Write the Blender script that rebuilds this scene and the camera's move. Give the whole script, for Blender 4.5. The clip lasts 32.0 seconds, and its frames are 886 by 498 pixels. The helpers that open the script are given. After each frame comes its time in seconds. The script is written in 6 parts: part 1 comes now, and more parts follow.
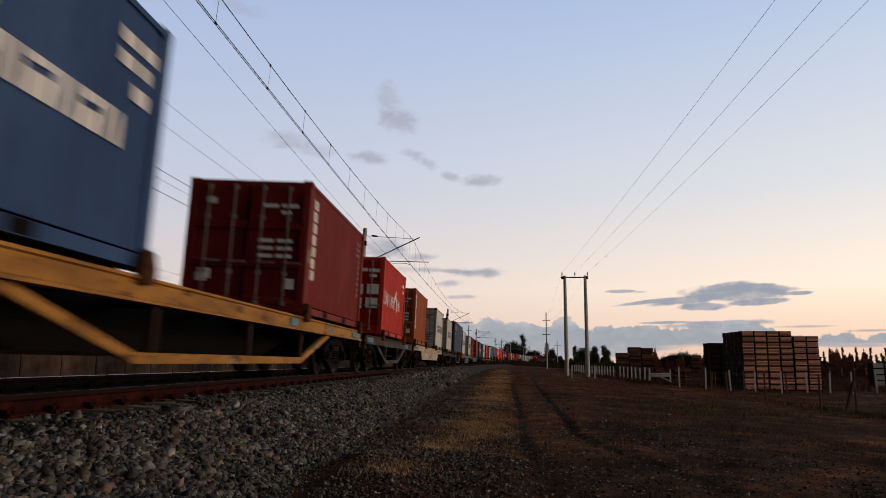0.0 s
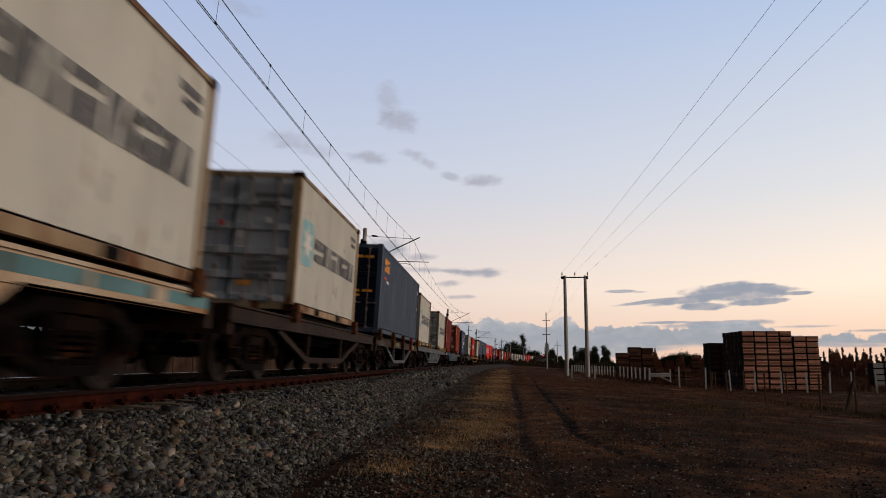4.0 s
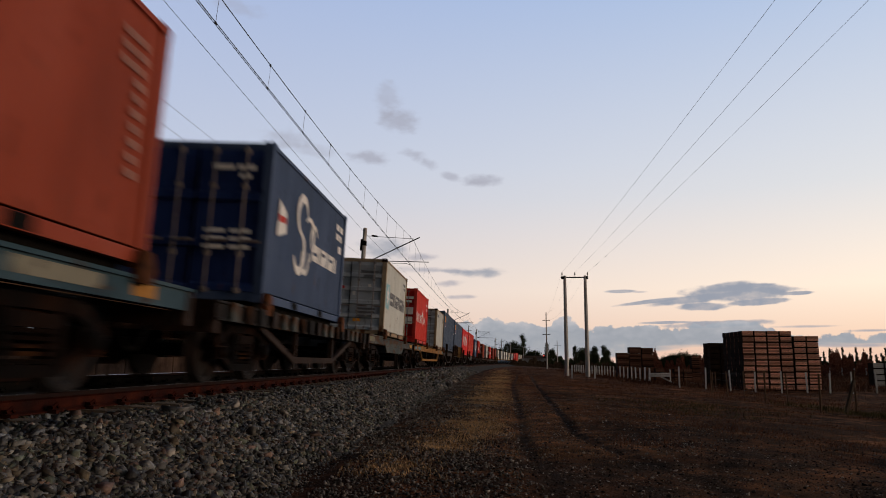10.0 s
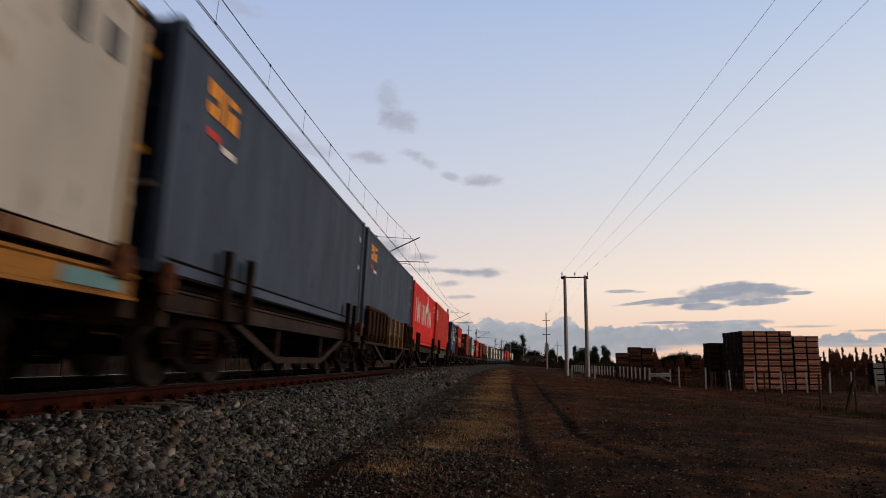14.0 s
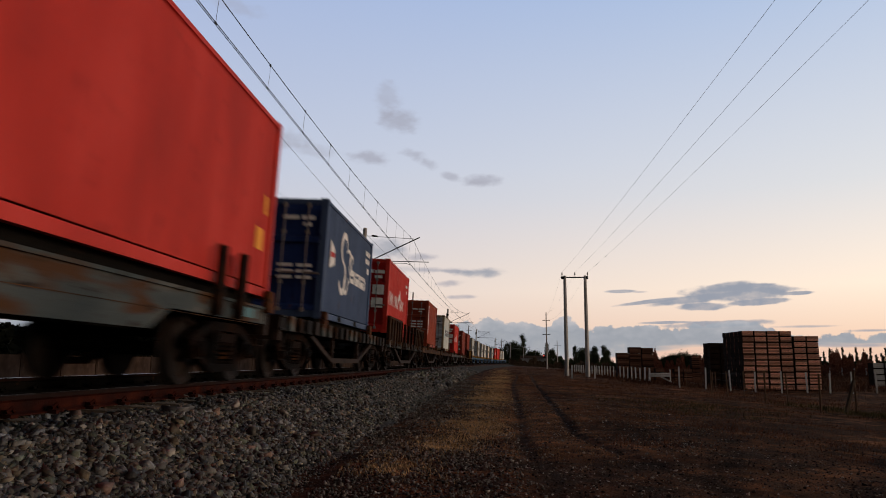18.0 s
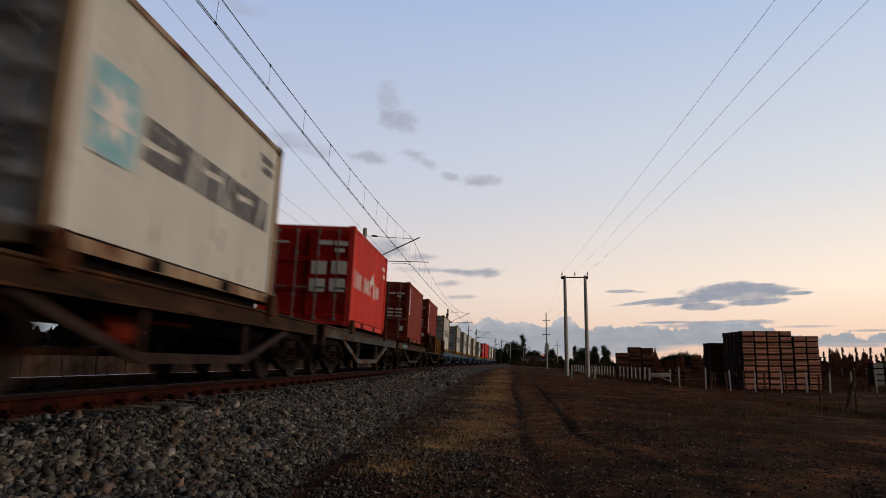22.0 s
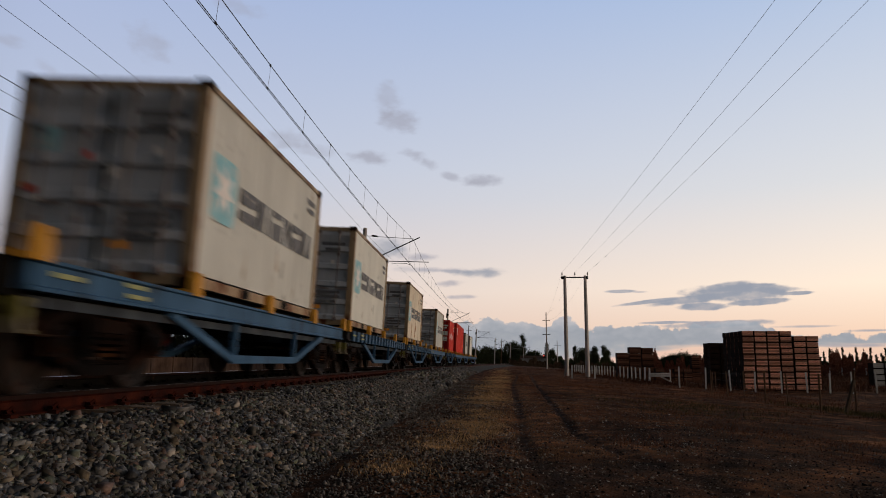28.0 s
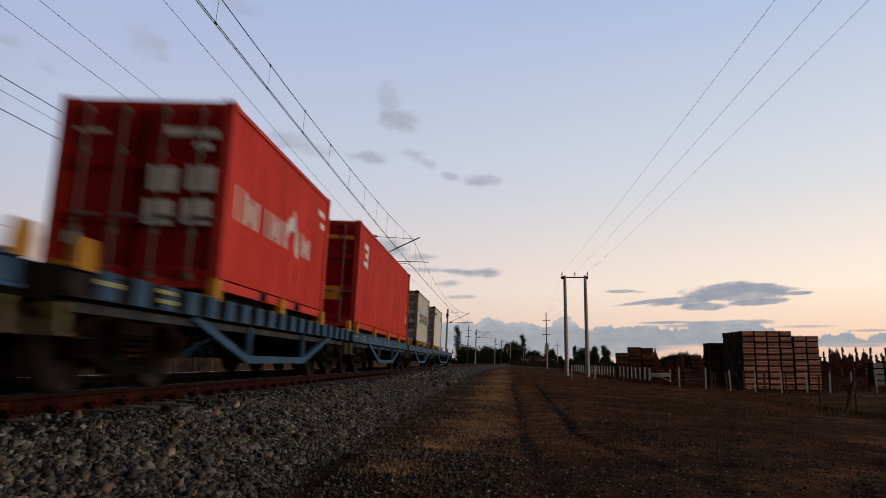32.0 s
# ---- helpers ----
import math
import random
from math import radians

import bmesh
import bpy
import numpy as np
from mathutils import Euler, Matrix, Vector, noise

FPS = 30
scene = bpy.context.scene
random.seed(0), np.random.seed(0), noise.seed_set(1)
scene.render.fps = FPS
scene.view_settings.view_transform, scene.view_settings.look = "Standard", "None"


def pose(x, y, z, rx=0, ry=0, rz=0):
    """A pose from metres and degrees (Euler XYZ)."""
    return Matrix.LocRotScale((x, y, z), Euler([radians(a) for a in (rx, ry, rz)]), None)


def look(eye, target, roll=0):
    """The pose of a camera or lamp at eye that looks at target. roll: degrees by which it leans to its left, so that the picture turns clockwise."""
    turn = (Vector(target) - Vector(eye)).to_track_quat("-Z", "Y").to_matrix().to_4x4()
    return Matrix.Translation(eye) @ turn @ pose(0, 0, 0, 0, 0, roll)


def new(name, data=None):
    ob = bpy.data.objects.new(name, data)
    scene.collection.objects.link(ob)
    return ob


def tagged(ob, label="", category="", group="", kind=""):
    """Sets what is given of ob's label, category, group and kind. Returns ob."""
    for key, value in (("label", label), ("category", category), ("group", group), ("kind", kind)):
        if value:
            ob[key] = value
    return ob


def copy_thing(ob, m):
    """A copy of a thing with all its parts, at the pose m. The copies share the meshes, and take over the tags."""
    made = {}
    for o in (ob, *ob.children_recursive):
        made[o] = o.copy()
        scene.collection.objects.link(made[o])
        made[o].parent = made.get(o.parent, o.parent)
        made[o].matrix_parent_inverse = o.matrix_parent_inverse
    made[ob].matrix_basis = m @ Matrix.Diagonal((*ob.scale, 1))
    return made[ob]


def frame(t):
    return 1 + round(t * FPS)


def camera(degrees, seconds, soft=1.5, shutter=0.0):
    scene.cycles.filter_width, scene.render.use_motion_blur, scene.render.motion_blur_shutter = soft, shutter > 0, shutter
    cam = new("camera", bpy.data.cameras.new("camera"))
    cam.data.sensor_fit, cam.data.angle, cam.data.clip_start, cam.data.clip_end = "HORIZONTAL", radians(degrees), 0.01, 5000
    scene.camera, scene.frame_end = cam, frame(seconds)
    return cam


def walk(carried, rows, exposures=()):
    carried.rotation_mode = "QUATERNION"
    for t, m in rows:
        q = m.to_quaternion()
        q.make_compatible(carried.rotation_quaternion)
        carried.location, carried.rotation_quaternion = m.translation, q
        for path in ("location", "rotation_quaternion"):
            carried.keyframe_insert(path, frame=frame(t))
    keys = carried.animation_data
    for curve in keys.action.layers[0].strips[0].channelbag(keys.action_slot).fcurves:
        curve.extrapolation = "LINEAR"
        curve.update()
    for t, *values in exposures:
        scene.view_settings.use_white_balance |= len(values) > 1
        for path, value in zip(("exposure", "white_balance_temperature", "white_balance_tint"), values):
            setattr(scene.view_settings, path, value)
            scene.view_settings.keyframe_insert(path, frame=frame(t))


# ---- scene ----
cam = camera(63.41, 32.0, soft=0.9, shutter=0.75)
CAM_Z = 1.0          # ground beside the ballast is z = 0
RAIL_Z = 0.767       # top of rail at the track's centre line
TRACK_X = -4.755     # the track's centre line beside the camera
CANT = 0.04708
eye = Vector((0, 0, CAM_Z))
cam_pose = look(eye, eye + Vector((-0.055315, 0.986072, 0.156756)), 0.151)
walk(cam, [(0.0, cam_pose), (32.0, cam_pose)], [(0.0, -0.01), (8.0, -0.03), (32.0, -0.07)])


# ---- the track's line ----
S_AXIS = np.arange(-480.0, 1101.0, 1.0)
_bend = np.where(S_AXIS > 0, 0.00032760 + 0.00008274 * np.clip(S_AXIS, 0, 150) / 100
                 - 0.00003735 * np.clip(S_AXIS - 150, 0, 450) / 100, 0.00032760)
_turn = np.concatenate([[0], np.cumsum((_bend[1:] + _bend[:-1]) / 2)])
_turn -= np.interp(0, S_AXIS, _turn)
_mid = (_turn[1:] + _turn[:-1]) / 2
_lx = np.concatenate([[0], np.cumsum(np.sin(_mid))])
_ly = np.concatenate([[0], np.cumsum(np.cos(_mid))])
_lx -= np.interp(0, S_AXIS, _lx)
_ly -= np.interp(0, S_AXIS, _ly)


def line_at(s):
    """x, y and heading (clockwise from +y) of the track's centre line at s metres from the camera's abeam."""
    over = np.maximum(0, np.asarray(s) - S_AXIS[-1]) + np.minimum(0, np.asarray(s) - S_AXIS[0])
    h = np.interp(s, S_AXIS, _turn)
    return TRACK_X + np.interp(s, S_AXIS, _lx) + over * np.sin(h), np.interp(s, S_AXIS, _ly) + over * np.cos(h), h


def beside(s, q, z=0.0):
    """The place q metres to the right of the centre line, at height z, without cant."""
    x, y, h = line_at(s)
    return Vector((float(x + math.cos(h) * q), float(y - math.sin(h) * q), z))


def on_track(s, u=0.0, w=0.0):
    """The pose of a thing on the canted track: y along the line, x to the right, z up from the rails."""
    x, y, h = line_at(s)
    m = Matrix.Translation((float(x), float(y), RAIL_Z)) @ Matrix.Rotation(-float(h), 4, "Z") @ Matrix.Rotation(CANT, 4, "Y")
    return m @ Matrix.Translation((u, 0, w))


def run(t):
    """Metres that the train has run at t seconds."""
    return 10.895 * t + 0.5 * 0.0584 * t * t


# ---- world and light ----
SUN_AZ, SUN_EL = radians(98), radians(4)
world = bpy.data.worlds.new("dusk_sky")
scene.world = world
world.use_nodes = True


def sky():
    nt = world.node_tree
    nt.nodes.clear()
    n, l = nt.nodes.new, nt.links.new

    def math_node(op, a, b=None, c=None):
        m = n("ShaderNodeMath")
        m.operation = op
        for i, v in enumerate((a, b, c)):
            if v is None:
                continue
            if isinstance(v, (int, float)):
                m.inputs[i].default_value = v
            else:
                l(v, m.inputs[i])
        return m.outputs[0]

    def mix(fac, a, b):
        m = n("ShaderNodeMix")
        m.data_type = "RGBA"
        if isinstance(fac, (int, float)):
            m.inputs[0].default_value = fac
        else:
            l(fac, m.inputs[0])
        for i, v in ((6, a), (7, b)):
            if isinstance(v, tuple):
                m.inputs[i].default_value = (*v, 1)
            else:
                l(v, m.inputs[i])
        return m.outputs[2]

    def ramp(value, stops):
        r = n("ShaderNodeValToRGB")
        els = r.color_ramp.elements
        while len(els) < len(stops):
            els.new(0.5)
        for e, (p, c) in zip(els, stops):
            e.position, e.color = p, (*c, 1)
        l(value, r.inputs[0])
        return r.outputs[0]

    coord = n("ShaderNodeTexCoord").outputs["Generated"]
    sep = n("ShaderNodeSeparateXYZ")
    l(coord, sep.inputs[0])
    x, y, z = sep.outputs
    el = math_node("ARCSINE", z)                       # radians above the horizon
    az = math_node("ARCTAN2", x, y)                    # clockwise from +y
    up = math_node("MULTIPLY", el, 1 / 0.75)
    cool = ramp(up, SKY_COOL)
    warm = ramp(up, SKY_WARM)
    toward = math_node("COSINE", math_node("SUBTRACT", az, SUN_AZ))
    side = n("ShaderNodeMapRange")
    side.inputs[1].default_value, side.inputs[2].default_value = -0.74, 0.56
    l(toward, side.inputs[0])
    base = mix(side.outputs[0], cool, warm)
    # the sky away from the sunset has already gone dim
    facing = n("ShaderNodeMapRange")
    facing.interpolation_type = "SMOOTHSTEP"
    facing.inputs[1].default_value, facing.inputs[2].default_value = -0.28, 0.28
    facing.inputs[3].default_value, facing.inputs[4].default_value = 0.05, 1.0
    l(math_node("COSINE", math_node("SUBTRACT", az, radians(41))), facing.inputs[0])
    dim = n("ShaderNodeVectorMath")
    dim.operation = "SCALE"
    l(base, dim.inputs[0])
    l(facing.outputs[0], dim.inputs[3])
    base = dim.outputs[0]
    nish = n("ShaderNodeTexSky")
    nish.sky_type, nish.sun_disc = "NISHITA", False
    nish.sun_elevation, nish.sun_rotation = SUN_EL, SUN_AZ
    add = n("ShaderNodeVectorMath")
    add.operation = "SCALE"
    l(nish.outputs[0], add.inputs[0])
    add.inputs[3].default_value = 0.02
    both = n("ShaderNodeVectorMath")
    both.operation = "ADD"
    l(base, both.inputs[0])
    l(add.outputs[0], both.inputs[1])
    colour = both.outputs[0]

    # clouds: wisps and a low bank along the horizon
    comb = n("ShaderNodeCombineXYZ")
    l(az, comb.inputs[0])
    l(el, comb.inputs[1])

    def noise_at(scale, detail, sx, sy, off):
        mp = n("ShaderNodeMapping")
        mp.inputs["Scale"].default_value = (sx, sy, 1)
        mp.inputs["Location"].default_value = (off, off * 0.37, 0)
        l(comb.outputs[0], mp.inputs[0])
        t = n("ShaderNodeTexNoise")
        t.inputs["Scale"].default_value, t.inputs["Detail"].default_value = scale, detail
        l(mp.outputs[0], t.inputs["Vector"])
        return t.outputs[0]

    def smooth(v, lo, hi):
        r = n("ShaderNodeMapRange")
        r.interpolation_type = "SMOOTHSTEP"
        r.inputs[1].default_value, r.inputs[2].default_value = lo, hi
        l(v, r.inputs[0])
        return r.outputs[0]

    puff = noise_at(16, 6, 1, 1.5, 3.1)
    fine = noise_at(46, 7, 1, 1.9, 1.7)
    both_n = math_node("ADD", math_node("MULTIPLY", puff, 0.5), math_node("MULTIPLY", fine, 0.5))
    for a0, e0, ra, re, lean, dens, rag in WISPS:
        ax, ey = math_node("SUBTRACT", az, radians(a0)), math_node("SUBTRACT", el, radians(e0))
        ey = math_node("SUBTRACT", ey, math_node("MULTIPLY", ax, lean))
        da, de = math_node("DIVIDE", ax, radians(ra)), math_node("DIVIDE", ey, radians(re))
        d = math_node("SQRT", math_node("ADD", math_node("MULTIPLY", da, da), math_node("MULTIPLY", de, de)))
        body = math_node("ADD", math_node("SUBTRACT", 1.0, d), math_node("MULTIPLY", math_node("SUBTRACT", both_n, 0.5), rag))
        veil = smooth(body, 0.0, 0.8 if dens < 0.75 else 0.4)
        colour = mix(math_node("MULTIPLY", veil, math_node("MULTIPLY", math_node("ADD", 0.55, fine), dens)), colour, CLOUD_GREY if dens > 0.6 else CLOUD_PINK)
    # the bank: its crest and its foot rise and fall with the azimuth
    across = n("ShaderNodeMapRange")
    across.inputs[1].default_value, across.inputs[2].default_value = radians(BANK_AZ[0]), radians(BANK_AZ[1])
    l(az, across.inputs[0])

    def profile(stops):
        span = BANK_AZ[1] - BANK_AZ[0]
        v = ramp(across.outputs[0], [((p - BANK_AZ[0]) / span, (e / 5, e / 5, e / 5)) for p, e in stops])
        return math_node("MULTIPLY", v, radians(5))

    heads = math_node("MULTIPLY", math_node("SUBTRACT", noise_at(60, 3, 1, 1.0, 4.4), 0.5), radians(1.5))
    crest = math_node("ADD", profile(CREST), math_node("ADD", heads, math_node("MULTIPLY", math_node("SUBTRACT", fine, 0.5), radians(0.5))))
    foot = math_node("ADD", profile(FOOT), math_node("MULTIPLY", math_node("SUBTRACT", noise_at(9, 4, 1, 9, 2.2), 0.5), radians(1.4)))
    under = smooth(math_node("SUBTRACT", crest, el), 0.0, radians(0.2))
    over = smooth(math_node("SUBTRACT", el, foot), radians(-0.25), radians(0.35))
    puffs = math_node("MULTIPLY", math_node("SUBTRACT", noise_at(30, 6, 1, 1.6, 8.8), 0.5), 0.085)
    shade = ramp(math_node("MULTIPLY", math_node("ADD", el, puffs), 1 / 0.08), BANK)
    colour = mix(math_node("MULTIPLY", math_node("MULTIPLY", under, over), 0.93), colour, shade)

    bg = n("ShaderNodeBackground")
    bg.inputs[1].default_value = 1.0
    l(colour, bg.inputs[0])
    out = n("ShaderNodeOutputWorld")
    l(bg.outputs[0], out.inputs[0])


SKY_COOL = [(0.0, (0.66, 0.50, 0.47)), (0.16, (0.61, 0.54, 0.57)), (0.36, (0.495, 0.545, 0.70)), (0.66, (0.395, 0.475, 0.71)), (0.9, (0.07, 0.09, 0.15)), (1.0, (0.035, 0.047, 0.08))]
SKY_WARM = [(0.0, (0.86, 0.56, 0.41)), (0.05, (1.0, 0.70, 0.52)), (0.13, (1.13, 0.92, 0.735)), (0.30, (0.79, 0.785, 0.79)), (0.66, (0.425, 0.555, 0.79)), (0.9, (0.08, 0.10, 0.16)), (1.0, (0.04, 0.052, 0.085))]
CLOUD_GREY = (0.33, 0.355, 0.42)
CLOUD_PINK = (0.36, 0.36, 0.43)
BANK = [(0.0, (0.54, 0.48, 0.46)), (0.2, (0.37, 0.40, 0.44)), (0.42, (0.315, 0.355, 0.41)), (0.62, (0.38, 0.41, 0.46)), (0.95, (0.60, 0.57, 0.58))]
# azimuth and elevation of the low bank's crest and foot
BANK_AZ = (-4.0, 36.0)
CREST = [(-1.13, 3.22), (-0.14, 3.40), (0.40, 3.80), (1.30, 3.40), (2.01, 3.08), (3.12, 3.30), (4.05, 3.12), (4.75, 2.81), (5.56, 3.38), (6.44, 3.72), (7.13, 3.32), (7.81, 2.83), (8.58, 2.61), (9.79, 2.86), (10.74, 3.16), (11.49, 2.89), (13.03, 2.87), (14.06, 2.65), (16.49, 2.83), (19.06, 3.16), (20.20, 3.05), (21.40, 2.42), (23.10, 1.99), (23.89, 1.58), (24.56, 2.01), (26.10, 2.18), (27.27, 2.00)]
FOOT = [(-1.14, 0.00), (8.94, 0.14), (12.75, 0.91), (16.02, 1.32), (19.91, 1.30), (23.22, 1.11), (25.00, 1.30), (27.04, 1.28)]
# azimuth, elevation, half widths (degrees), lean, density, raggedness
WISPS = [
         (-6.90, 19.03, 1.95, 1.33, -0.05, 0.57, 2.0), (-7.82, 20.91, 1.33, 1.51, 0.00, 0.34, 2.4), (-9.13, 16.15, 1.86, 0.75, -0.05, 0.55, 2.1), (-5.52, 16.45, 1.51, 0.62, -0.25, 0.48, 2.4),
         (-4.49, 15.80, 1.15, 0.58, -0.30, 0.48, 2.2), (-2.67, 14.82, 1.06, 0.44, -0.20, 0.46, 2.2), (0.07, 14.50, 1.86, 0.58, 0.00, 0.60, 2.0), (-16.08, 17.30, 2.66, 0.89, -0.10, 0.39, 2.4),
         (-14.26, 16.59, 2.66, 0.62, -0.05, 0.30, 2.4), (-26.83, 23.30, 2.13, 1.51, -0.30, 0.34, 2.1), (-20.32, 26.60, 2.66, 0.71, -0.10, 0.30, 2.2), (-36.09, 21.59, 1.77, 0.62, 0.00, 0.30, 2.1),
         (-33.46, 20.26, 0.97, 0.53, -0.30, 0.23, 2.1), (-25.94, 15.11, 1.33, 0.62, -0.20, 0.28, 2.0), (-0.43, 7.12, 2.75, 0.44, 0.02, 0.72, 1.5), (-2.48, 7.26, 3.10, 0.22, -0.03, 0.62, 1.8),
         (0.61, 6.94, 1.15, 0.35, 0.10, 0.70, 1.4), (-7.95, 9.02, 2.75, 1.15, 0.00, 0.66, 1.8), (-5.22, 8.38, 2.21, 0.44, 0.00, 0.57, 2.0), (-2.70, 6.27, 1.51, 0.35, 0.05, 0.60, 1.8),
         (-1.80, 5.19, 1.59, 0.22, 0.00, 0.57, 1.5), (-3.62, 7.35, 3.99, 0.35, 0.00, 0.46, 2.1), (-27.77, 7.58, 3.54, 0.97, 0.05, 0.62, 1.8), (-26.15, 6.22, 2.66, 0.40, 0.00, 0.60, 1.7),
         (-31.03, 6.76, 3.54, 0.62, 0.00, 0.57, 2.0), (-33.25, 8.18, 3.10, 0.62, 0.00, 0.34, 2.1), (19.17, 5.15, 4.61, 0.75, -0.02, 0.86, 1.4), (20.73, 5.46, 3.54, 0.44, -0.06, 0.80, 1.5),
         (16.59, 4.85, 4.87, 0.35, 0.10, 0.86, 1.4), (12.90, 4.68, 3.10, 0.20, 0.11, 0.85, 0.9), (16.76, 4.21, 2.13, 0.35, 0.00, 0.84, 1.4), (20.67, 4.48, 2.66, 0.27, 0.05, 0.80, 2.0),
         (23.12, 5.00, 1.51, 0.18, 0.02, 0.78, 1.2), (18.42, 5.63, 2.21, 0.44, 0.10, 0.80, 1.2), (10.82, 5.51, 1.51, 0.18, 0.00, 0.82, 0.8), (12.09, 5.43, 0.89, 0.11, 0.00, 0.60, 0.9),
         (14.07, 3.07, 2.21, 0.13, 0.01, 0.80, 0.9), (17.49, 2.89, 4.21, 0.31, 0.03, 0.80, 1.4), (23.68, 2.62, 2.66, 0.12, 0.00, 0.62, 1.0), (27.62, 2.26, 2.66, 0.13, 0.00, 0.66, 1.2),
         (26.03, 1.25, 3.99, 0.18, 0.00, 0.60, 1.5),
]
sky()
sun = new("evening_sun", bpy.data.lights.new("evening_sun", "SUN"))
sun.data.energy, sun.data.angle, sun.data.color = 1.0, radians(14), (1.0, 0.76, 0.56)
_d = Vector((math.sin(SUN_AZ) * math.cos(radians(9)), math.cos(SUN_AZ) * math.cos(radians(9)), math.sin(radians(9))))
sun.matrix_world = look(_d * 100, (0, 0, 0))


# ---- materials ----
def surface(name, colours, rough=0.8, metal=0.0, scale=4.0, bump=0.0, bump_scale=60.0, spots=None, vary=0.0, coord="Object", stretch=(1, 1, 1), fine=0.0, gloss=0.05):
    """A worn surface: a colour ramp over coarse noise, a second finer noise of wear (spots: colour, threshold, scale), bump, and variation from piece to piece."""
    m = bpy.data.materials.new(name)
    m.use_nodes = True
    nt = m.node_tree
    n, l = nt.nodes.new, nt.links.new
    bsdf = nt.nodes["Principled BSDF"]
    tc = n("ShaderNodeTexCoord")
    mp = n("ShaderNodeMapping")
    mp.inputs["Scale"].default_value = stretch
    l(tc.outputs[coord], mp.inputs[0])
    nz = n("ShaderNodeTexNoise")
    nz.inputs["Scale"].default_value, nz.inputs["Detail"].default_value = scale, 6
    l(mp.outputs[0], nz.inputs["Vector"])
    rp = n("ShaderNodeValToRGB")
    els = rp.color_ramp.elements
    while len(els) < len(colours):
        els.new(0.5)
    for i, (e, c) in enumerate(zip(els, colours)):
        e.position, e.color = 0.3 + 0.4 * i / max(1, len(colours) - 1), (*c, 1)
    l(nz.outputs[0], rp.inputs[0])
    colour = rp.outputs[0]
    for c, lo, sc in spots or ():
        n2 = n("ShaderNodeTexNoise")
        n2.inputs["Scale"].default_value, n2.inputs["Detail"].default_value = sc, 8
        l(mp.outputs[0], n2.inputs["Vector"])
        r2 = n("ShaderNodeMapRange")
        r2.inputs[1].default_value, r2.inputs[2].default_value = lo, lo + 0.08
        l(n2.outputs[0], r2.inputs[0])
        mx = n("ShaderNodeMix")
        mx.data_type = "RGBA"
        l(r2.outputs[0], mx.inputs[0])
        l(colour, mx.inputs[6])
        mx.inputs[7].default_value = (*c, 1)
        colour = mx.outputs[2]
    if vary:
        info = n("ShaderNodeObjectInfo")
        hs = n("ShaderNodeHueSaturation")
        mr = n("ShaderNodeMapRange")
        mr.inputs[3].default_value, mr.inputs[4].default_value = 1 - vary, 1 + vary
        l(info.outputs["Random"], mr.inputs[0])
        l(mr.outputs[0], hs.inputs["Value"])
        l(colour, hs.inputs["Color"])
        colour = hs.outputs[0]
    if fine:
        geo = n("ShaderNodeNewGeometry")
        hs = n("ShaderNodeHueSaturation")
        mr = n("ShaderNodeMapRange")
        mr.inputs[3].default_value, mr.inputs[4].default_value = 1 - fine, 1 + fine
        l(geo.outputs["Random Per Island"], mr.inputs[0])
        l(mr.outputs[0], hs.inputs["Value"])
        l(colour, hs.inputs["Color"])
        colour = hs.outputs[0]
    if fine > 0.9:
        # stones of several kinds: grey, tan, reddish, greenish
        mul = n("ShaderNodeMath")
        mul.operation = "MULTIPLY"
        mul.inputs[1].default_value = 37.0
        l(geo.outputs["Random Per Island"], mul.inputs[0])
        frac = n("ShaderNodeMath")
        frac.operation = "FRACT"
        l(mul.outputs[0], frac.inputs[0])
        kinds = n("ShaderNodeValToRGB")
        kinds.color_ramp.interpolation = "CONSTANT"
        for i, (p, c) in enumerate(((0.0, (1, 1, 1)), (0.40, (0.92, 0.96, 1.04)), (0.58, (1.08, 0.92, 0.70)), (0.76, (1.10, 0.74, 0.62)), (0.86, (0.86, 0.98, 0.78)), (0.965, (1.6, 1.5, 1.4)))):
            e = kinds.color_ramp.elements[i] if i < 2 else kinds.color_ramp.elements.new(p)
            e.position, e.color = p, (*c, 1)
        l(frac.outputs[0], kinds.inputs[0])
        tint = n("ShaderNodeMix")
        tint.data_type, tint.blend_type = "RGBA", "MULTIPLY"
        tint.inputs[0].default_value = 1.0
        l(colour, tint.inputs[6])
        l(kinds.outputs[0], tint.inputs[7])
        colour = tint.outputs[2]
    l(colour, bsdf.inputs["Base Color"])
    bsdf.inputs["Metallic"].default_value = metal
    bsdf.inputs["Specular IOR Level"].default_value = 0.5 if metal else gloss
    rr = n("ShaderNodeMapRange")
    rr.inputs[3].default_value, rr.inputs[4].default_value = max(0.05, rough - 0.12), min(1, rough + 0.12)
    l(nz.outputs[0], rr.inputs[0])
    l(rr.outputs[0], bsdf.inputs["Roughness"])
    if bump:
        nb = n("ShaderNodeTexNoise")
        nb.inputs["Scale"].default_value, nb.inputs["Detail"].default_value = bump_scale, 5
        l(mp.outputs[0], nb.inputs["Vector"])
        bp = n("ShaderNodeBump")
        bp.inputs["Strength"].default_value, bp.inputs["Distance"].default_value = bump, 0.02
        l(nb.outputs[0], bp.inputs["Height"])
        l(bp.outputs[0], bsdf.inputs["Normal"])
    return m


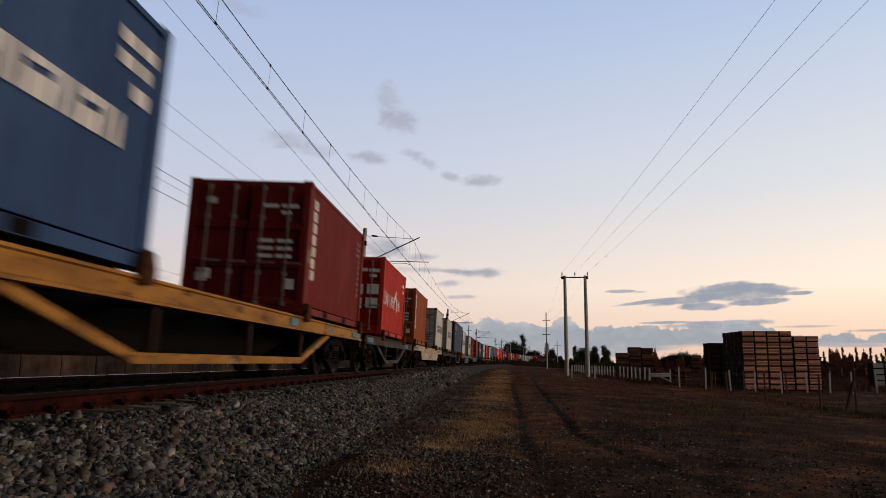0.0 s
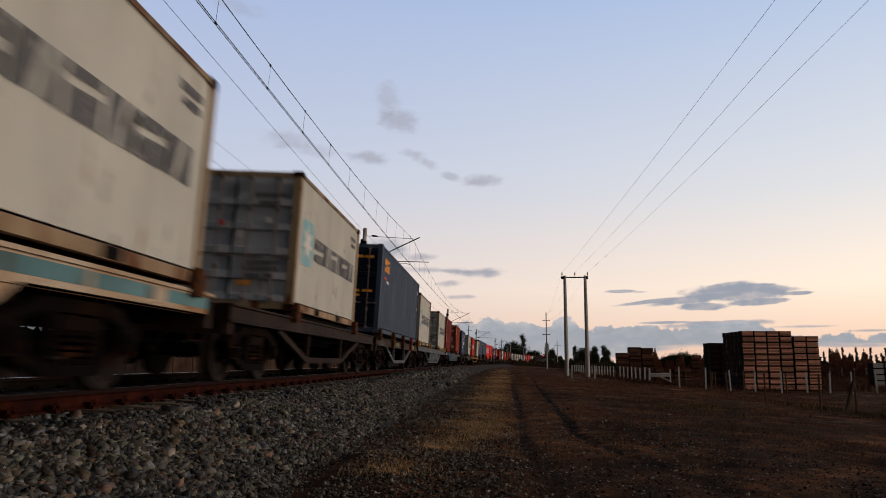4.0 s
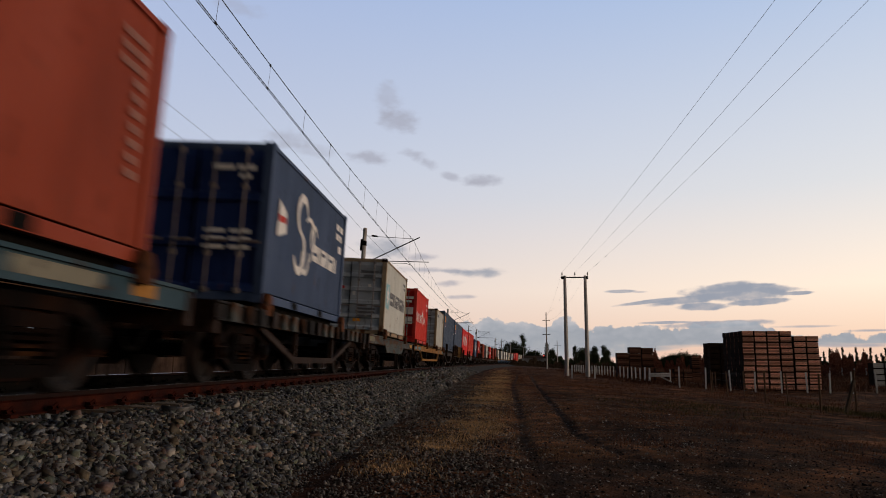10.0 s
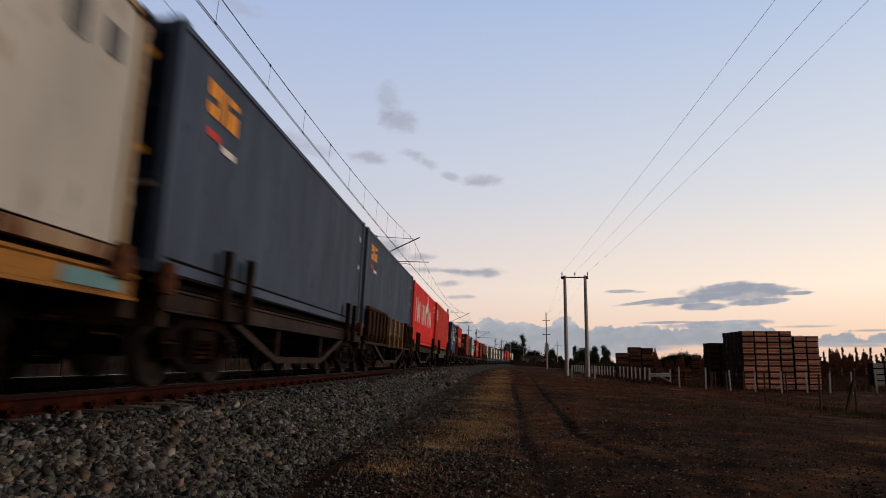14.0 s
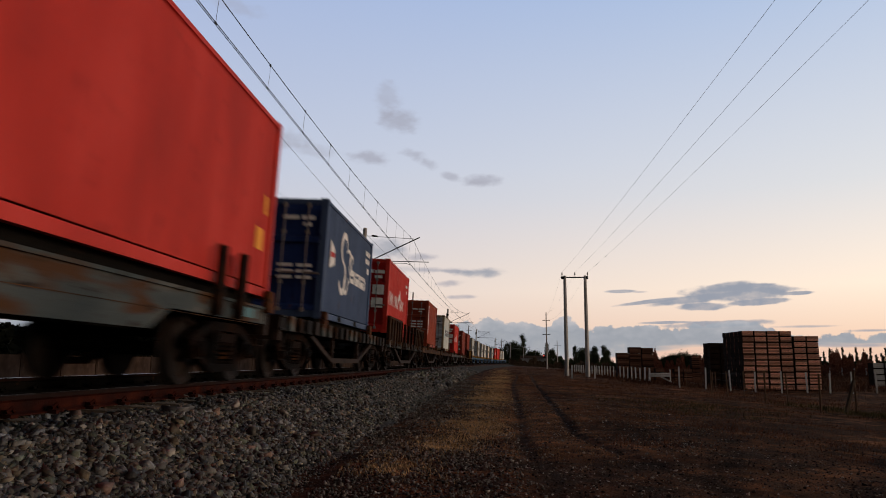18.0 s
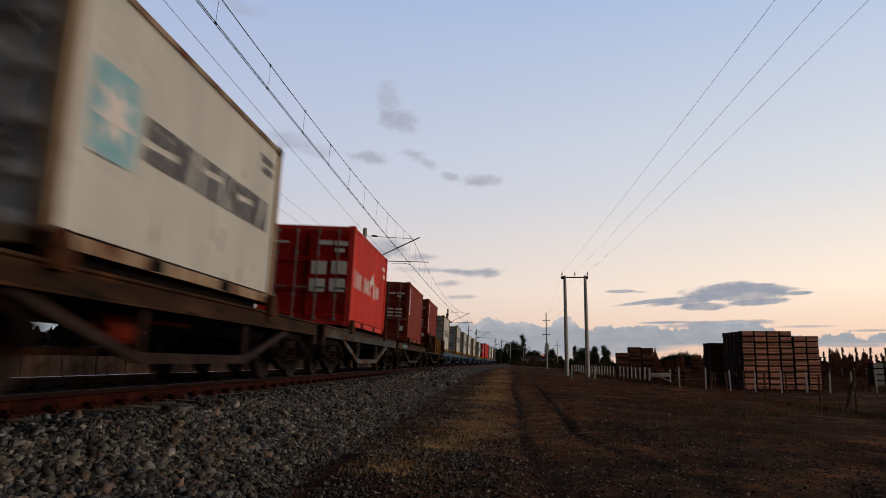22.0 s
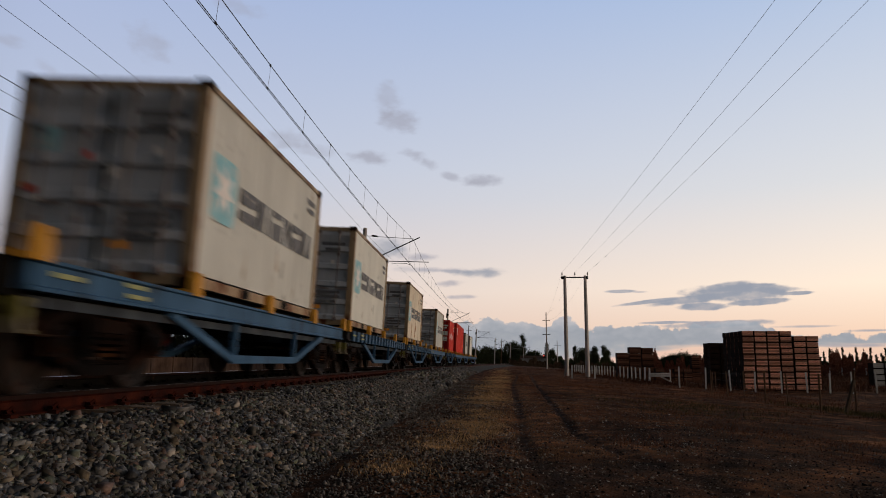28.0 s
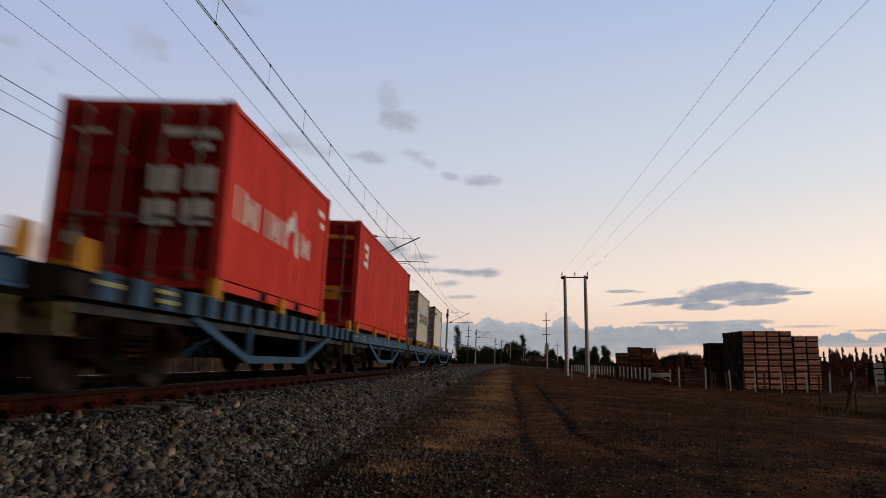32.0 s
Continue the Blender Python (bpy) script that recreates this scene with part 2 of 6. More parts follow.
def paint(name, c, rust=(0.10, 0.045, 0.025), lo=0.64, rough=0.55, fade=0.25):
    dark = tuple(v * (1 - fade) for v in c)
    pale = tuple(min(1, v * (1 + fade * 0.5) + 0.012) for v in c)
    return surface(name, [dark, c, pale], rough, 0.0, 1.3, 0.12, 35, [(rust, lo, 3.0), (tuple(v * 0.6 for v in c), 0.62, 9.0)], 0.05, "Object", (1, 1, 0.35))


M = {}
M["red"] = paint("red_container_paint", (0.46, 0.034, 0.024), lo=0.70)
M["bright_red"] = paint("bright_red_container_paint", (0.54, 0.042, 0.030), lo=0.72)
M["dark_red"] = paint("dark_red_container_paint", (0.168, 0.018, 0.013), lo=0.70)
M["brick_red"] = paint("brick_red_container_paint", (0.255, 0.046, 0.022), lo=0.70)
M["faded_red"] = paint("faded_brick_red_container_paint", (0.215, 0.036, 0.022), lo=0.72)
M["brown"] = paint("orange_brown_container_paint", (0.31, 0.078, 0.024), lo=0.70)
M["blue"] = paint("blue_container_paint", (0.034, 0.070, 0.155), lo=0.70)
M["slate_blue"] = paint("faded_slate_blue_container_paint", (0.052, 0.079, 0.142), lo=0.68)
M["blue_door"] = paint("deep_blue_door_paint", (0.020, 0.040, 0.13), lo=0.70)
# red, navy and grey doors: body paint with the end's shade put in
M["red_door"] = paint("shaded_red_door_paint", (0.40, 0.016, 0.014), lo=0.70)
M["navy_door"] = paint("shaded_navy_door_paint", (0.014, 0.020, 0.036), lo=0.72)
M["navy"] = paint("slate_blue_container_paint", (0.067, 0.092, 0.139), lo=0.74)
M["grey"] = paint("light_grey_container_paint", (0.540, 0.542, 0.495), (0.30, 0.19, 0.10), lo=0.665, fade=0.16)
M["grey_pale"] = paint("pale_cool_grey_container_paint", (0.68, 0.68, 0.615), (0.30, 0.20, 0.12), lo=0.68, fade=0.14)
M["grey_dull"] = paint("dull_grey_container_paint", (0.47, 0.46, 0.42), (0.26, 0.17, 0.10), lo=0.66, fade=0.18)
M["grey_frame"] = paint("rust_streaked_grey_frame_paint", (0.31, 0.225, 0.14), (0.12, 0.045, 0.018), 0.53, fade=0.3)
M["grey_door"] = paint("shaded_grey_door_paint", (0.46, 0.485, 0.515), (0.14, 0.09, 0.06), 0.69, fade=0.2)
M["grey_rusty"] = paint("rust_streaked_light_grey_paint", (0.72, 0.645, 0.51), (0.30, 0.135, 0.05), 0.575, fade=0.18)
M["rust"] = surface("rusted_steel", [(0.005, 0.0033, 0.0025), (0.017, 0.008, 0.0042), (0.062, 0.027, 0.012)], 0.9, 0.0, 3, 0.3, 40, [((0.010, 0.007, 0.006), 0.55, 6)], 0.15)
# grimy bogie, wheel and black steel; the dark under the wagons is put in too
M["bogie"] = surface("grimy_shaded_bogie_steel", [(0.0012, 0.0008, 0.0006), (0.0036, 0.0017, 0.0009), (0.015, 0.0055, 0.0023)], 0.8, 0.0, 3, 0.3, 40, [((0.075, 0.027, 0.009), 0.62, 5)], 0.2)
M["wheel"] = surface("rust_filmed_shaded_wheel_steel", [(0.0032, 0.0015, 0.0009), (0.0075, 0.0033, 0.0017), (0.020, 0.008, 0.0038)], 0.75, 0.0, 4, 0.2, 40, [((0.006, 0.004, 0.003), 0.55, 5)], 0.25, gloss=0.25)
M["wall_rust"] = surface("rusted_wagon_wall_steel", [(0.010, 0.006, 0.004), (0.032, 0.0145, 0.007), (0.085, 0.038, 0.018)], 0.9, 0.0, 2.5, 0.3, 40, [((0.010, 0.007, 0.006), 0.56, 6)], 0.15)
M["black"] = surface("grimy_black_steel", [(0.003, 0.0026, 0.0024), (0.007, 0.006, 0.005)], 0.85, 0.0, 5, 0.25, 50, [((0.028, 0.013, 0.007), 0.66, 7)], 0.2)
M["yellow"] = surface("worn_orange_yellow_wagon_paint", [(0.16, 0.075, 0.022), (0.34, 0.155, 0.034), (0.42, 0.20, 0.05)], 0.6, 0, 1.6, 0.15, 35, [((0.16, 0.20, 0.19), 0.63, 1.3), ((0.08, 0.035, 0.018), 0.58, 3.0), ((0.035, 0.02, 0.012), 0.62, 11.0)], 0.1, "Object", (1, 0.6, 1.6))
M["old_yellow"] = surface("grimy_amber_wagon_paint", [(0.12, 0.058, 0.020), (0.27, 0.125, 0.032), (0.35, 0.165, 0.042)], 0.7, 0, 1.6, 0.15, 35, [((0.10, 0.13, 0.125), 0.62, 1.3), ((0.07, 0.031, 0.015), 0.58, 3.0), ((0.025, 0.015, 0.010), 0.60, 11.0)], 0.1, "Object", (1, 0.6, 1.6))
M["mottled"] = surface("patched_teal_and_rust_wagon_paint", [(0.036, 0.046, 0.048), (0.066, 0.076, 0.074), (0.13, 0.115, 0.095)], 0.7, 0, 1.1, 0.2, 35, [((0.072, 0.033, 0.015), 0.50, 1.5), ((0.28, 0.25, 0.21), 0.66, 2.3), ((0.022, 0.014, 0.010), 0.60, 4.5)], 0.2, "Object", (1, 0.6, 2.2))
M["blotched"] = surface("blotched_cream_panel_paint", [(0.11, 0.095, 0.068), (0.19, 0.155, 0.115)], 0.75, 0, 2.0, 0.2, 35, [((0.15, 0.14, 0.035), 0.55, 1.3), ((0.16, 0.042, 0.030), 0.53, 2.1), ((0.03, 0.018, 0.012), 0.58, 6)], 0.15)
M["mottled_pale"] = surface("patched_cream_wagon_paint", [(0.13, 0.125, 0.092), (0.20, 0.175, 0.13)], 0.7, 0, 2.0, 0.2, 35, [((0.16, 0.18, 0.07), 0.56, 1.7), ((0.22, 0.07, 0.045), 0.60, 2.3), ((0.03, 0.02, 0.015), 0.60, 5)], 0.2, "Object", (1, 1, 1))
M["rust_streak"] = surface("orange_rust_streaked_steel", [(0.020, 0.012, 0.008), (0.055, 0.027, 0.014), (0.115, 0.060, 0.032)], 0.85, 0, 1.3, 0.2, 35, [((0.14, 0.056, 0.018), 0.61, 2.0), ((0.012, 0.009, 0.008), 0.56, 3.0)], 0.25, "Object", (1, 0.5, 2.0))
M["signal_red"] = paint("signal_red_container_paint", (0.74, 0.036, 0.034), lo=0.72)
M["wagon_dark"] = surface("dark_grimy_wagon_steel", [(0.014, 0.013, 0.013), (0.030, 0.028, 0.028)], 0.8, 0, 2, 0.2, 35, [((0.045, 0.022, 0.012), 0.60, 4)], 0.2)
M["panel_grey"] = surface("bluish_grey_panel_paint", [(0.022, 0.027, 0.033), (0.040, 0.048, 0.058), (0.075, 0.085, 0.095)], 0.75, 0, 1.6, 0.2, 35, [((0.045, 0.024, 0.014), 0.62, 4)], 0.1)
M["white"] = surface("dirty_cream_wagon_paint", [(0.34, 0.17, 0.07), (0.47, 0.36, 0.25), (0.58, 0.49, 0.38)], 0.65, 0, 0.9, 0.15, 35, [((0.20, 0.085, 0.03), 0.60, 2.2), ((0.16, 0.20, 0.19), 0.68, 1.2), ((0.07, 0.032, 0.016), 0.63, 6.0)], 0.1, "Object", (1, 0.8, 2.4))
M["pale_blue"] = surface("weathered_pale_blue_wagon_paint", [(0.022, 0.040, 0.052), (0.038, 0.070, 0.088), (0.068, 0.100, 0.115)], 0.65, 0, 1.2, 0.15, 35, [((0.26, 0.25, 0.17), 0.66, 1.3), ((0.05, 0.03, 0.02), 0.60, 3.5)], 0.1, "Object", (1, 0.7, 1.8))
M["wagon_grey"] = paint("weathered_grey_wagon_paint", (0.105, 0.110, 0.124), (0.045, 0.026, 0.018), lo=0.58, fade=0.4)
M["wagon_rust"] = paint("rusty_brown_wagon_paint", (0.024, 0.0115, 0.007), (0.011, 0.006, 0.004), lo=0.52, fade=0.5)
M["wagon_blue"] = paint("worn_blue_wagon_paint", (0.037, 0.088, 0.158), (0.020, 0.020, 0.022), lo=0.60, fade=0.4)
M["red_lead"] = paint("grimy_red_lead_paint", (0.15, 0.018, 0.010), lo=0.58, fade=0.5)
M["dull_amber"] = paint("dull_yellow_stake_paint", (0.28, 0.14, 0.03), lo=0.58)
M["amber"] = paint("amber_yellow_bracket_paint", (0.50, 0.24, 0.03), lo=0.64)
M["mark_white"] = surface("white_marking_paint", [(0.62, 0.58, 0.54), (0.78, 0.75, 0.70)], 0.6, 0, 8, 0, 1, [((0.4, 0.32, 0.28), 0.66, 14)])
M["mark_grey"] = surface("dark_grey_marking_paint", [(0.095, 0.098, 0.105), (0.15, 0.15, 0.155)], 0.6, 0, 8, 0, 1, [((0.38, 0.35, 0.31), 0.60, 9)])
M["mark_faded"] = surface("faded_marking_paint", [(0.27, 0.135, 0.105), (0.34, 0.18, 0.14)], 0.6, 0, 8)
M["mark_blue"] = surface("light_blue_marking_paint", [(0.19, 0.42, 0.48), (0.30, 0.52, 0.56)], 0.6, 0, 3, 0, 1, [((0.46, 0.48, 0.44), 0.56, 5)])
M["mark_orange"] = surface("orange_marking_paint", [(0.75, 0.28, 0.03), (0.85, 0.36, 0.05)], 0.6, 0, 8)
M["mark_green"] = surface("green_sticker", [(0.20, 0.34, 0.05), (0.28, 0.42, 0.08)], 0.6, 0, 8)
M["graffiti"] = surface("pale_spray_paint", [(0.24, 0.27, 0.27), (0.42, 0.44, 0.40)], 0.6, 0, 4, 0, 1, [((0.12, 0.15, 0.16), 0.54, 7)])
M["graffiti_yellow"] = surface("yellowish_spray_paint", [(0.24, 0.25, 0.10), (0.36, 0.36, 0.18)], 0.6, 0, 4, 0, 1, [((0.12, 0.15, 0.14), 0.54, 7)])
M["bar_steel"] = surface("pale_worn_bar", [(0.12, 0.10, 0.095), (0.24, 0.21, 0.20)], 0.6, 0, 5, 0, 1, [((0.12, 0.05, 0.03), 0.58, 6)], 0.15)
# dark head colour stands in for the dark wagons mirrored in the rail
M["rail_dark"] = surface("dark_rail_head", [(0.009, 0.004, 0.003), (0.018, 0.008, 0.006)], 0.8, 0, 6)
M["worn_steel"] = surface("half_rusted_rail_edge", [(0.02, 0.012, 0.009), (0.10, 0.085, 0.08), (0.34, 0.32, 0.31)], 0.42, 0.8, 3, 0, 1, [((0.012, 0.007, 0.005), 0.52, 5)], 0, "Object", (1, 0.4, 1))
M["steel"] = surface("polished_rail_head", [(0.62, 0.62, 0.63), (0.72, 0.72, 0.73)], 0.30, 1.0, 6)
M["rail_rust"] = surface("rusty_rail_web", [(0.012, 0.0026, 0.0015), (0.025, 0.0047, 0.0024), (0.050, 0.0105, 0.0045)], 0.85, 0, 5, 0.3, 60)
M["sleeper"] = surface("weathered_wood_sleeper", [(0.10, 0.075, 0.055), (0.19, 0.145, 0.11)], 0.9, 0, 3, 0.4, 60, None, 0.2, "Object", (1, 8, 8))
M["stone"] = surface("ballast_stone", [(0.022, 0.0205, 0.018), (0.066, 0.061, 0.053), (0.17, 0.158, 0.136)], 0.62, 0, 9, 0.25, 60, None, 0, "Object", (1, 1, 1), 0.94, 0.22)
M["concrete"] = surface("grey_concrete", [(0.36, 0.33, 0.31), (0.47, 0.44, 0.41)], 0.9, 0, 3, 0.2, 50, [((0.16, 0.14, 0.12), 0.62, 5)], 0.08)
M["adobe"] = surface("weathered_brown_panel", [(0.038, 0.021, 0.013), (0.072, 0.042, 0.027), (0.11, 0.066, 0.043)], 0.95, 0, 1.2, 0.2, 30, [((0.10, 0.065, 0.04), 0.60, 2.5)], 0.15)
M["wire"] = surface("weathered_wire", [(0.05, 0.05, 0.055), (0.08, 0.08, 0.085)], 0.5, 0.6, 5)
M["pale_wire"] = surface("dull_aluminium_wire", [(0.40, 0.40, 0.43), (0.50, 0.50, 0.53)], 0.6, 0.1, 5)
M["teal"] = paint("faded_teal_paint", (0.11, 0.22, 0.24), lo=0.58, fade=0.4)
M["galv"] = surface("dull_galvanised_steel", [(0.16, 0.16, 0.16), (0.24, 0.24, 0.24)], 0.55, 0.7, 6)
M["white_paint"] = surface("white_painted_wood", [(0.55, 0.54, 0.52), (0.72, 0.71, 0.69)], 0.75, 0, 4, 0.1, 40, [((0.3, 0.26, 0.22), 0.66, 8)], 0.1)
M["post_wood"] = surface("weathered_post_wood", [(0.075, 0.043, 0.026), (0.14, 0.085, 0.055)], 0.9, 0, 5, 0.3, 50, None, 0.2, "Object", (6, 6, 1))
# crate boards with shade put in, for flanks, gaps and the rear stack
M["shaded_bin"] = surface("shaded_crate_board", [(0.012, 0.007, 0.005), (0.028, 0.015, 0.010)], 0.9, 0, 3, 0.25, 50, None, 0.4, "Object", (1, 1, 6), 0.3)
M["bin_wood"] = surface("weathered_crate_board", [(0.20, 0.070, 0.042), (0.66, 0.285, 0.185), (0.95, 0.66, 0.52)], 0.9, 0, 3, 0.0, 20, [((0.07, 0.034, 0.024), 0.565, 4), ((0.60, 0.52, 0.46), 0.60, 2)], 0.55, "Object", (1.1, 1, 13), 0.30)
M["bark"] = surface("bark", [(0.05, 0.035, 0.025), (0.09, 0.065, 0.045)], 0.95, 0, 8, 0.4, 40)
M["leaf"] = surface("dark_foliage", [(0.018, 0.026, 0.012), (0.045, 0.055, 0.022)], 0.8, 0, 3, 0, 1, None, 0.2, "Object", (1, 1, 1), 0.5)
# near-black leaves: deep shade is put into this foliage's colour
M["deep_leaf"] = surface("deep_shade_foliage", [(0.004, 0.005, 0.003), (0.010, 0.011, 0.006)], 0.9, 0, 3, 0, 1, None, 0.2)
M["brush_leaf"] = surface("dull_brown_brush", [(0.030, 0.020, 0.012), (0.065, 0.040, 0.024)], 0.9, 0, 3, 0, 1, None, 0.2, "Object", (1, 1, 1), 0.4)
M["dry_leaf"] = surface("reddish_autumn_twigs", [(0.105, 0.036, 0.022), (0.205, 0.073, 0.041)], 0.9, 0, 3, 0, 1, None, 0.2, "Object", (1, 1, 1), 0.4)
M["straw"] = surface("dry_grass_blades", [(0.25, 0.152, 0.074), (0.46, 0.295, 0.150)], 0.9, 0, 2, 0, 1, None, 0, "Object", (1, 1, 1), 0.45)
M["rut_straw"] = surface("dull_tan_dry_grass", [(0.13, 0.066, 0.031), (0.31, 0.165, 0.083)], 0.9, 0, 0.8, 0, 1, None, 0, "Object", (1, 1, 1), 0.45)
M["brown_grass"] = surface("brown_dry_grass", [(0.092, 0.041, 0.019), (0.235, 0.107, 0.050)], 0.9, 0, 0.6, 0, 1, None, 0, "Object", (1, 1, 1), 0.45)
M["weed"] = surface("green_weed_blades", [(0.034, 0.033, 0.012), (0.088, 0.068, 0.027)], 0.9, 0, 2, 0, 1, None, 0, "Object", (1, 1, 1), 0.45)


# ---- mesh helpers ----
class Build:
    """Collects boxes, prisms and tubes into one mesh."""

    def __init__(self):
        self.v, self.f = [], []

    def box(self, x0, x1, y0, y1, z0, z1):
        b = len(self.v)
        self.v += [(x0, y0, z0), (x1, y0, z0), (x1, y1, z0), (x0, y1, z0), (x0, y0, z1), (x1, y0, z1), (x1, y1, z1), (x0, y1, z1)]
        self.f += [tuple(b + i for i in q) for q in ((0, 3, 2, 1), (4, 5, 6, 7), (0, 1, 5, 4), (1, 2, 6, 5), (2, 3, 7, 6), (3, 0, 4, 7))]
        return self

    def slab(self, x0, x1, pts):
        """A plate from x0 to x1 whose outline in y, z is pts, counter-clockwise seen from +x."""
        b, k = len(self.v), len(pts)
        self.v += [(x0, y, z) for y, z in pts] + [(x1, y, z) for y, z in pts]
        self.f += [tuple(b + i for i in reversed(range(k))), tuple(b + k + i for i in range(k))]
        self.f += [(b + i, b + (i + 1) % k, b + k + (i + 1) % k, b + k + i) for i in range(k)]
        return self

    def bar(self, a, c, wide, high=None, up=(0, 0, 1)):
        """A square bar from a to c."""
        high = high or wide
        a, c = Vector(a), Vector(c)
        d = (c - a).normalized()
        r = d.cross(Vector(up))
        r = (r if r.length > 1e-4 else d.cross(Vector((1, 0, 0)))).normalized()
        w = r.cross(d)
        b = len(self.v)
        for o in (a, c):
            self.v += [tuple(o + r * (i * wide / 2) + w * (j * high / 2)) for i, j in ((-1, -1), (1, -1), (1, 1), (-1, 1))]
        self.f += [tuple(b + i for i in q) for q in ((3, 2, 1, 0), (4, 5, 6, 7), (0, 1, 5, 4), (1, 2, 6, 5), (2, 3, 7, 6), (3, 0, 4, 7))]
        return self

    def tube(self, pts, radii, k=8, cap=True):
        b = len(self.v)
        pts = [Vector(q) for q in pts]
        for i, q in enumerate(pts):
            d = (pts[min(i + 1, len(pts) - 1)] - pts[max(i - 1, 0)]).normalized()
            r = d.cross(Vector((0, 0, 1)))
            r = (r if r.length > 1e-3 else d.cross(Vector((1, 0, 0)))).normalized()
            w = r.cross(d)
            rad = radii[i] if isinstance(radii, (list, tuple)) else radii
            self.v += [tuple(q + (r * math.cos(6.28319 * j / k) + w * math.sin(6.28319 * j / k)) * rad) for j in range(k)]
        for i in range(len(pts) - 1):
            self.f += [(b + i * k + j, b + i * k + (j + 1) % k, b + (i + 1) * k + (j + 1) % k, b + (i + 1) * k + j) for j in range(k)]
        if cap:
            self.f += [tuple(b + j for j in reversed(range(k))), tuple(b + (len(pts) - 1) * k + j for j in range(k))]
        return self

    def disc(self, c, axis, r0, r1, k=20):
        """A cylinder between centres c and c + axis."""
        return self.tube([c, Vector(c) + Vector(axis)], [r0, r1], k)

    def sweep(self, prof, y0, y1):
        """An outline in x, z drawn along y."""
        b, k = len(self.v), len(prof)
        self.v += [(x, y0, z) for x, z in prof] + [(x, y1, z) for x, z in prof]
        self.f += [tuple(b + i for i in range(k)), tuple(b + k + i for i in reversed(range(k)))]
        self.f += [(b + (i + 1) % k, b + i, b + k + i, b + k + (i + 1) % k) for i in range(k)]
        return self

    def mesh(self, name):
        me = bpy.data.meshes.new(name)
        me.from_pydata(self.v, [], self.f)
        me.update()
        return me


MESHES = {}


def shared(key, make):
    """The mesh kept under key, built on first use."""
    if key not in MESHES:
        MESHES[key] = make().mesh(str(key[0] if isinstance(key, tuple) else key))
    return MESHES[key]


def dress(ob, mat):
    if not ob.data.materials:
        ob.data.materials.append(mat)
    if ob.data.materials[0] != mat:
        ob.material_slots[0].link = "OBJECT"
        ob.material_slots[0].material = mat
    return ob


def part(name, me, mat, parent=None, at=None, label=""):
    """One mesh object under a thing or a part."""
    ob = new(name, me.mesh(name) if isinstance(me, Build) else me)
    dress(ob, mat)
    if parent is not None:
        ob.parent = parent
    if at is not None:
        ob.matrix_basis = at if isinstance(at, Matrix) else Matrix.Translation(at)
    return tagged(ob, label) if label else ob


def cloud_mesh(name, verts, faces, mat, smooth=False):
    """A large mesh from arrays of equal-sided faces."""
    me = bpy.data.meshes.new(name)
    verts, faces = np.asarray(verts, np.float32), np.asarray(faces, np.int32)
    k = faces.shape[1]
    me.vertices.add(len(verts))
    me.vertices.foreach_set("co", verts.ravel())
    me.loops.add(faces.size)
    me.loops.foreach_set("vertex_index", faces.ravel())
    me.polygons.add(len(faces))
    me.polygons.foreach_set("loop_start", np.arange(0, faces.size, k, dtype=np.int32))
    me.polygons.foreach_set("loop_total", np.full(len(faces), k, np.int32))
    me.update(calc_edges=True)
    me.validate()
    me.materials.append(mat)
    if smooth:
        me.polygons.foreach_set("use_smooth", np.ones(len(faces), bool))
    return new(name, me)


# ---- ground and track ----
GROUND_Q = [-1600, -60, -30, -22, -17, -14, -6, -3.4, 3.4, 5, 9, 14, 20, 26, 45, 1600]
GROUND_Z = [-0.2, -0.1, -0.1, -0.1, -0.1, -0.15, -0.15, -0.05, -0.03, -0.05, -0.20, -0.50, -0.90, -1.24, -1.30, -1.3]


def ground_z(q, s=0.0):
    """Height of the ground q metres to the right of the track."""
    return np.interp(q, GROUND_Q, GROUND_Z)


def on_ground(s, q, dz=0.0):
    return beside(s, q, float(ground_z(q)) + dz)


def place(x, y):
    """s and q of a place in the plan."""
    s = float(y)
    for _ in range(8):
        lx, ly, h = line_at(s)
        s += (x - lx) * math.sin(h) + (y - ly) * math.cos(h)
    lx, ly, h = line_at(s)
    return s, float((x - lx) * math.cos(h) - (y - ly) * math.sin(h))


def ground_at(x, y):
    return float(ground_z(place(x, y)[1]))


def strip(name, s_vals, q_vals, z_of, mat, smooth=True):
    s, q = np.meshgrid(np.asarray(s_vals, float), np.asarray(q_vals, float), indexing="ij")
    x, y, h = line_at(s)
    v = np.stack([x + np.cos(h) * q, y - np.sin(h) * q, z_of(s, q)], -1).reshape(-1, 3)
    a, b = s.shape
    i = (np.arange(a - 1)[:, None] * b + np.arange(b - 1)[None, :]).ravel()
    return cloud_mesh(name, v, np.stack([i, i + 1, i + b + 1, i + b], 1), mat, smooth)


def ripple(s, q, amp, size):
    k = 6.2832 / size
    return amp * (np.sin(s * k + 1.3 * np.sin(q * k * 0.7)) * np.cos(q * k * 1.1 + 0.8 * np.sin(s * k * 0.6)) + 0.5 * np.sin(s * k * 2.3 + q * k * 1.9))


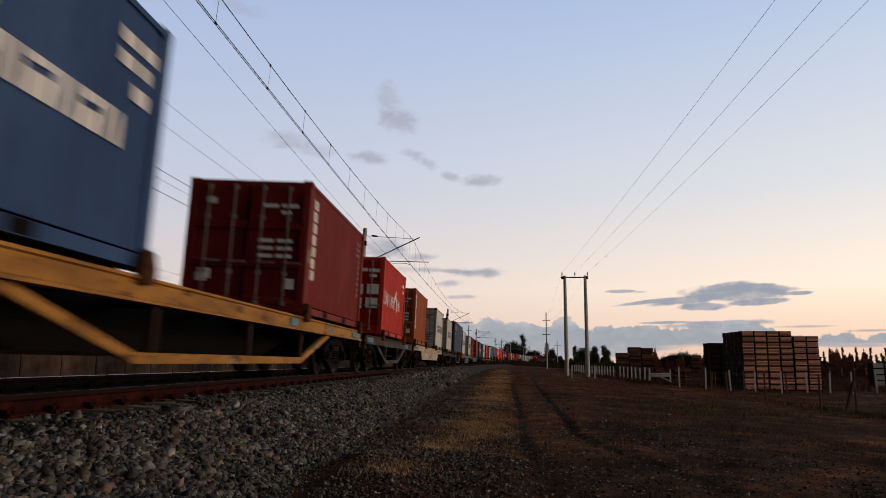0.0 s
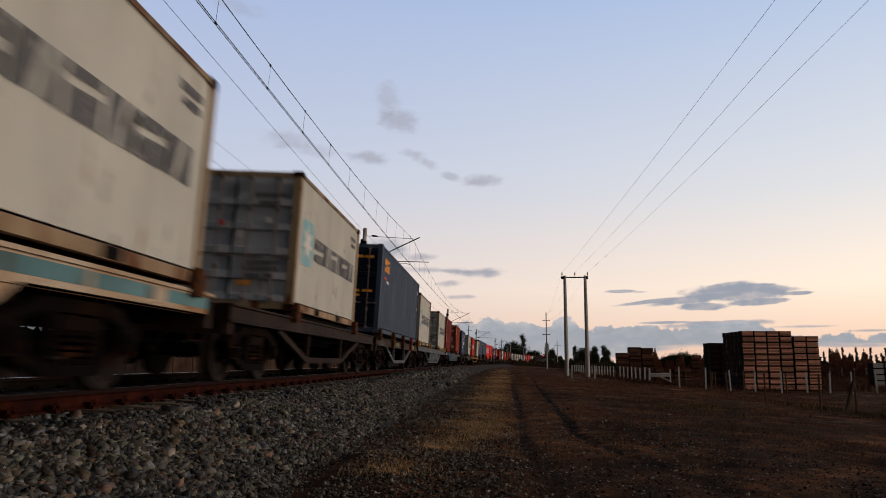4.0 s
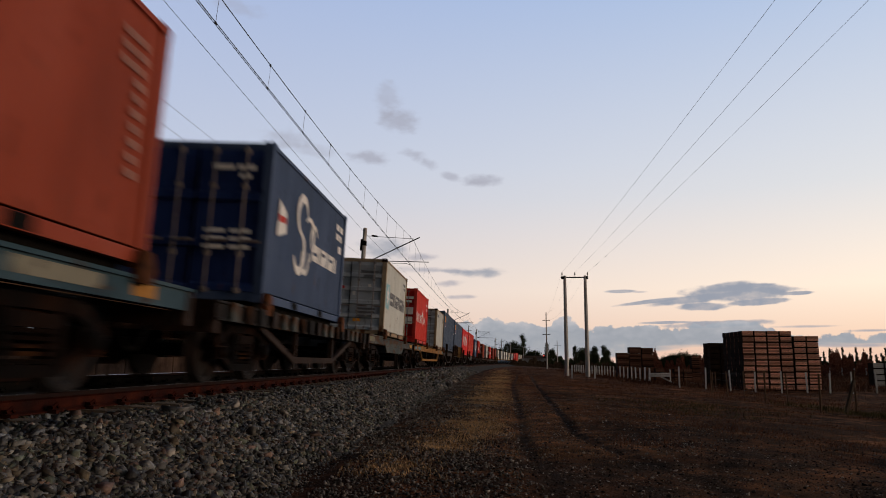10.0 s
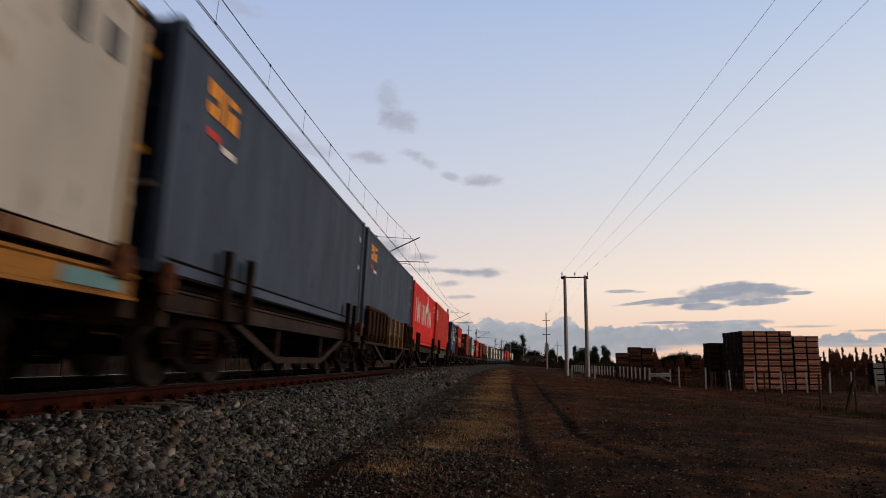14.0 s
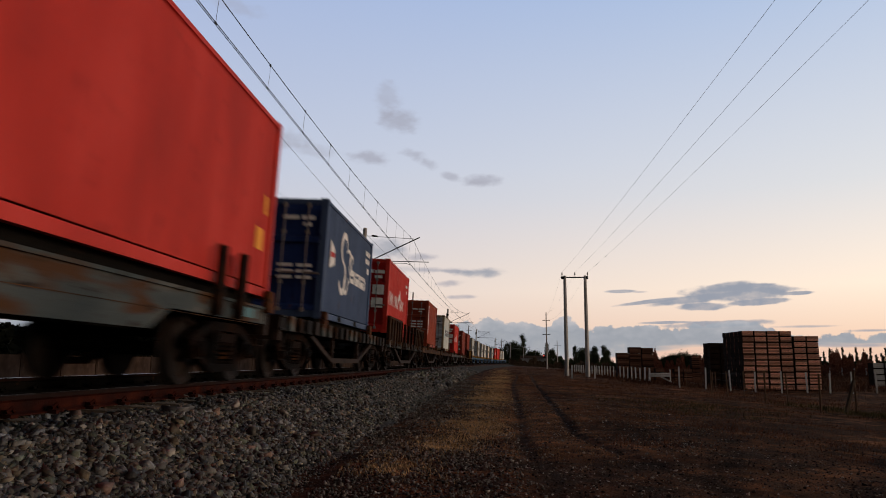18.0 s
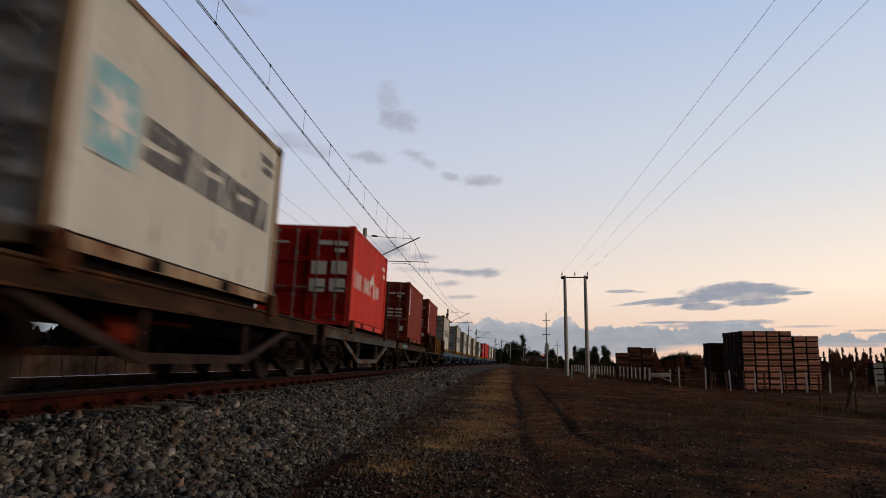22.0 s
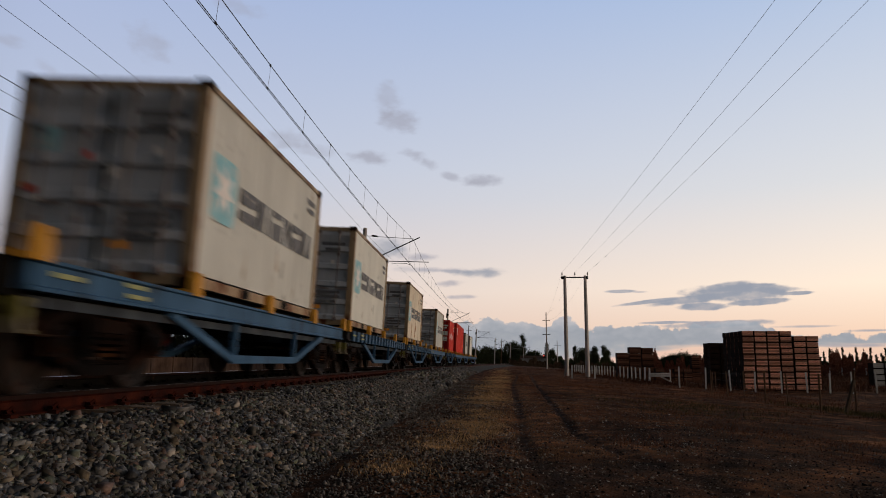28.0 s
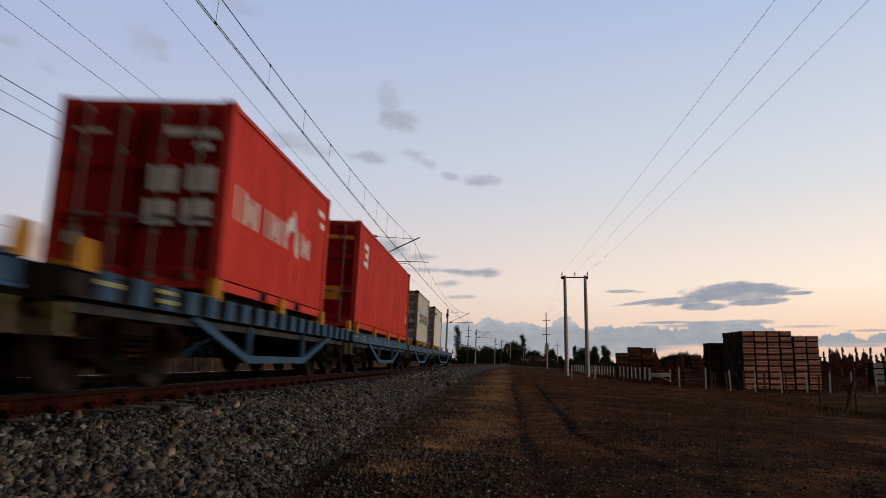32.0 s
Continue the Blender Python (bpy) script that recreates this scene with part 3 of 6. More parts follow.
def soil():
    m = bpy.data.materials.new("dry_soil_and_stubble")
    m.use_nodes = True
    nt = m.node_tree
    n, l = nt.nodes.new, nt.links.new
    bsdf = nt.nodes["Principled BSDF"]
    tc = n("ShaderNodeTexCoord")

    def noise_tex(scale, detail):
        t = n("ShaderNodeTexNoise")
        t.inputs["Scale"].default_value, t.inputs["Detail"].default_value = scale, detail
        l(tc.outputs["Object"], t.inputs["Vector"])
        return t.outputs[0]

    def ramp(v, stops):
        r = n("ShaderNodeValToRGB")
        els = r.color_ramp.elements
        while len(els) < len(stops):
            els.new(0.5)
        for e, (p, c) in zip(els, stops):
            e.position, e.color = p, (*c, 1)
        l(v, r.inputs[0])
        return r.outputs[0]

    def mix(f, a, b):
        x = n("ShaderNodeMix")
        x.data_type = "RGBA"
        l(f, x.inputs[0])
        l(a, x.inputs[6])
        l(b, x.inputs[7])
        return x.outputs[2]

    big = ramp(noise_tex(0.55, 9), [(0.38, (0.022, 0.010, 0.006)), (0.5, (0.070, 0.032, 0.016)), (0.62, (0.17, 0.080, 0.040))])
    grit = ramp(noise_tex(38, 9), [(0.40, (0.012, 0.007, 0.006)), (0.50, (0.085, 0.039, 0.020)), (0.64, (0.27, 0.140, 0.080))])
    patch = ramp(noise_tex(1.6, 7), [(0.42, (0, 0, 0)), (0.58, (1, 1, 1))])
    half = n("ShaderNodeMath")
    half.operation = "MULTIPLY"
    l(patch, half.inputs[0])
    half.inputs[1].default_value = 0.7
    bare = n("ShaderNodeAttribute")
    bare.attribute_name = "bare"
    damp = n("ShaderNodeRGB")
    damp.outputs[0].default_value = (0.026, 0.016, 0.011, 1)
    # patches of red earth, grey dust and dry litter
    hue = ramp(noise_tex(2.3, 9), [(0.34, (0.32, 0.34, 0.34)), (0.46, (0.80, 0.82, 0.78)), (0.54, (1.20, 1.00, 0.80)), (0.64, (1.95, 1.70, 1.35))])
    toned = n("ShaderNodeMix")
    toned.data_type, toned.blend_type = "RGBA", "MULTIPLY"
    toned.inputs[0].default_value = 1.0
    l(mix(half.outputs[0], big, grit), toned.inputs[6])
    l(hue, toned.inputs[7])
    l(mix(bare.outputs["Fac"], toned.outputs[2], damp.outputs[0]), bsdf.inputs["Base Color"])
    bsdf.inputs["Roughness"].default_value = 0.95
    bsdf.inputs["Specular IOR Level"].default_value = 0.02
    bp = n("ShaderNodeBump")
    bp.inputs["Strength"].default_value, bp.inputs["Distance"].default_value = 0.9, 0.05
    l(noise_tex(30, 8), bp.inputs["Height"])
    l(bp.outputs[0], bsdf.inputs["Normal"])
    return m


M["soil"] = soil()
M["pale_stone"] = surface("pale_dusty_stone", [(0.09, 0.07, 0.055), (0.19, 0.155, 0.125), (0.32, 0.28, 0.24)], 0.9, 0, 9, 0.3, 80, None, 0, "Object", (1, 1, 1), 0.8)
M["gravel_stone"] = surface("soil_stained_stone", [(0.04, 0.034, 0.029), (0.095, 0.082, 0.070), (0.20, 0.175, 0.15)], 0.9, 0, 9, 0.3, 80, None, 0, "Object", (1, 1, 1), 0.8)
M["gravel"] = surface("ballast_bed", [(0.018, 0.016, 0.014), (0.045, 0.040, 0.034), (0.10, 0.09, 0.074)], 0.9, 0, 16, 0.9, 24, [((0.02, 0.018, 0.015), 0.54, 22)])
RUTS = [(5.15, 0.13, 0.04), (6.12, 0.09, 0.05)]


def rut_centre(c, s):
    """Where a wheel rut runs: two lines that draw apart from the track."""
    if c > 6:
        return np.interp(s, [0, 7.5, 9.2, 10.5, 12.3, 16.3, 25.9, 61, 200], [7.3, 6.85, 6.43, 6.29, 6.24, 6.37, 6.78, 8.1, 12.0])
    return np.interp(s, [0, 10.7, 15.3, 27.2, 33.7, 54, 200], [5.15, 5.29, 5.46, 5.78, 5.86, 6.7, 10.5])


def earth_z(s, q):
    z = ground_z(q) + np.where(np.abs(q) > 3.4, ripple(s, q, 0.010, 3.1) + ripple(s, q, 0.04, 11.0), 0)
    for c, w, d in RUTS:
        z = z - d * np.exp(-((q - rut_centre(c, s)) / w) ** 2) * (s < 220) * np.clip((s - 7.0) / 3, 0.25, 1)
    return z


_s = np.concatenate([np.linspace(-3000, -500, 12), np.linspace(-480, -30, 30), np.linspace(-28, 0, 20), np.arange(0.6, 40, 0.35), np.arange(40, 140, 2.0), np.linspace(142, 1100, 80), np.linspace(1200, 4000, 12)])
_q = np.concatenate([[-1600, -700, -300, -120], np.linspace(-60, -12, 25), np.linspace(-11, 2.8, 10), np.arange(3.2, 4.8, 0.2), np.arange(4.8, 7.4, 0.065), np.arange(7.5, 16, 0.25), np.linspace(16.3, 60, 40), [80, 120, 200, 400, 800, 1600]])
ground = strip("ground", _s, _q, earth_z, M["soil"])


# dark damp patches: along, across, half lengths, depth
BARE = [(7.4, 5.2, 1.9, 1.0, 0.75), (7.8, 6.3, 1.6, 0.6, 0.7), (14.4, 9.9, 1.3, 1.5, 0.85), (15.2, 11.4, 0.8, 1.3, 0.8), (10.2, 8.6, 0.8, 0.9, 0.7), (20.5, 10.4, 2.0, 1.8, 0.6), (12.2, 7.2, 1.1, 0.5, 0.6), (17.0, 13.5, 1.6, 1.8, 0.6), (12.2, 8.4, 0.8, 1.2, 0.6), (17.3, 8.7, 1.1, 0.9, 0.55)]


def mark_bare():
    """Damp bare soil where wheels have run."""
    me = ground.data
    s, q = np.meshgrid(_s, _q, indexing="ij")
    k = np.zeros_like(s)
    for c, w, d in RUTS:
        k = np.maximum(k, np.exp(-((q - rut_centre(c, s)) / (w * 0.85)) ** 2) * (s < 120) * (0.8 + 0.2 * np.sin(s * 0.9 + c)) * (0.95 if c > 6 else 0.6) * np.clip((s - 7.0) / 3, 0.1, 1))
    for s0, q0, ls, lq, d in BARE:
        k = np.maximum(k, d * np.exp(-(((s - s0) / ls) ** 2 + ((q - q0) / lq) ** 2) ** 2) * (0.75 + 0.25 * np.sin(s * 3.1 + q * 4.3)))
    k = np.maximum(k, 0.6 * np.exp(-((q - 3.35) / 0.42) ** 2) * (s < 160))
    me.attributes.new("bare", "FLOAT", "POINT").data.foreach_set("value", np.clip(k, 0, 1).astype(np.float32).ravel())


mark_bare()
tagged(ground, "dry brown soil with stubble and wheel ruts", "ground", kind="structure")


def bed_z(s, q):
    top = RAIL_Z - 0.205 - math.sin(CANT) * np.clip(q, -2, 2)
    right = np.interp(q, [1.0, 1.78, 3.18], [0, 0, 1])
    left = np.interp(-q, [1.0, 1.78, 3.18], [0, 0, 1])
    k = np.maximum(right, left)
    return top * (1 - k) + k * (ground_z(q) - 0.04) + ripple(s, q, 0.012, 0.9) + ripple(s, q, 0.02, 3.7)


_s = np.concatenate([np.linspace(-480, 0, 80), np.arange(0.5, 60, 0.4), np.arange(60, 1100, 5.0)])
bed = strip("ballast_bed", _s, [-3.6, -3.0, -2.4, -1.85, -1.0, 0, 1.0, 1.4, 1.85, 2.1, 2.4, 2.7, 3.0, 3.3, 3.6], bed_z, M["gravel"])
tagged(bed, "grey crushed stone ballast bed under the track", "ballast", kind="structure")


def stones(name, count, s_lo, s_hi, q_lo, q_hi, size, z_of, mat, lift=0.3, power=1.0, thin=1.0):
    """Loose stones, each an angular lump of twelve faces."""
    rng = np.random.default_rng(len(name) * 101 + count)
    ico = np.array([(x, y, z) for x in (-1, 1) for y in (-1, 1) for z in (-1, 1)]) * 0.72
    fac = np.array([(0, 1, 3), (0, 3, 2), (4, 6, 7), (4, 7, 5), (0, 4, 5), (0, 5, 1), (2, 3, 7), (2, 7, 6), (0, 2, 6), (0, 6, 4), (1, 5, 7), (1, 7, 3)])
    s = s_lo + (s_hi - s_lo) * rng.random(count) ** power
    q = q_lo + (q_hi - q_lo) * rng.random(count) ** thin
    q = np.where(q > q_hi - 0.45, q + rng.normal(size=count) * 0.17 - 0.10 + 0.10 * np.sin(s * 1.9) * np.sin(s * 0.7), q)
    r = size * rng.lognormal(0, 0.32, count)
    z = z_of(s, q) + r * lift
    x, y, h = line_at(s)
    c = np.stack([x + np.cos(h) * q, y - np.sin(h) * q, z], -1)
    v = ico[None] * (1 + 0.9 * (rng.random((count, 8, 1)) - 0.5)) + 0.95 * (rng.random((count, 8, 3)) - 0.5)
    v = v * (r[:, None, None] * (0.65 + 0.7 * rng.random((count, 1, 3))))
    a = rng.random(count) * 6.2832
    ca, sa = np.cos(a)[:, None], np.sin(a)[:, None]
    v = np.stack([v[..., 0] * ca - v[..., 1] * sa, v[..., 0] * sa + v[..., 1] * ca, v[..., 2] * 0.8], -1)
    tilt = (3.0 * rng.random(count) - 1.5)[:, None]
    v = np.stack([v[..., 0], v[..., 1] * np.cos(tilt) - v[..., 2] * np.sin(tilt), v[..., 1] * np.sin(tilt) + v[..., 2] * np.cos(tilt)], -1)
    v = (v + c[:, None]).reshape(-1, 3)
    f = (fac[None] + 8 * np.arange(count)[:, None, None]).reshape(-1, 3)
    return cloud_mesh(name, v, f, mat)


tagged(stones("ballast_stones", 130000, 3.0, 30, 1.33, 2.98, 0.0168, bed_z, M["stone"], 0.5, 1.4), "loose grey crushed stones on the ballast shoulder", "ballast", kind="stuff")
tagged(stones("crib_stones", 9000, 3.0, 22, 0.98, 1.36, 0.017, bed_z, M["stone"], 0.0, 1.3), "grey crushed stones between the sleeper ends", "ballast", kind="stuff")
tagged(stones("far_ballast_stones", 14000, 27, 80, 0.98, 2.95, 0.05, bed_z, M["stone"], 0.1, 1.2), "grey crushed stones along the track", "ballast", kind="stuff")
tagged(stones("foot_gravel", 32000, 3.0, 45, 2.75, 5.1, 0.0098, earth_z, M["gravel_stone"], 0.2, 1.4, 1.3), "dirty stones at the ballast's foot", "gravel", kind="stuff")
tagged(stones("scattered_gravel", 6000, 3.5, 24, 3.2, 9.0, 0.0075, earth_z, M["pale_stone"], 0.1, 1.3), "small stones strewn over the dirt", "gravel", kind="stuff")


# a blackened strip between the rails paints the shade under the train
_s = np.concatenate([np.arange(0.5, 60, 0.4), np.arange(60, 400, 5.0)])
crib_shade = strip("grimy_crib_stones", _s, [-0.80, -0.4, 0, 0.4, 0.80], lambda s, q: bed_z(s, q) + 0.05, surface("shade_blackened_ballast", [(0.004, 0.0035, 0.003), (0.014, 0.011, 0.009)], 0.9, 0, 12, 0.8, 26))
tagged(crib_shade, "stones between the rails, the train's shade in their colour", "ballast", kind="structure")


M["clod"] = surface("dark_soil_clod", [(0.018, 0.013, 0.012), (0.055, 0.040, 0.034), (0.13, 0.095, 0.08)], 0.95, 0, 9, 0.3, 80, None, 0, "Object", (1, 1, 1), 0.85)
tagged(stones("soil_clods", 20000, 3.5, 30, 3.3, 11.0, 0.009, earth_z, M["clod"], 0.1, 1.5), "dark clods and stones strewn over the dirt", "gravel", kind="stuff")


def rail_line(u, name, s_vals):
    """Head, web and foot swept along the line: the bright head and the rusty rest, blackened for shade on the far rail.
    """
    head = [(-0.035, 0.0), (0.035, 0.0), (0.036, -0.035), (-0.036, -0.035)]
    rest = [(-0.034, -0.035), (0.034, -0.035), (0.010, -0.055), (0.010, -0.135), (0.07, -0.155), (0.07, -0.166), (-0.07, -0.166), (-0.07, -0.155), (-0.010, -0.135), (-0.010, -0.055)]
    thing = new(name)
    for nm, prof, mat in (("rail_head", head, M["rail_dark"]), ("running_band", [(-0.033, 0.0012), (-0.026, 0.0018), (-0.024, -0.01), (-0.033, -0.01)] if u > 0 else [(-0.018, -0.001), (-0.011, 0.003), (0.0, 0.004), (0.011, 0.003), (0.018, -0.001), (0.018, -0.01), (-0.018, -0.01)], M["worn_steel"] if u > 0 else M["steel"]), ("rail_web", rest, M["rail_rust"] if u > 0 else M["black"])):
        v, f, k = [], [], len(prof)
        for s in s_vals:
            m = on_track(s)
            v += [tuple(m @ Vector((u + a, 0, b))) for a, b in prof]
        for i in range(len(s_vals) - 1):
            f += [(i * k + j, (i + 1) * k + j, (i + 1) * k + (j + 1) % k, i * k + (j + 1) % k) for j in range(k)]
        b = Build()
        b.v, b.f = v, f
        part(nm, b, mat, thing)
    return thing


_s = list(range(-480, 0, 6)) + [i * 1.5 for i in range(0, 60)] + list(range(90, 1100, 6))
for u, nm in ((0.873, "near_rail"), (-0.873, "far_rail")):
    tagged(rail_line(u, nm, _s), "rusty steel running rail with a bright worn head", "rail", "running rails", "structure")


# ---- the train ----
M["lock_red"] = paint("worn_red_lock_paint", (0.23, 0.022, 0.014), lo=0.60, fade=0.4)
M["lock_rust"] = surface("orange_rusted_lock", [(0.05, 0.018, 0.009), (0.12, 0.045, 0.018)], 0.9, 0, 6, 0.2, 40, [((0.02, 0.012, 0.009), 0.55, 9)], 0.3)

GAUGE_U, WHEEL_R = 0.873, 0.44
MOVING = []        # (thing, s of its centre at 0 s)
ROLLING = []       # (wheelset, s of its axle at 0 s, its pose on the wagon)


def frame_build(L, H):
    b = Build()
    w = 1.219
    for x in (-w, w - 0.15):
        for y in (-L / 2, L / 2 - 0.14):
            b.box(x, x + 0.15, y, y + 0.14, 0.0, H)
        b.box(x + (0.02 if x < 0 else 0.03), x + (0.12 if x < 0 else 0.13), -L / 2 + 0.14, L / 2 - 0.14, 0.02, 0.155)
        b.box(x + (0.02 if x < 0 else 0.06), x + (0.09 if x < 0 else 0.13), -L / 2 + 0.14, L / 2 - 0.14, H - 0.075, H - 0.012)
    for y in (-L / 2 + 0.01, L / 2 - 0.11):
        b.box(-w + 0.15, w - 0.15, y, y + 0.10, 0.02, 0.15)
        b.box(-w + 0.15, w - 0.15, y, y + 0.10, H - 0.13, H - 0.015)
    return b


def casting_build():
    return Build().box(-0.089, 0.089, -0.089, 0.089, -0.059, 0.059)


def corrugated(L, H, pitch=0.278, deep=0.036):
    """A trapezoidal corrugated side wall, its outer face at x = 0."""
    b = Build()
    y0, y1 = -L / 2 + 0.14, L / 2 - 0.14
    k = int((y1 - y0) / pitch)
    pitch = (y1 - y0) / k
    line = []
    for i in range(k):
        y = y0 + i * pitch
        line += [(y, 0.0), (y + pitch * 0.26, 0.0), (y + pitch * 0.5, -deep), (y + pitch * 0.76, -deep)]
    line.append((y1, 0.0))
    for y, x in line:
        b.v += [(x, y, 0.185), (x, y, H - 0.07)]
    b.f += [(2 * i, 2 * i + 2, 2 * i + 3, 2 * i + 1) for i in range(len(line) - 1)]
    return b


def roof_build(L):
    b = Build()
    y0, y1, k = -L / 2 + 0.1, L / 2 - 0.1, int(L / 0.42)
    for i in range(2 * k + 1):
        y, z = y0 + (y1 - y0) * i / (2 * k), -0.012 if i % 2 else -0.032
        b.v += [(-1.15, y, z), (1.15, y, z)]
    b.f += [(2 * i, 2 * i + 1, 2 * i + 3, 2 * i + 2) for i in range(2 * k)]
    return b


def door_leaf_build(H, ribs):
    """A door leaf 1.06 m wide with pressed ribs, its hinges at x = 0, facing -y."""
    lo, hi, deep = 0.16, H - 0.14, 0.075
    pts = [(0.06, lo), (0.06, hi), (-0.006, hi), (-0.006, hi - 0.10)]
    for i in range(ribs - 1, 0, -1):
        z = lo + (hi - lo) * i / ribs
        pts += [(deep - 0.006, z + 0.14 + 0.02), (deep - 0.006, z + 0.085), (-0.006, z + 0.06), (-0.006, z - 0.06), (deep - 0.006, z - 0.085)]
    pts += [(deep - 0.006, lo + 0.15), (-0.006, lo + 0.09), (-0.006, lo)]
    return Build().slab(0, 1.06, list(reversed(pts)))


def lock_bar_build(H):
    b = Build().tube([(0, 0, 0.12), (0, 0, H - 0.1)], 0.017, 6)
    for z in (0.17, 0.75, H - 0.75, H - 0.16):
        b.box(-0.045, 0.045, -0.012, 0.03, z - 0.04, z + 0.04)
    b.box(-0.02, 0.32, -0.03, -0.008, 0.93, 0.975)
    return b


def star_build(r):
    b = Build()
    pts = []
    for i in range(14):
        a = math.pi / 2 + math.pi * i / 7
        k = r if i % 2 == 0 else r * 0.45
        pts.append((math.cos(a) * k, math.sin(a) * k))
    return b.slab(0, 0.003, pts)


def rounded(y, z, w, h, r):
    """The outline of a plate with rounded corners."""
    pts = []
    for cy, cz, a0 in ((y + w - r, z + r, -90), (y + w - r, z + h - r, 0), (y + r, z + h - r, 90), (y + r, z + r, 180)):
        pts += [(cy + r * math.cos(radians(a0 + 22.5 * i)), cz + r * math.sin(radians(a0 + 22.5 * i))) for i in range(5)]
    return pts


def plates(rects):
    return [Build().slab(0, 0.002, [(y, z), (y + w, z), (y + w, z + h), (y, z + h)]) for y, z, w, h in rects]


def end_plates(rects):
    """The same on the door end, x from the centre."""
    return [Build().box(x, x + w, -0.004, 0.0, z, z + h) for x, z, w, h in rects]


def markings(thing, style, L, H):
    """Plain painted shapes on the right side and the door end."""
    side = Matrix.Translation((1.1865, 0, 0))
    end = Matrix.Translation((0, -L / 2 - 0.014 + 0.02, 0))
    h = -L / 2

    def pieces(name, key, make, mat, label, at):
        made = make()
        for i, piece in enumerate(made if isinstance(made, list) else [made]):
            part(name, shared((name, style, L, key, i), lambda: piece), M[mat], thing, at, label)

    def on_side(name, key, make, mat, label):
        pieces(name, ("side", key), make, mat, label, side)

    def on_end(name, key, make, mat, label):
        pieces(name, ("end", key), make, mat, label, end @ Matrix.Translation((0, -0.03, 0)))

    if style.startswith("star"):
        on_side("emblem", "sq", lambda: Build().slab(0, 0.002, rounded(h + 0.42, 0.93, 0.88, 0.88, 0.13)), "mark_blue", "light blue rounded square emblem panel")
        part("emblem_star", shared("emblem_star", lambda: star_build(0.37)), M["mark_white"], thing, side @ Matrix.Translation((0.005, h + 0.86, 1.37)), "white star on the emblem")
        on_side("lettering", "name", lambda: Build_letters(h + 1.52, 1.12, [0.74, 0.62, 0.56, 0.56, 0.58, 0.60], 0.46, 0.08), "mark_grey", "dark grey block lettering")
        on_side("small_marking", "sm", lambda: plates([(L / 2 - 0.95, H - 0.42, 0.62, 0.10), (L / 2 - 0.8, H - 0.58, 0.45, 0.09)]), "mark_grey", "small grey marking bars")
        on_end("sticker", "k", lambda: end_plates([(-0.98, 1.08, 0.14, 0.10), (-0.30, 1.52, 0.12, 0.10)]), "bright_red", "small red sticker on the door")
        on_end("sticker", "l", lambda: end_plates([(-0.92, 0.92, 0.16, 0.12), (0.10, 1.30, 0.10, 0.14), (0.62, H - 1.0, 0.1, 0.1)]), "mark_white", "small white sticker on the door")
        on_end("sticker", "m", lambda: end_plates([(0.16, 0.42, 0.26, 0.10)]), "mark_orange", "small yellow sticker on the door")
        twin = style == "star_twin"
        on_end("end_emblem", "e", lambda: end_plates([(-0.66, H - 1.12, 0.40, 0.42), (0.36, H - 1.12, 0.40, 0.42)] if twin else [(-0.88, H - 0.98, 0.26, 0.30)]), "mark_blue", "light blue square on the door")
        if twin:
            for x in (-0.46, 0.56):
                part("end_star", shared("end_star", lambda: star_build(0.16)), M["mark_white"], thing, Matrix.Translation((x, -L / 2 - 0.030, H - 0.91)) @ Matrix.Rotation(-math.pi / 2, 4, "Z"), "white star on the door emblem")
        on_end("end_marking", "w", lambda: end_plates([(0.35, H - 0.52, 0.62, 0.09), (0.45, H - 0.66, 0.4, 0.08), (0.3, 0.82, 0.6, 0.07), (0.3, 0.70, 0.6, 0.07), (0.3, 0.58, 0.5, 0.07)]), "mark_grey", "grey marking bars on the door")
    elif style == "words":
        if L > 10:
            y0, z0, hi, wl, gap, k = h + 1.35, 1.08, 1.05, 0.76, 0.12, 2.0
        else:
            y0, z0, hi, wl, gap, k = h + 0.48, 1.04, 0.44, 0.37, 0.07, 1.0
        w = [wl, wl, wl * 1.15, wl * 0.85, wl * 0.9, wl * 0.85, wl]
        on_side("lettering", "a", lambda: Build_strokes(y0, z0, w, hi, gap), "mark_white", "white block lettering")
        y1 = y0 + sum(w) + gap * 7
        on_side("lettering_end", "b", lambda: Build_strokes(y1 + 0.34 * k, z0 + 0.02, [wl * 0.9, wl * 0.9, wl * 0.95], hi * 0.86, gap * 0.8), "mark_white", "white block lettering")
        on_side("swoosh", "c", lambda: Build_arcs(y1 + 0.04 * k, z0, ((-0.10 * k, 0.32 * hi, 0.36 * k, 170, 40, 0.18 * k), (0.40 * k, 1.60 * hi, 0.44 * k, 175, 240, 0.13 * k), (0.50 * k, 0.55 * hi, 0.34 * k, 160, 240, 0.12 * k))), "mark_white", "white swoosh stroke beside the lettering")
        on_side("small_marking", "d", lambda: plates([(L / 2 - 0.85, H - 0.50, 0.55, 0.12), (L / 2 - 0.62, H - 0.74, 0.34, 0.12)]), "mark_white", "small white marking bars")
        on_end("end_panel", "p", lambda: end_plates([(0.14, 1.30, 0.40, 0.34), (0.66, 1.32, 0.40, 0.34), (0.12, 0.84, 0.40, 0.34), (0.64, 0.86, 0.40, 0.34)]), "mark_white", "white data panels on the door")
        on_end("end_marking", "t", lambda: end_plates([(0.30, H - 0.52, 0.36, 0.12), (0.70, H - 0.53, 0.36, 0.12), (0.72, H - 0.70, 0.26, 0.10), (-0.95, H - 0.5, 0.45, 0.05)]), "mark_white", "white marking bars on the door")
    elif style.startswith("upright"):
        on_side("lettering", "u", lambda: Build_upright(h + 0.48, H - 0.46, 5 if style == "upright_short" else 7, 0.29, 0.20, 0.238), "mark_white", "white lettering set upright")
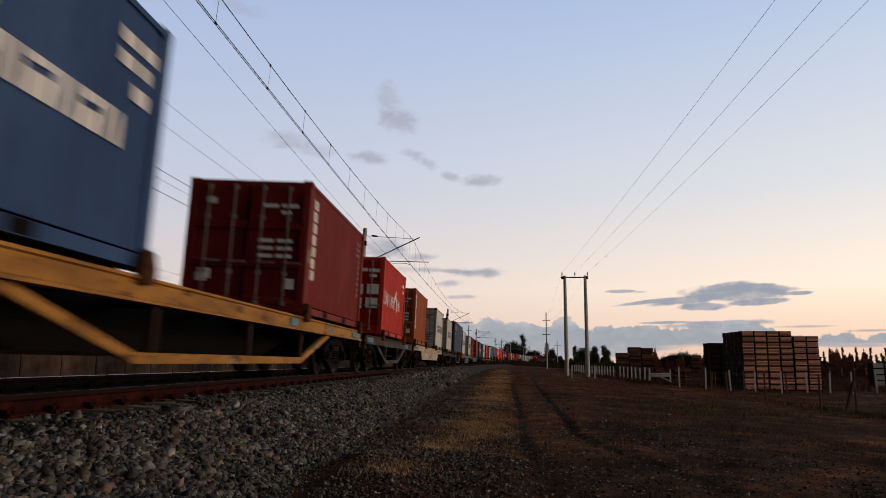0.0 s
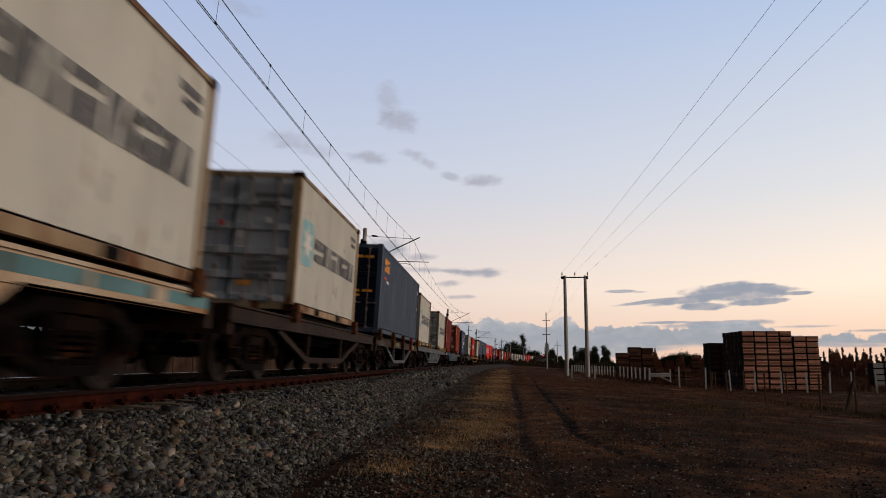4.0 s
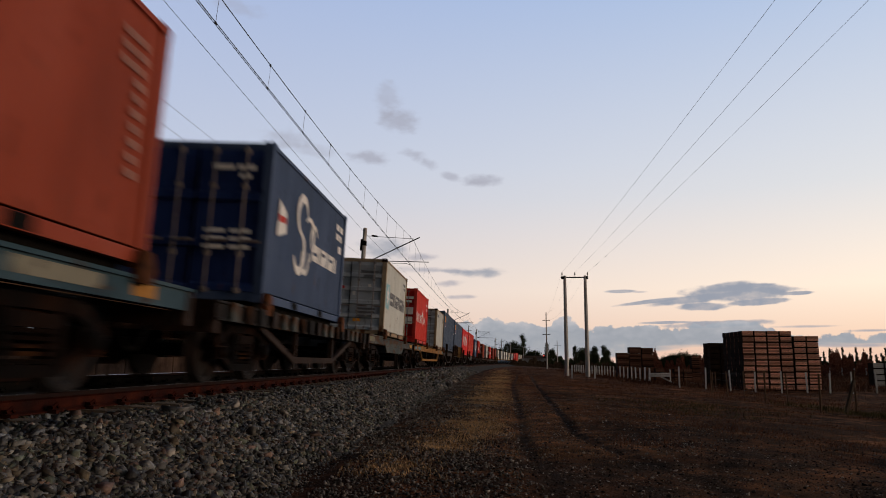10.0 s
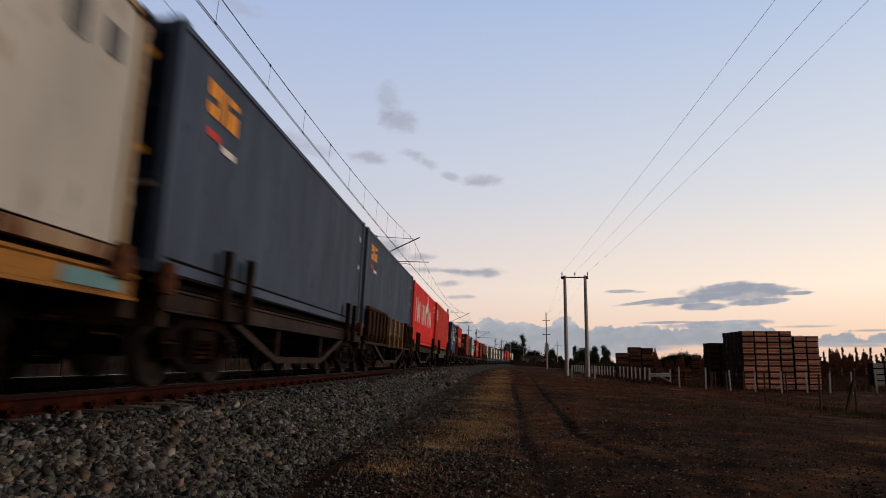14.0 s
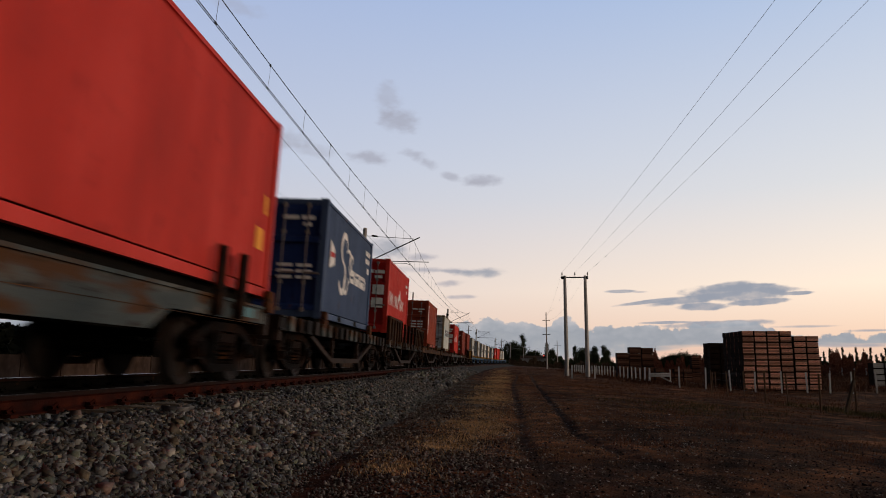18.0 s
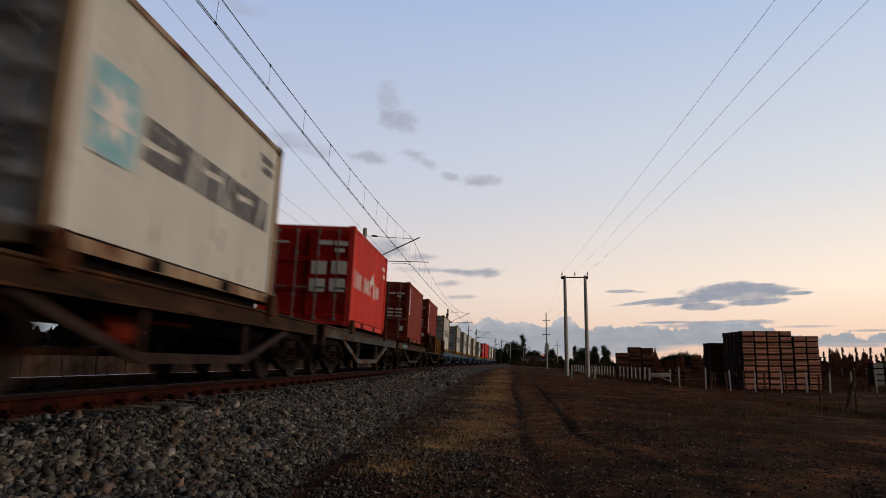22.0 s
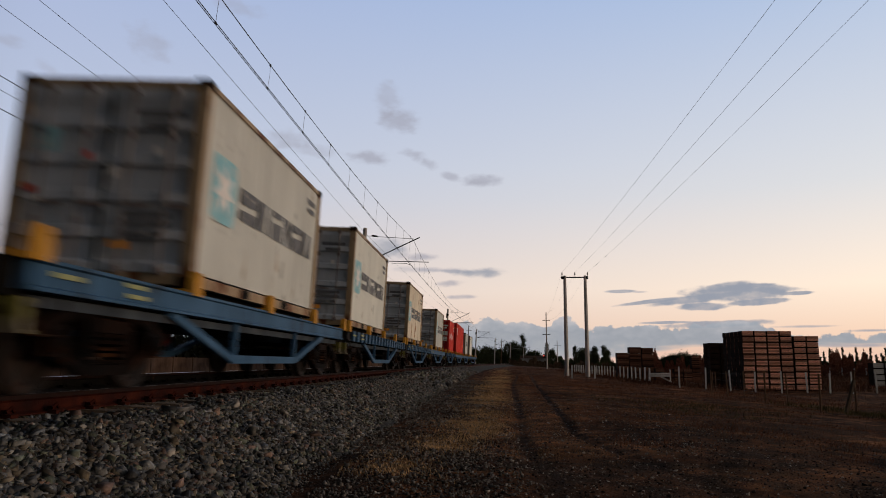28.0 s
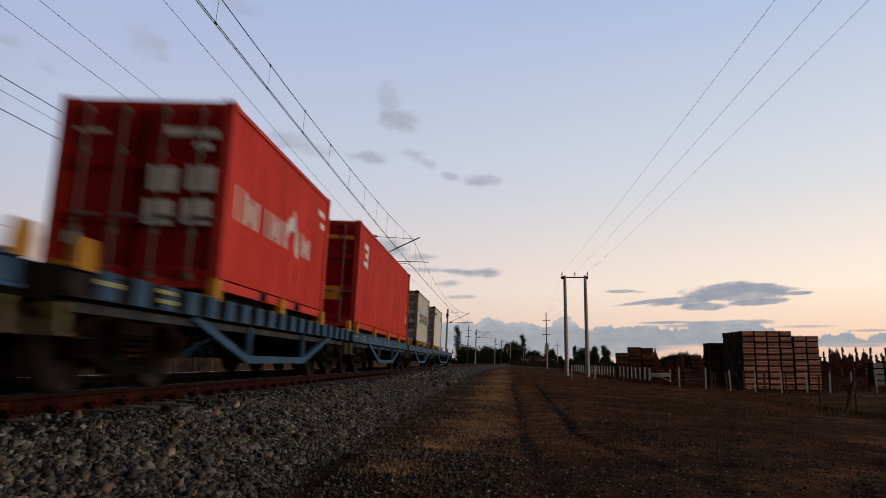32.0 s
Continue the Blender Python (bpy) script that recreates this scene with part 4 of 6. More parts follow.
        on_side("small_marking", "v", lambda: plates([(L / 2 - 0.80 + 0.27 * c, H - 0.42 - 0.15 * i, 0.17 - 0.03 * ((i + c) % 2), 0.085) for c in (0, 1) for i in range(3 + 7 * c)]), "mark_faded", "small faded marking bars set upright")
        on_side("sticker", "s", lambda: plates([(h + 0.10, 1.02, 0.24, 0.26)]), "mark_green", "green and white sticker")
        on_end("end_marking", "t", lambda: end_plates([(-0.85, H - 0.50, 0.20, 0.12), (0.30, H - 0.55, 0.30, 0.07), (0.66, H - 0.55, 0.34, 0.07), (0.66, H - 0.68, 0.2, 0.07), (0.25, 1.35, 0.3, 0.07), (0.62, 1.35, 0.3, 0.07), (0.25, 1.2, 0.3, 0.07), (0.62, 1.2, 0.3, 0.07), (0.25, 1.05, 0.3, 0.07), (0.62, 1.05, 0.3, 0.07), (-0.9, 0.6, 0.25, 0.2), (0.85, 0.45, 0.16, 0.2)]), "mark_white", "white marking bars on the door")
    elif style == "swirl":
        on_side("pennant", "p", lambda: Build().slab(0, 0.004, [(h + 0.62, 1.16), (h + 1.16, 1.30), (h + 1.10, 1.66), (h + 0.66, 1.80)]), "mark_white", "white pennant emblem")
        on_side("pennant_bar", "q", lambda: Build().slab(0.004, 0.007, [(h + 0.68, 1.42), (h + 1.10, 1.46), (h + 1.08, 1.56), (h + 0.66, 1.54)]), "red", "red bar across the pennant")
        on_side("emblem", "a", lambda: Build_arcs(h + 2.1, 1.42, ((0.10, 0.40, 0.34, 10, 265, 0.13), (0.0, -0.30, 0.36, 85, -160, 0.14), (0.62, 0.02, 0.42, -70, 130, 0.09), (0.45, -0.38, 0.26, 150, 400, 0.08), (1.05, 0.10, 0.26, 20, 250, 0.08))), "mark_white", "white curled strokes of lettering")
        on_side("lettering", "b", lambda: Build_letters(h + 3.15, 1.10, [0.34, 0.30, 0.34, 0.34, 0.30, 0.34], 0.34, 0.04), "mark_white", "white lettering blocks")
        on_side("small_marking", "d", lambda: plates([(L / 2 - 0.9, H - 0.48, 0.3, 0.14), (L / 2 - 0.52, H - 0.48, 0.3, 0.14), (L / 2 - 0.9, H - 0.7, 0.3, 0.14), (L / 2 - 0.5, H - 0.7, 0.2, 0.14), (L / 2 - 0.6, H - 0.98, 0.3, 0.16)]), "mark_white", "small white marking bars")
        on_end("end_marking", "t", lambda: end_plates([(0.25, H - 0.48, 0.36, 0.09), (0.66, H - 0.48, 0.3, 0.09), (0.7, H - 0.62, 0.2, 0.08)] + [(0.2 + 0.42 * (i % 2), 0.82 + 0.13 * (i // 2), 0.34, 0.07) for i in range(6)]), "mark_white", "white marking bars on the door")
    elif style == "badge":
        on_side("emblem", "a", lambda: Build_letters(h + 0.95, H - 0.78, [0.30, 0.30, 0.34], 0.44, 0.05), "mark_orange", "orange block lettering near the top edge")
        on_side("red_bar", "r", lambda: plates([(h + 1.0, H - 1.05, 0.42, 0.10)]), "bright_red", "small red bar under the lettering")
        on_side("small_marking", "b", lambda: plates([(h + 1.5, H - 1.14, 0.5, 0.09), (L / 2 - 0.5, H - 0.6, 0.14, 0.14), (L / 2 - 0.5, H - 1.35, 0.14, 0.12)]), "mark_white", "small pale marking bars")
        on_end("end_marking", "t", lambda: end_plates([(0.25, H - 0.48, 0.36, 0.09), (0.66, H - 0.48, 0.3, 0.09), (0.2, 1.3, 0.34, 0.08), (0.62, 1.3, 0.34, 0.08), (0.2, 1.15, 0.34, 0.08)]), "mark_orange", "orange marking bars on the door")
    elif style == "monogram":
        on_side("emblem", "a", lambda: plates([(h + 0.95, H - 0.62, 0.55, 0.16), (h + 1.12, H - 0.86, 0.42, 0.14), (h + 0.95, H - 1.10, 0.55, 0.14), (h + 1.5, H - 1.16, 0.14, 0.70)]), "mark_white", "white angular emblem near the top edge")
        on_side("sticker", "s", lambda: plates([(L / 2 - 0.75, 0.72, 0.34, 0.34), (L / 2 - 0.45, 1.3, 0.14, 0.3)]), "mark_orange", "yellow sticker near the end")
        on_end("end_marking", "t", lambda: end_plates([(0.30, H - 0.52, 0.36, 0.10), (0.70, H - 0.53, 0.36, 0.10), (0.35, 0.72, 0.42, 0.36)]), "mark_orange", "yellow marking bars on the door")
    elif style == "faint":
        on_side("small_marking", "d", lambda: plates([(h + 0.7, H - 0.48, 1.3, 0.16), (L / 2 - 1.3, H - 0.75, 0.3, 0.4), (L / 2 - 0.7, H - 0.7, 0.3, 0.3)]), "mark_grey", "faded grey marking bars")
        on_end("end_marking", "t", lambda: end_plates([(0.35, H - 0.52, 0.5, 0.08), (0.45, H - 0.66, 0.4, 0.08)]), "mark_grey", "grey marking bars on the door")
    else:
        on_side("small_marking", "d", lambda: plates([(L / 2 - 0.9, H - 0.48, 0.5, 0.14), (L / 2 - 0.7, H - 0.75, 0.3, 0.2)]), "mark_white", "small white marking bars")


def Build_letters(y, z, widths, high, gap):
    """Plain slit blocks in a row, in place of bold lettering."""
    made = []
    for i, w in enumerate(widths):
        b = Build()
        made.append(b)
        t, k = min(0.07, w * 0.14), 0.38 + 0.24 * (i * 7 % 5) / 4
        if i % 2:
            b.slab(0, 0.002, [(y, z), (y + w * k - t, z), (y + w * k + t, z + high), (y, z + high)])
            b.slab(0, 0.002, [(y + w * k + t, z), (y + w, z), (y + w, z + high), (y + w * k + 3 * t, z + high)])
        else:
            b.slab(0, 0.002, [(y, z), (y + w, z), (y + w, z + high * k), (y, z + high * (k - 0.06))])
            b.slab(0, 0.002, [(y, z + high * (k + 0.14)), (y + w, z + high * (k + 0.20)), (y + w, z + high), (y, z + high)])
        y += w + gap
    return made


def Build_strokes(y, z, widths, high, gap):
    """Plain groups of bars in a row, in place of slender lettering: one, two or three uprights each."""
    made = []
    for i, w in enumerate(widths):
        b = Build()
        made.append(b)
        t, up = w * 0.19, high * (1.12 if i == 0 else 1.0)
        lean = 0.06 * w * (i % 3 - 1)
        b.slab(0, 0.002, [(y, z), (y + t, z), (y + t + lean, z + up), (y + lean, z + up)])
        if i % 3 == 1:
            b.slab(0, 0.002, [(y + w * 0.38, z + up * 0.2), (y + w * 0.62, z + up * 0.2), (y + w * 0.62, z + up * 0.8), (y + w * 0.38, z + up * 0.8)])
        if i % 4 != 2:
            b.slab(0, 0.002, [(y + w - t, z), (y + w, z), (y + w - lean, z + up), (y + w - t - lean, z + up)])
        y += w + gap
    return made


def Build_upright(y, z, count, wide, high, step):
    """A column of plain slit blocks, in place of lettering turned on its side."""
    made = []
    for i in range(count):
        b = Build()
        made.append(b)
        z0, k = z - step * i, 0.35 + 0.3 * (i % 2)
        b.slab(0, 0.002, [(y, z0), (y + wide * k - 0.03, z0), (y + wide * k, z0 + high), (y, z0 + high)])
        b.slab(0, 0.002, [(y + wide * k + 0.02, z0), (y + wide, z0 + 0.02), (y + wide, z0 + high), (y + wide * k + 0.05, z0 + high)])
    return made


def Build_arcs(y, z, arcs):
    """Curved strokes on a side wall, swelling in the middle."""
    made = []
    for cy, cz, r0, a0, a1, wide in arcs:
        b = Build()
        made.append(b)
        steps = [(radians(a0 + (a1 - a0) * i / 12), wide * (0.35 + math.sin(math.pi * (i + 0.3) / 12.6))) for i in range(13)]
        ring = [(q, r0 + k / 2) for q, k in steps] + [(q, r0 - k / 2) for q, k in reversed(steps)]
        if a1 < a0:
            ring.reverse()
        b.slab(0, 0.002, [(y + cy + math.cos(q) * r, z + cz + math.sin(q) * r) for q, r in ring])
    return made


# door paints; all but the blue carry the end's shade in their colour
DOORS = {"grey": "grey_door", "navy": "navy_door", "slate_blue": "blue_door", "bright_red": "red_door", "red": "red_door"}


def container(front, feet, mat, style, label, lift=0.0):
    L, H = (12.192, 2.896) if feet == 40 else (6.058, 2.591)
    thing = new("shipping_container")
    deck = 1.215 + lift
    tagged(thing, label, "shipping container", "containers on the train")
    paint_m = M[mat]
    part("frame", shared(("frame", L), lambda: frame_build(L, H)), M["grey_frame"] if mat.startswith("grey") else paint_m, thing)
    part("floor", shared(("floor", L), lambda: Build().box(-1.09, 1.09, -L / 2 + 0.1, L / 2 - 0.1, 0.05, 0.13).box(-1.04, 1.04, -L / 2 + 0.16, L / 2 - 0.16, -0.10, 0.05)), M["black"], thing)
    part("roof", shared(("roof", L), lambda: roof_build(L)), paint_m, thing, (0, 0, H))
    wall = shared(("corrugated_wall", L), lambda: corrugated(L, H))
    part("side_wall", wall, paint_m, thing, Matrix.Translation((1.185, 0, 0)))
    part("side_wall", wall, paint_m, thing, Matrix.Translation((-1.185, 0, 0)) @ Matrix.Rotation(math.pi, 4, "Z"))
    part("end_wall", shared(("end_wall", H), lambda: corrugated(2.40, H)), paint_m, thing, Matrix.Translation((0, L / 2 - 0.03, 0)) @ Matrix.Rotation(math.pi / 2, 4, "Z"))
    ribs = 5 if mat.startswith("grey") else 3
    leaf = shared(("door_leaf", H, ribs), lambda: door_leaf_build(H, ribs))
    for x, turned in ((-1.075, 1), (0.015, 0)):
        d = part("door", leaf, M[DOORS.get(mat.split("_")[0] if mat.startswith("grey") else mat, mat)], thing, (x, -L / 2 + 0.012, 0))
        bar = shared(("lock_bar", H), lambda: lock_bar_build(H))
        for bx in (0.27, 0.79):
            part("locking_bar", bar, M["bar_steel"], d, (bx, -0.035, 0))
    part("door_gasket", shared(("door_gasket", H), lambda: Build().box(-0.014, 0.014, -0.004, 0.02, 0.16, H - 0.14)), M["black"], thing, (0, -L / 2 + 0.004, 0))
    for x, nm in ((-1.08, "hinge_seal"), (1.08, "hinge_seal")):
        part(nm, shared(("hinge_seal", H), lambda: Build().box(-0.012, 0.012, -0.002, 0.02, 0.16, H - 0.14)), M["black"], thing, (x, -L / 2 + 0.008, 0))
    if feet == 20:
        for y in (-1.02, 1.02):
            part("fork_pocket", shared("fork_pocket", lambda: Build().box(0, 0.006, -0.18, 0.18, 0.03, 0.15)), M["black"], thing, (1.199, y, 0))
    if mat == "navy":
        # black strips paint the shadow lines above and below the bottom rail
        for z in (0.152, -0.008):
            part("rail_seam", shared(("rail_seam", L), lambda: Build().box(0, 0.016, -L / 2 + 0.16, L / 2 - 0.16, 0, 0.036)), M["black"], thing, (1.187, 0, z), "black strip for the shadow line along the bottom rail")
    part("data_plate", shared("data_plate", lambda: Build().box(0, 0.22, -0.006, 0, 0, 0.16)), M["mark_white"], thing, (-0.95, -L / 2 - 0.002, 0.55))
    cast = shared("corner_casting", casting_build)
    for x in (-1.13, 1.13):
        for y in (-L / 2 + 0.089, L / 2 - 0.089):
            for z in (0.054, H - 0.054):
                part("corner_casting", cast, paint_m if not mat.startswith("grey") else M["rust"], thing, (x * 1.0035, y * 1.0005, z))
    markings(thing, style, L, H)
    MOVING.append((thing, front + L / 2, deck))
    return thing


def axle_build():
    return Build().tube([(-1.08, 0, 0), (-0.95, 0, 0), (-0.94, 0, 0), (0.94, 0, 0), (0.95, 0, 0), (1.08, 0, 0)], [0.06, 0.06, 0.085, 0.085, 0.06, 0.06], 8)


def wheel_build():
    """A wheel turned about x: flange inside, tread, dished web and hub."""
    prof = [(-0.085, 0.10), (-0.085, WHEEL_R + 0.026), (-0.055, WHEEL_R + 0.026), (-0.045, WHEEL_R), (0.06, WHEEL_R - 0.005), (0.06, WHEEL_R - 0.07), (0.01, WHEEL_R - 0.10), (0.02, 0.17), (0.09, 0.13), (0.09, 0.05)]
    b, k = Build(), 28
    for a, r in prof:
        b.v += [(a, math.cos(6.28319 * i / k) * r, math.sin(6.28319 * i / k) * r) for i in range(k)]
    for j in range(len(prof) - 1):
        b.f += [(j * k + i, j * k + (i + 1) % k, (j + 1) * k + (i + 1) % k, (j + 1) * k + i) for i in range(k)]
    return b


def bogie_build():
    """Two cast side frames, each an arch over a tension bar with open windows, axle boxes with round caps, coil springs and the bolster."""
    b = Build()
    arch = [(-1.16, 0.06), (-0.98, 0.15), (-0.52, 0.31), (0.52, 0.31), (0.98, 0.15), (1.16, 0.06)]
    tie = [(-1.02, -0.06), (-0.80, -0.08), (-0.44, -0.25), (0.44, -0.25), (0.80, -0.08), (1.02, -0.06)]
    for sx in (-1, 1):
        x = 1.065 * sx
        for line, high in ((arch, 0.12), (tie, 0.10)):
            for (y0, z0), (y1, z1) in zip(line, line[1:]):
                b.bar((x, y0, z0), (x, y1, z1), 0.13, high)
        for y in (-0.37, 0.37):
            b.box(x - 0.065, x + 0.065, y - 0.05, y + 0.05, -0.24, 0.30)
        for y in (-0.9, 0.9):
            b.box(x - 0.075, x + 0.075, y - 0.16, y + 0.16, -0.13, 0.14)
            b.tube([(x + 0.05 * sx, y, 0), (x + 0.13 * sx, y, 0), (x + 0.15 * sx, y, 0)], [0.115, 0.105, 0.06], 12)
        for y in (-0.20, 0.0, 0.20):
            for k in range(5):
                b.tube([(x + 0.02 * sx, y, -0.19 + k * 0.062), (x + 0.02 * sx, y, -0.155 + k * 0.062)], 0.075, 8)
        b.box(x - 0.08, x + 0.085, -0.33, 0.33, 0.10, 0.22)
    b.box(-1.05, 1.05, -0.2, 0.2, 0.12, 0.30)
    for y in (-0.42, 0.42):
        b.box(-0.98, 0.98, y - 0.04, y + 0.04, -0.12, 0.0)
    return b


def sill_build(L, z0, z1, w=1.25, t=0.09):
    return Build().sweep([(-0.08, z0), (t + 0.02, z0), (t + 0.02, z0 + 0.03), (t - 0.01, z0 + 0.045), (t - 0.01, z1 - 0.045), (t + 0.02, z1 - 0.03), (t + 0.02, z1), (-0.08, z1)], -L / 2, L / 2)


def fish_build(L, z0, z1, low, half, ramp_len):
    """A deep fish-bellied side sill."""
    return Build().slab(0, 0.07, [(-L / 2, z0), (-half - ramp_len, z0), (-half, low), (half, low), (half + ramp_len, z0), (L / 2, z0), (L / 2, z1), (-L / 2, z1)]).box(-0.1, 0.10, -L / 2, L / 2, z1 - 0.035, z1 + 0.004)


def truss(thing, col, side, L, half, ramp_len, top, low, posts, wide=0.10):
    """Bottom chord, two slanting braces and the posts under a side sill."""
    part("truss_chord", shared(("truss_chord", half), lambda: Build().bar((0, -half, 0), (0, half, 0), wide * 0.8, wide * 1.15)), col, thing, side @ Matrix.Translation((0, 0, low)))
    for sgn in (-1, 1):
        part("truss_brace", shared(("truss_brace", half, ramp_len, top, sgn), lambda: Build().bar((0, sgn * (half + ramp_len), top), (0, sgn * half, low), wide * 0.8, wide)), col, thing, side)
    for y in posts:
        part("truss_post", shared(("truss_post", low, top), lambda: Build().bar((0, 0, low), (0, 0, top), wide * 0.7, wide, (0, 1, 0))), M["wagon_rust"] if half > 3 else col, thing, side @ Matrix.Translation((-0.004, y, 0)))


def wagon(start, end, kind, mat, label, extras=()):
    L = end - start - 0.70
    long = L > 16
    thing = new("flat_wagon")
    tagged(thing, label, "flat wagon", "wagons of the train")
    col = M[mat]
    top = 1.17 if long or kind == "fish" else 1.12
    deep = 0.28
    R = Matrix.Rotation(math.pi, 4, "Z")
    half, rampl = (5.0, 1.2) if "long_truss" in extras else (3.3, 2.3) if long else (1.68, 2.1)
    bog = L / 2 - (2.8 if long else 1.5)
    for side in (Matrix.Translation((1.16, 0, 0)), R @ Matrix.Translation((1.16, 0, 0))):
        if kind == "fish":
            part("side_sill", shared(("fish", L), lambda: fish_build(L, top - 0.28, top - 0.02, 0.45 if long else 0.64, 5.0 if long else 2.1, 0.7 if long else 0.5)), col, thing, side)
        else:
            part("side_sill", shared(("sill", L, deep), lambda: sill_build(L, top - deep, top - 0.02)), M["wagon_dark"] if "pockets" in extras else col, thing, side)
            posts = [-half * 0.55, -half * 0.1, half * 0.35, half * 0.8] if "long_truss" in extras else [-half * 0.88, half * 0.07, half * 0.99] if long else [-half * 0.95, half * 0.95]
            truss(thing, M["wagon_rust"] if mat == "rust_streak" else M["wagon_grey"] if "tall_locks" in extras else col, Matrix.Translation((0, 0.35 if mat == "wagon_blue" else 0, 0)) @ side @ Matrix.Translation((0.02, 0, 0)), L, half, rampl, top - deep, 0.45 if "long_truss" in extras else 0.33, posts)
    # centre sill, cross bearers and end beams
    b = Build().box(-0.28, 0.28, -L / 2, L / 2, 0.66, top - 0.06)
    if long:
        b.slab(-0.26, 0.26, [(-L * 0.27, 0.66), (-L * 0.20, 0.36), (L * 0.20, 0.36), (L * 0.27, 0.66)])
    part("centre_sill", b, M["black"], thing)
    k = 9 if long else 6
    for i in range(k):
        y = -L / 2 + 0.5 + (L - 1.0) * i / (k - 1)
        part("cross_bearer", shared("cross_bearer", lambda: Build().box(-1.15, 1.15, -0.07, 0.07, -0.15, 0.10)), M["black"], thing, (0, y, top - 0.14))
    for sgn in (-1, 1):
        if mat == "wagon_blue":
            part("end_beam", shared("end_beam_upper", lambda: Build().box(-1.13, 1.13, -0.20, 0.20, -0.30, 0.0)), M["black"], thing, (0, sgn * (L / 2 + 0.08), top - 0.03))
            part("end_panel", shared("end_panel", lambda: Build().box(-1.22, 1.22, -0.05, 0.05, -0.26, 0.0).box(-1.25, 1.25, -0.06, 0.06, -0.28, -0.25)), M["blotched"], thing, (0, sgn * (L / 2 - 0.03), top - 0.335), "cream end panel blotched green and red")
        else:
            part("end_beam", shared("end_beam", lambda: Build().box(-1.24, 1.24, -0.08, 0.08, -0.42, 0.0)), M["wagon_rust"], thing, (0, sgn * (L / 2 - 0.05), top - 0.03))
        c = Build().box(-0.09, 0.09, 0, 0.36, -0.09, 0.09).box(-0.16, 0.14, 0.26, 0.46, -0.14, 0.14)
        part("coupler", c, M["rust"], thing, Matrix.Translation((0, sgn * (L / 2), 0.80)) @ Matrix.Rotation(0 if sgn > 0 else math.pi, 4, "Z"))
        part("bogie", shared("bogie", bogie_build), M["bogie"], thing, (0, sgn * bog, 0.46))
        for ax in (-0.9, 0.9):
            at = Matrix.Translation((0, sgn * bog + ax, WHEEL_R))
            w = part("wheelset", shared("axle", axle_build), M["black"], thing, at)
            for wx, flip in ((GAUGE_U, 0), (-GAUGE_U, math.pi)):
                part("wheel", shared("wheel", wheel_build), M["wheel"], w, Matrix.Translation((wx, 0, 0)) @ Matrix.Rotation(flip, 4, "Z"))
            ROLLING.append((w, (start + end) / 2 + sgn * bog + ax, at))
    part("brake_cylinder", shared("brake_cylinder", lambda: Build().disc((-0.5, -1.0, 0.62), (0, 0.9, 0), 0.17, 0.17, 12).box(-0.6, -0.4, -1.1, 1.4, 0.74, 0.80)), M["red_lead"] if mat in ("rust_streak", "wagon_blue") else M["black"], thing, (0.85, 0, 0) if mat == "rust_streak" else (0.1, 0, 0))
    part("brake_wheel", shared("brake_wheel", lambda: Build().tube([(math.cos(a * 0.5236) * 0.2, 0, math.sin(a * 0.5236) * 0.2) for a in range(13)], 0.016, 5).bar((-0.2, 0, 0), (0.2, 0, 0), 0.02).bar((0, 0, -0.2), (0, 0, 0.2), 0.02, 0.02, (1, 0, 0))), M["rust"], thing, (0.75, -L / 2 + 0.02, top - 0.25))
    for sgn in (-1, 1):
        part("step_iron", shared("step_iron", lambda: Build().tube([(0, -0.18, 0.3), (0, -0.18, 0), (0, 0.18, 0), (0, 0.18, 0.3)], 0.015, 5)), M["rust"], thing, (1.22, sgn * (L / 2 - 0.35), top - 0.62))
        part("air_hose", shared("air_hose", lambda: Build().tube([(0, 0, 0), (0, 0.12, -0.1), (0, 0.26, -0.28), (0, 0.40, -0.32)], 0.03, 6)), M["black"], thing, Matrix.Translation((0.35, sgn * L / 2, 0.72)) @ Matrix.Rotation(0 if sgn > 0 else math.pi, 4, "Z"))
    if "deck" in extras:
        part("deck", Build().box(-1.16, 1.16, -L / 2, L / 2, top - 0.05, top), M["black"], thing)
    if "pockets" in extras:
        pk = shared("stake_pocket", lambda: Build().box(0, 0.06, -0.13, 0.13, -0.26, 0.0))
        k = int(L / 0.62)
        tints = [col] if mat == "wagon_blue" else [M["mottled"], M["wagon_rust"], M["rust"], M["mottled"], M["wagon_dark"]]
        for i in range(k):
            part("stake_pocket", pk, tints[i * 7 % len(tints)], thing, (1.27, -L / 2 + 0.5 + (L - 1.0) * i / (k - 1), top - 0.02))
    if "stakes" in extras:
        st = shared("side_stake", lambda: Build().box(0, 0.10, -0.07, 0.07, -0.28, 0.62))
        for y in (-L / 2 + 1.6, -L / 2 + 2.5, L / 2 - 2.4, L / 2 - 1.6):
            part("side_stake", st, M["rust"], thing, (1.275, y, top))
    if "tall_locks" in extras:
        tall = shared("tall_lock", lambda: Build().box(0, 0.10, -0.13, 0.13, -0.29, -0.01).slab(-0.02, 0.10, [(-0.09, -0.01), (0.09, -0.01), (0.12, 0.12), (0.06, 0.24), (-0.07, 0.25), (-0.12, 0.10)]))
        for y, tint in ((-2.9, "lock_rust"), (0.05, "lock_rust"), (2.95, "lock_red")):
            part("tall_lock", tall, M[tint], thing, (1.272, y, top), "red container lock" if tint == "lock_red" else "")
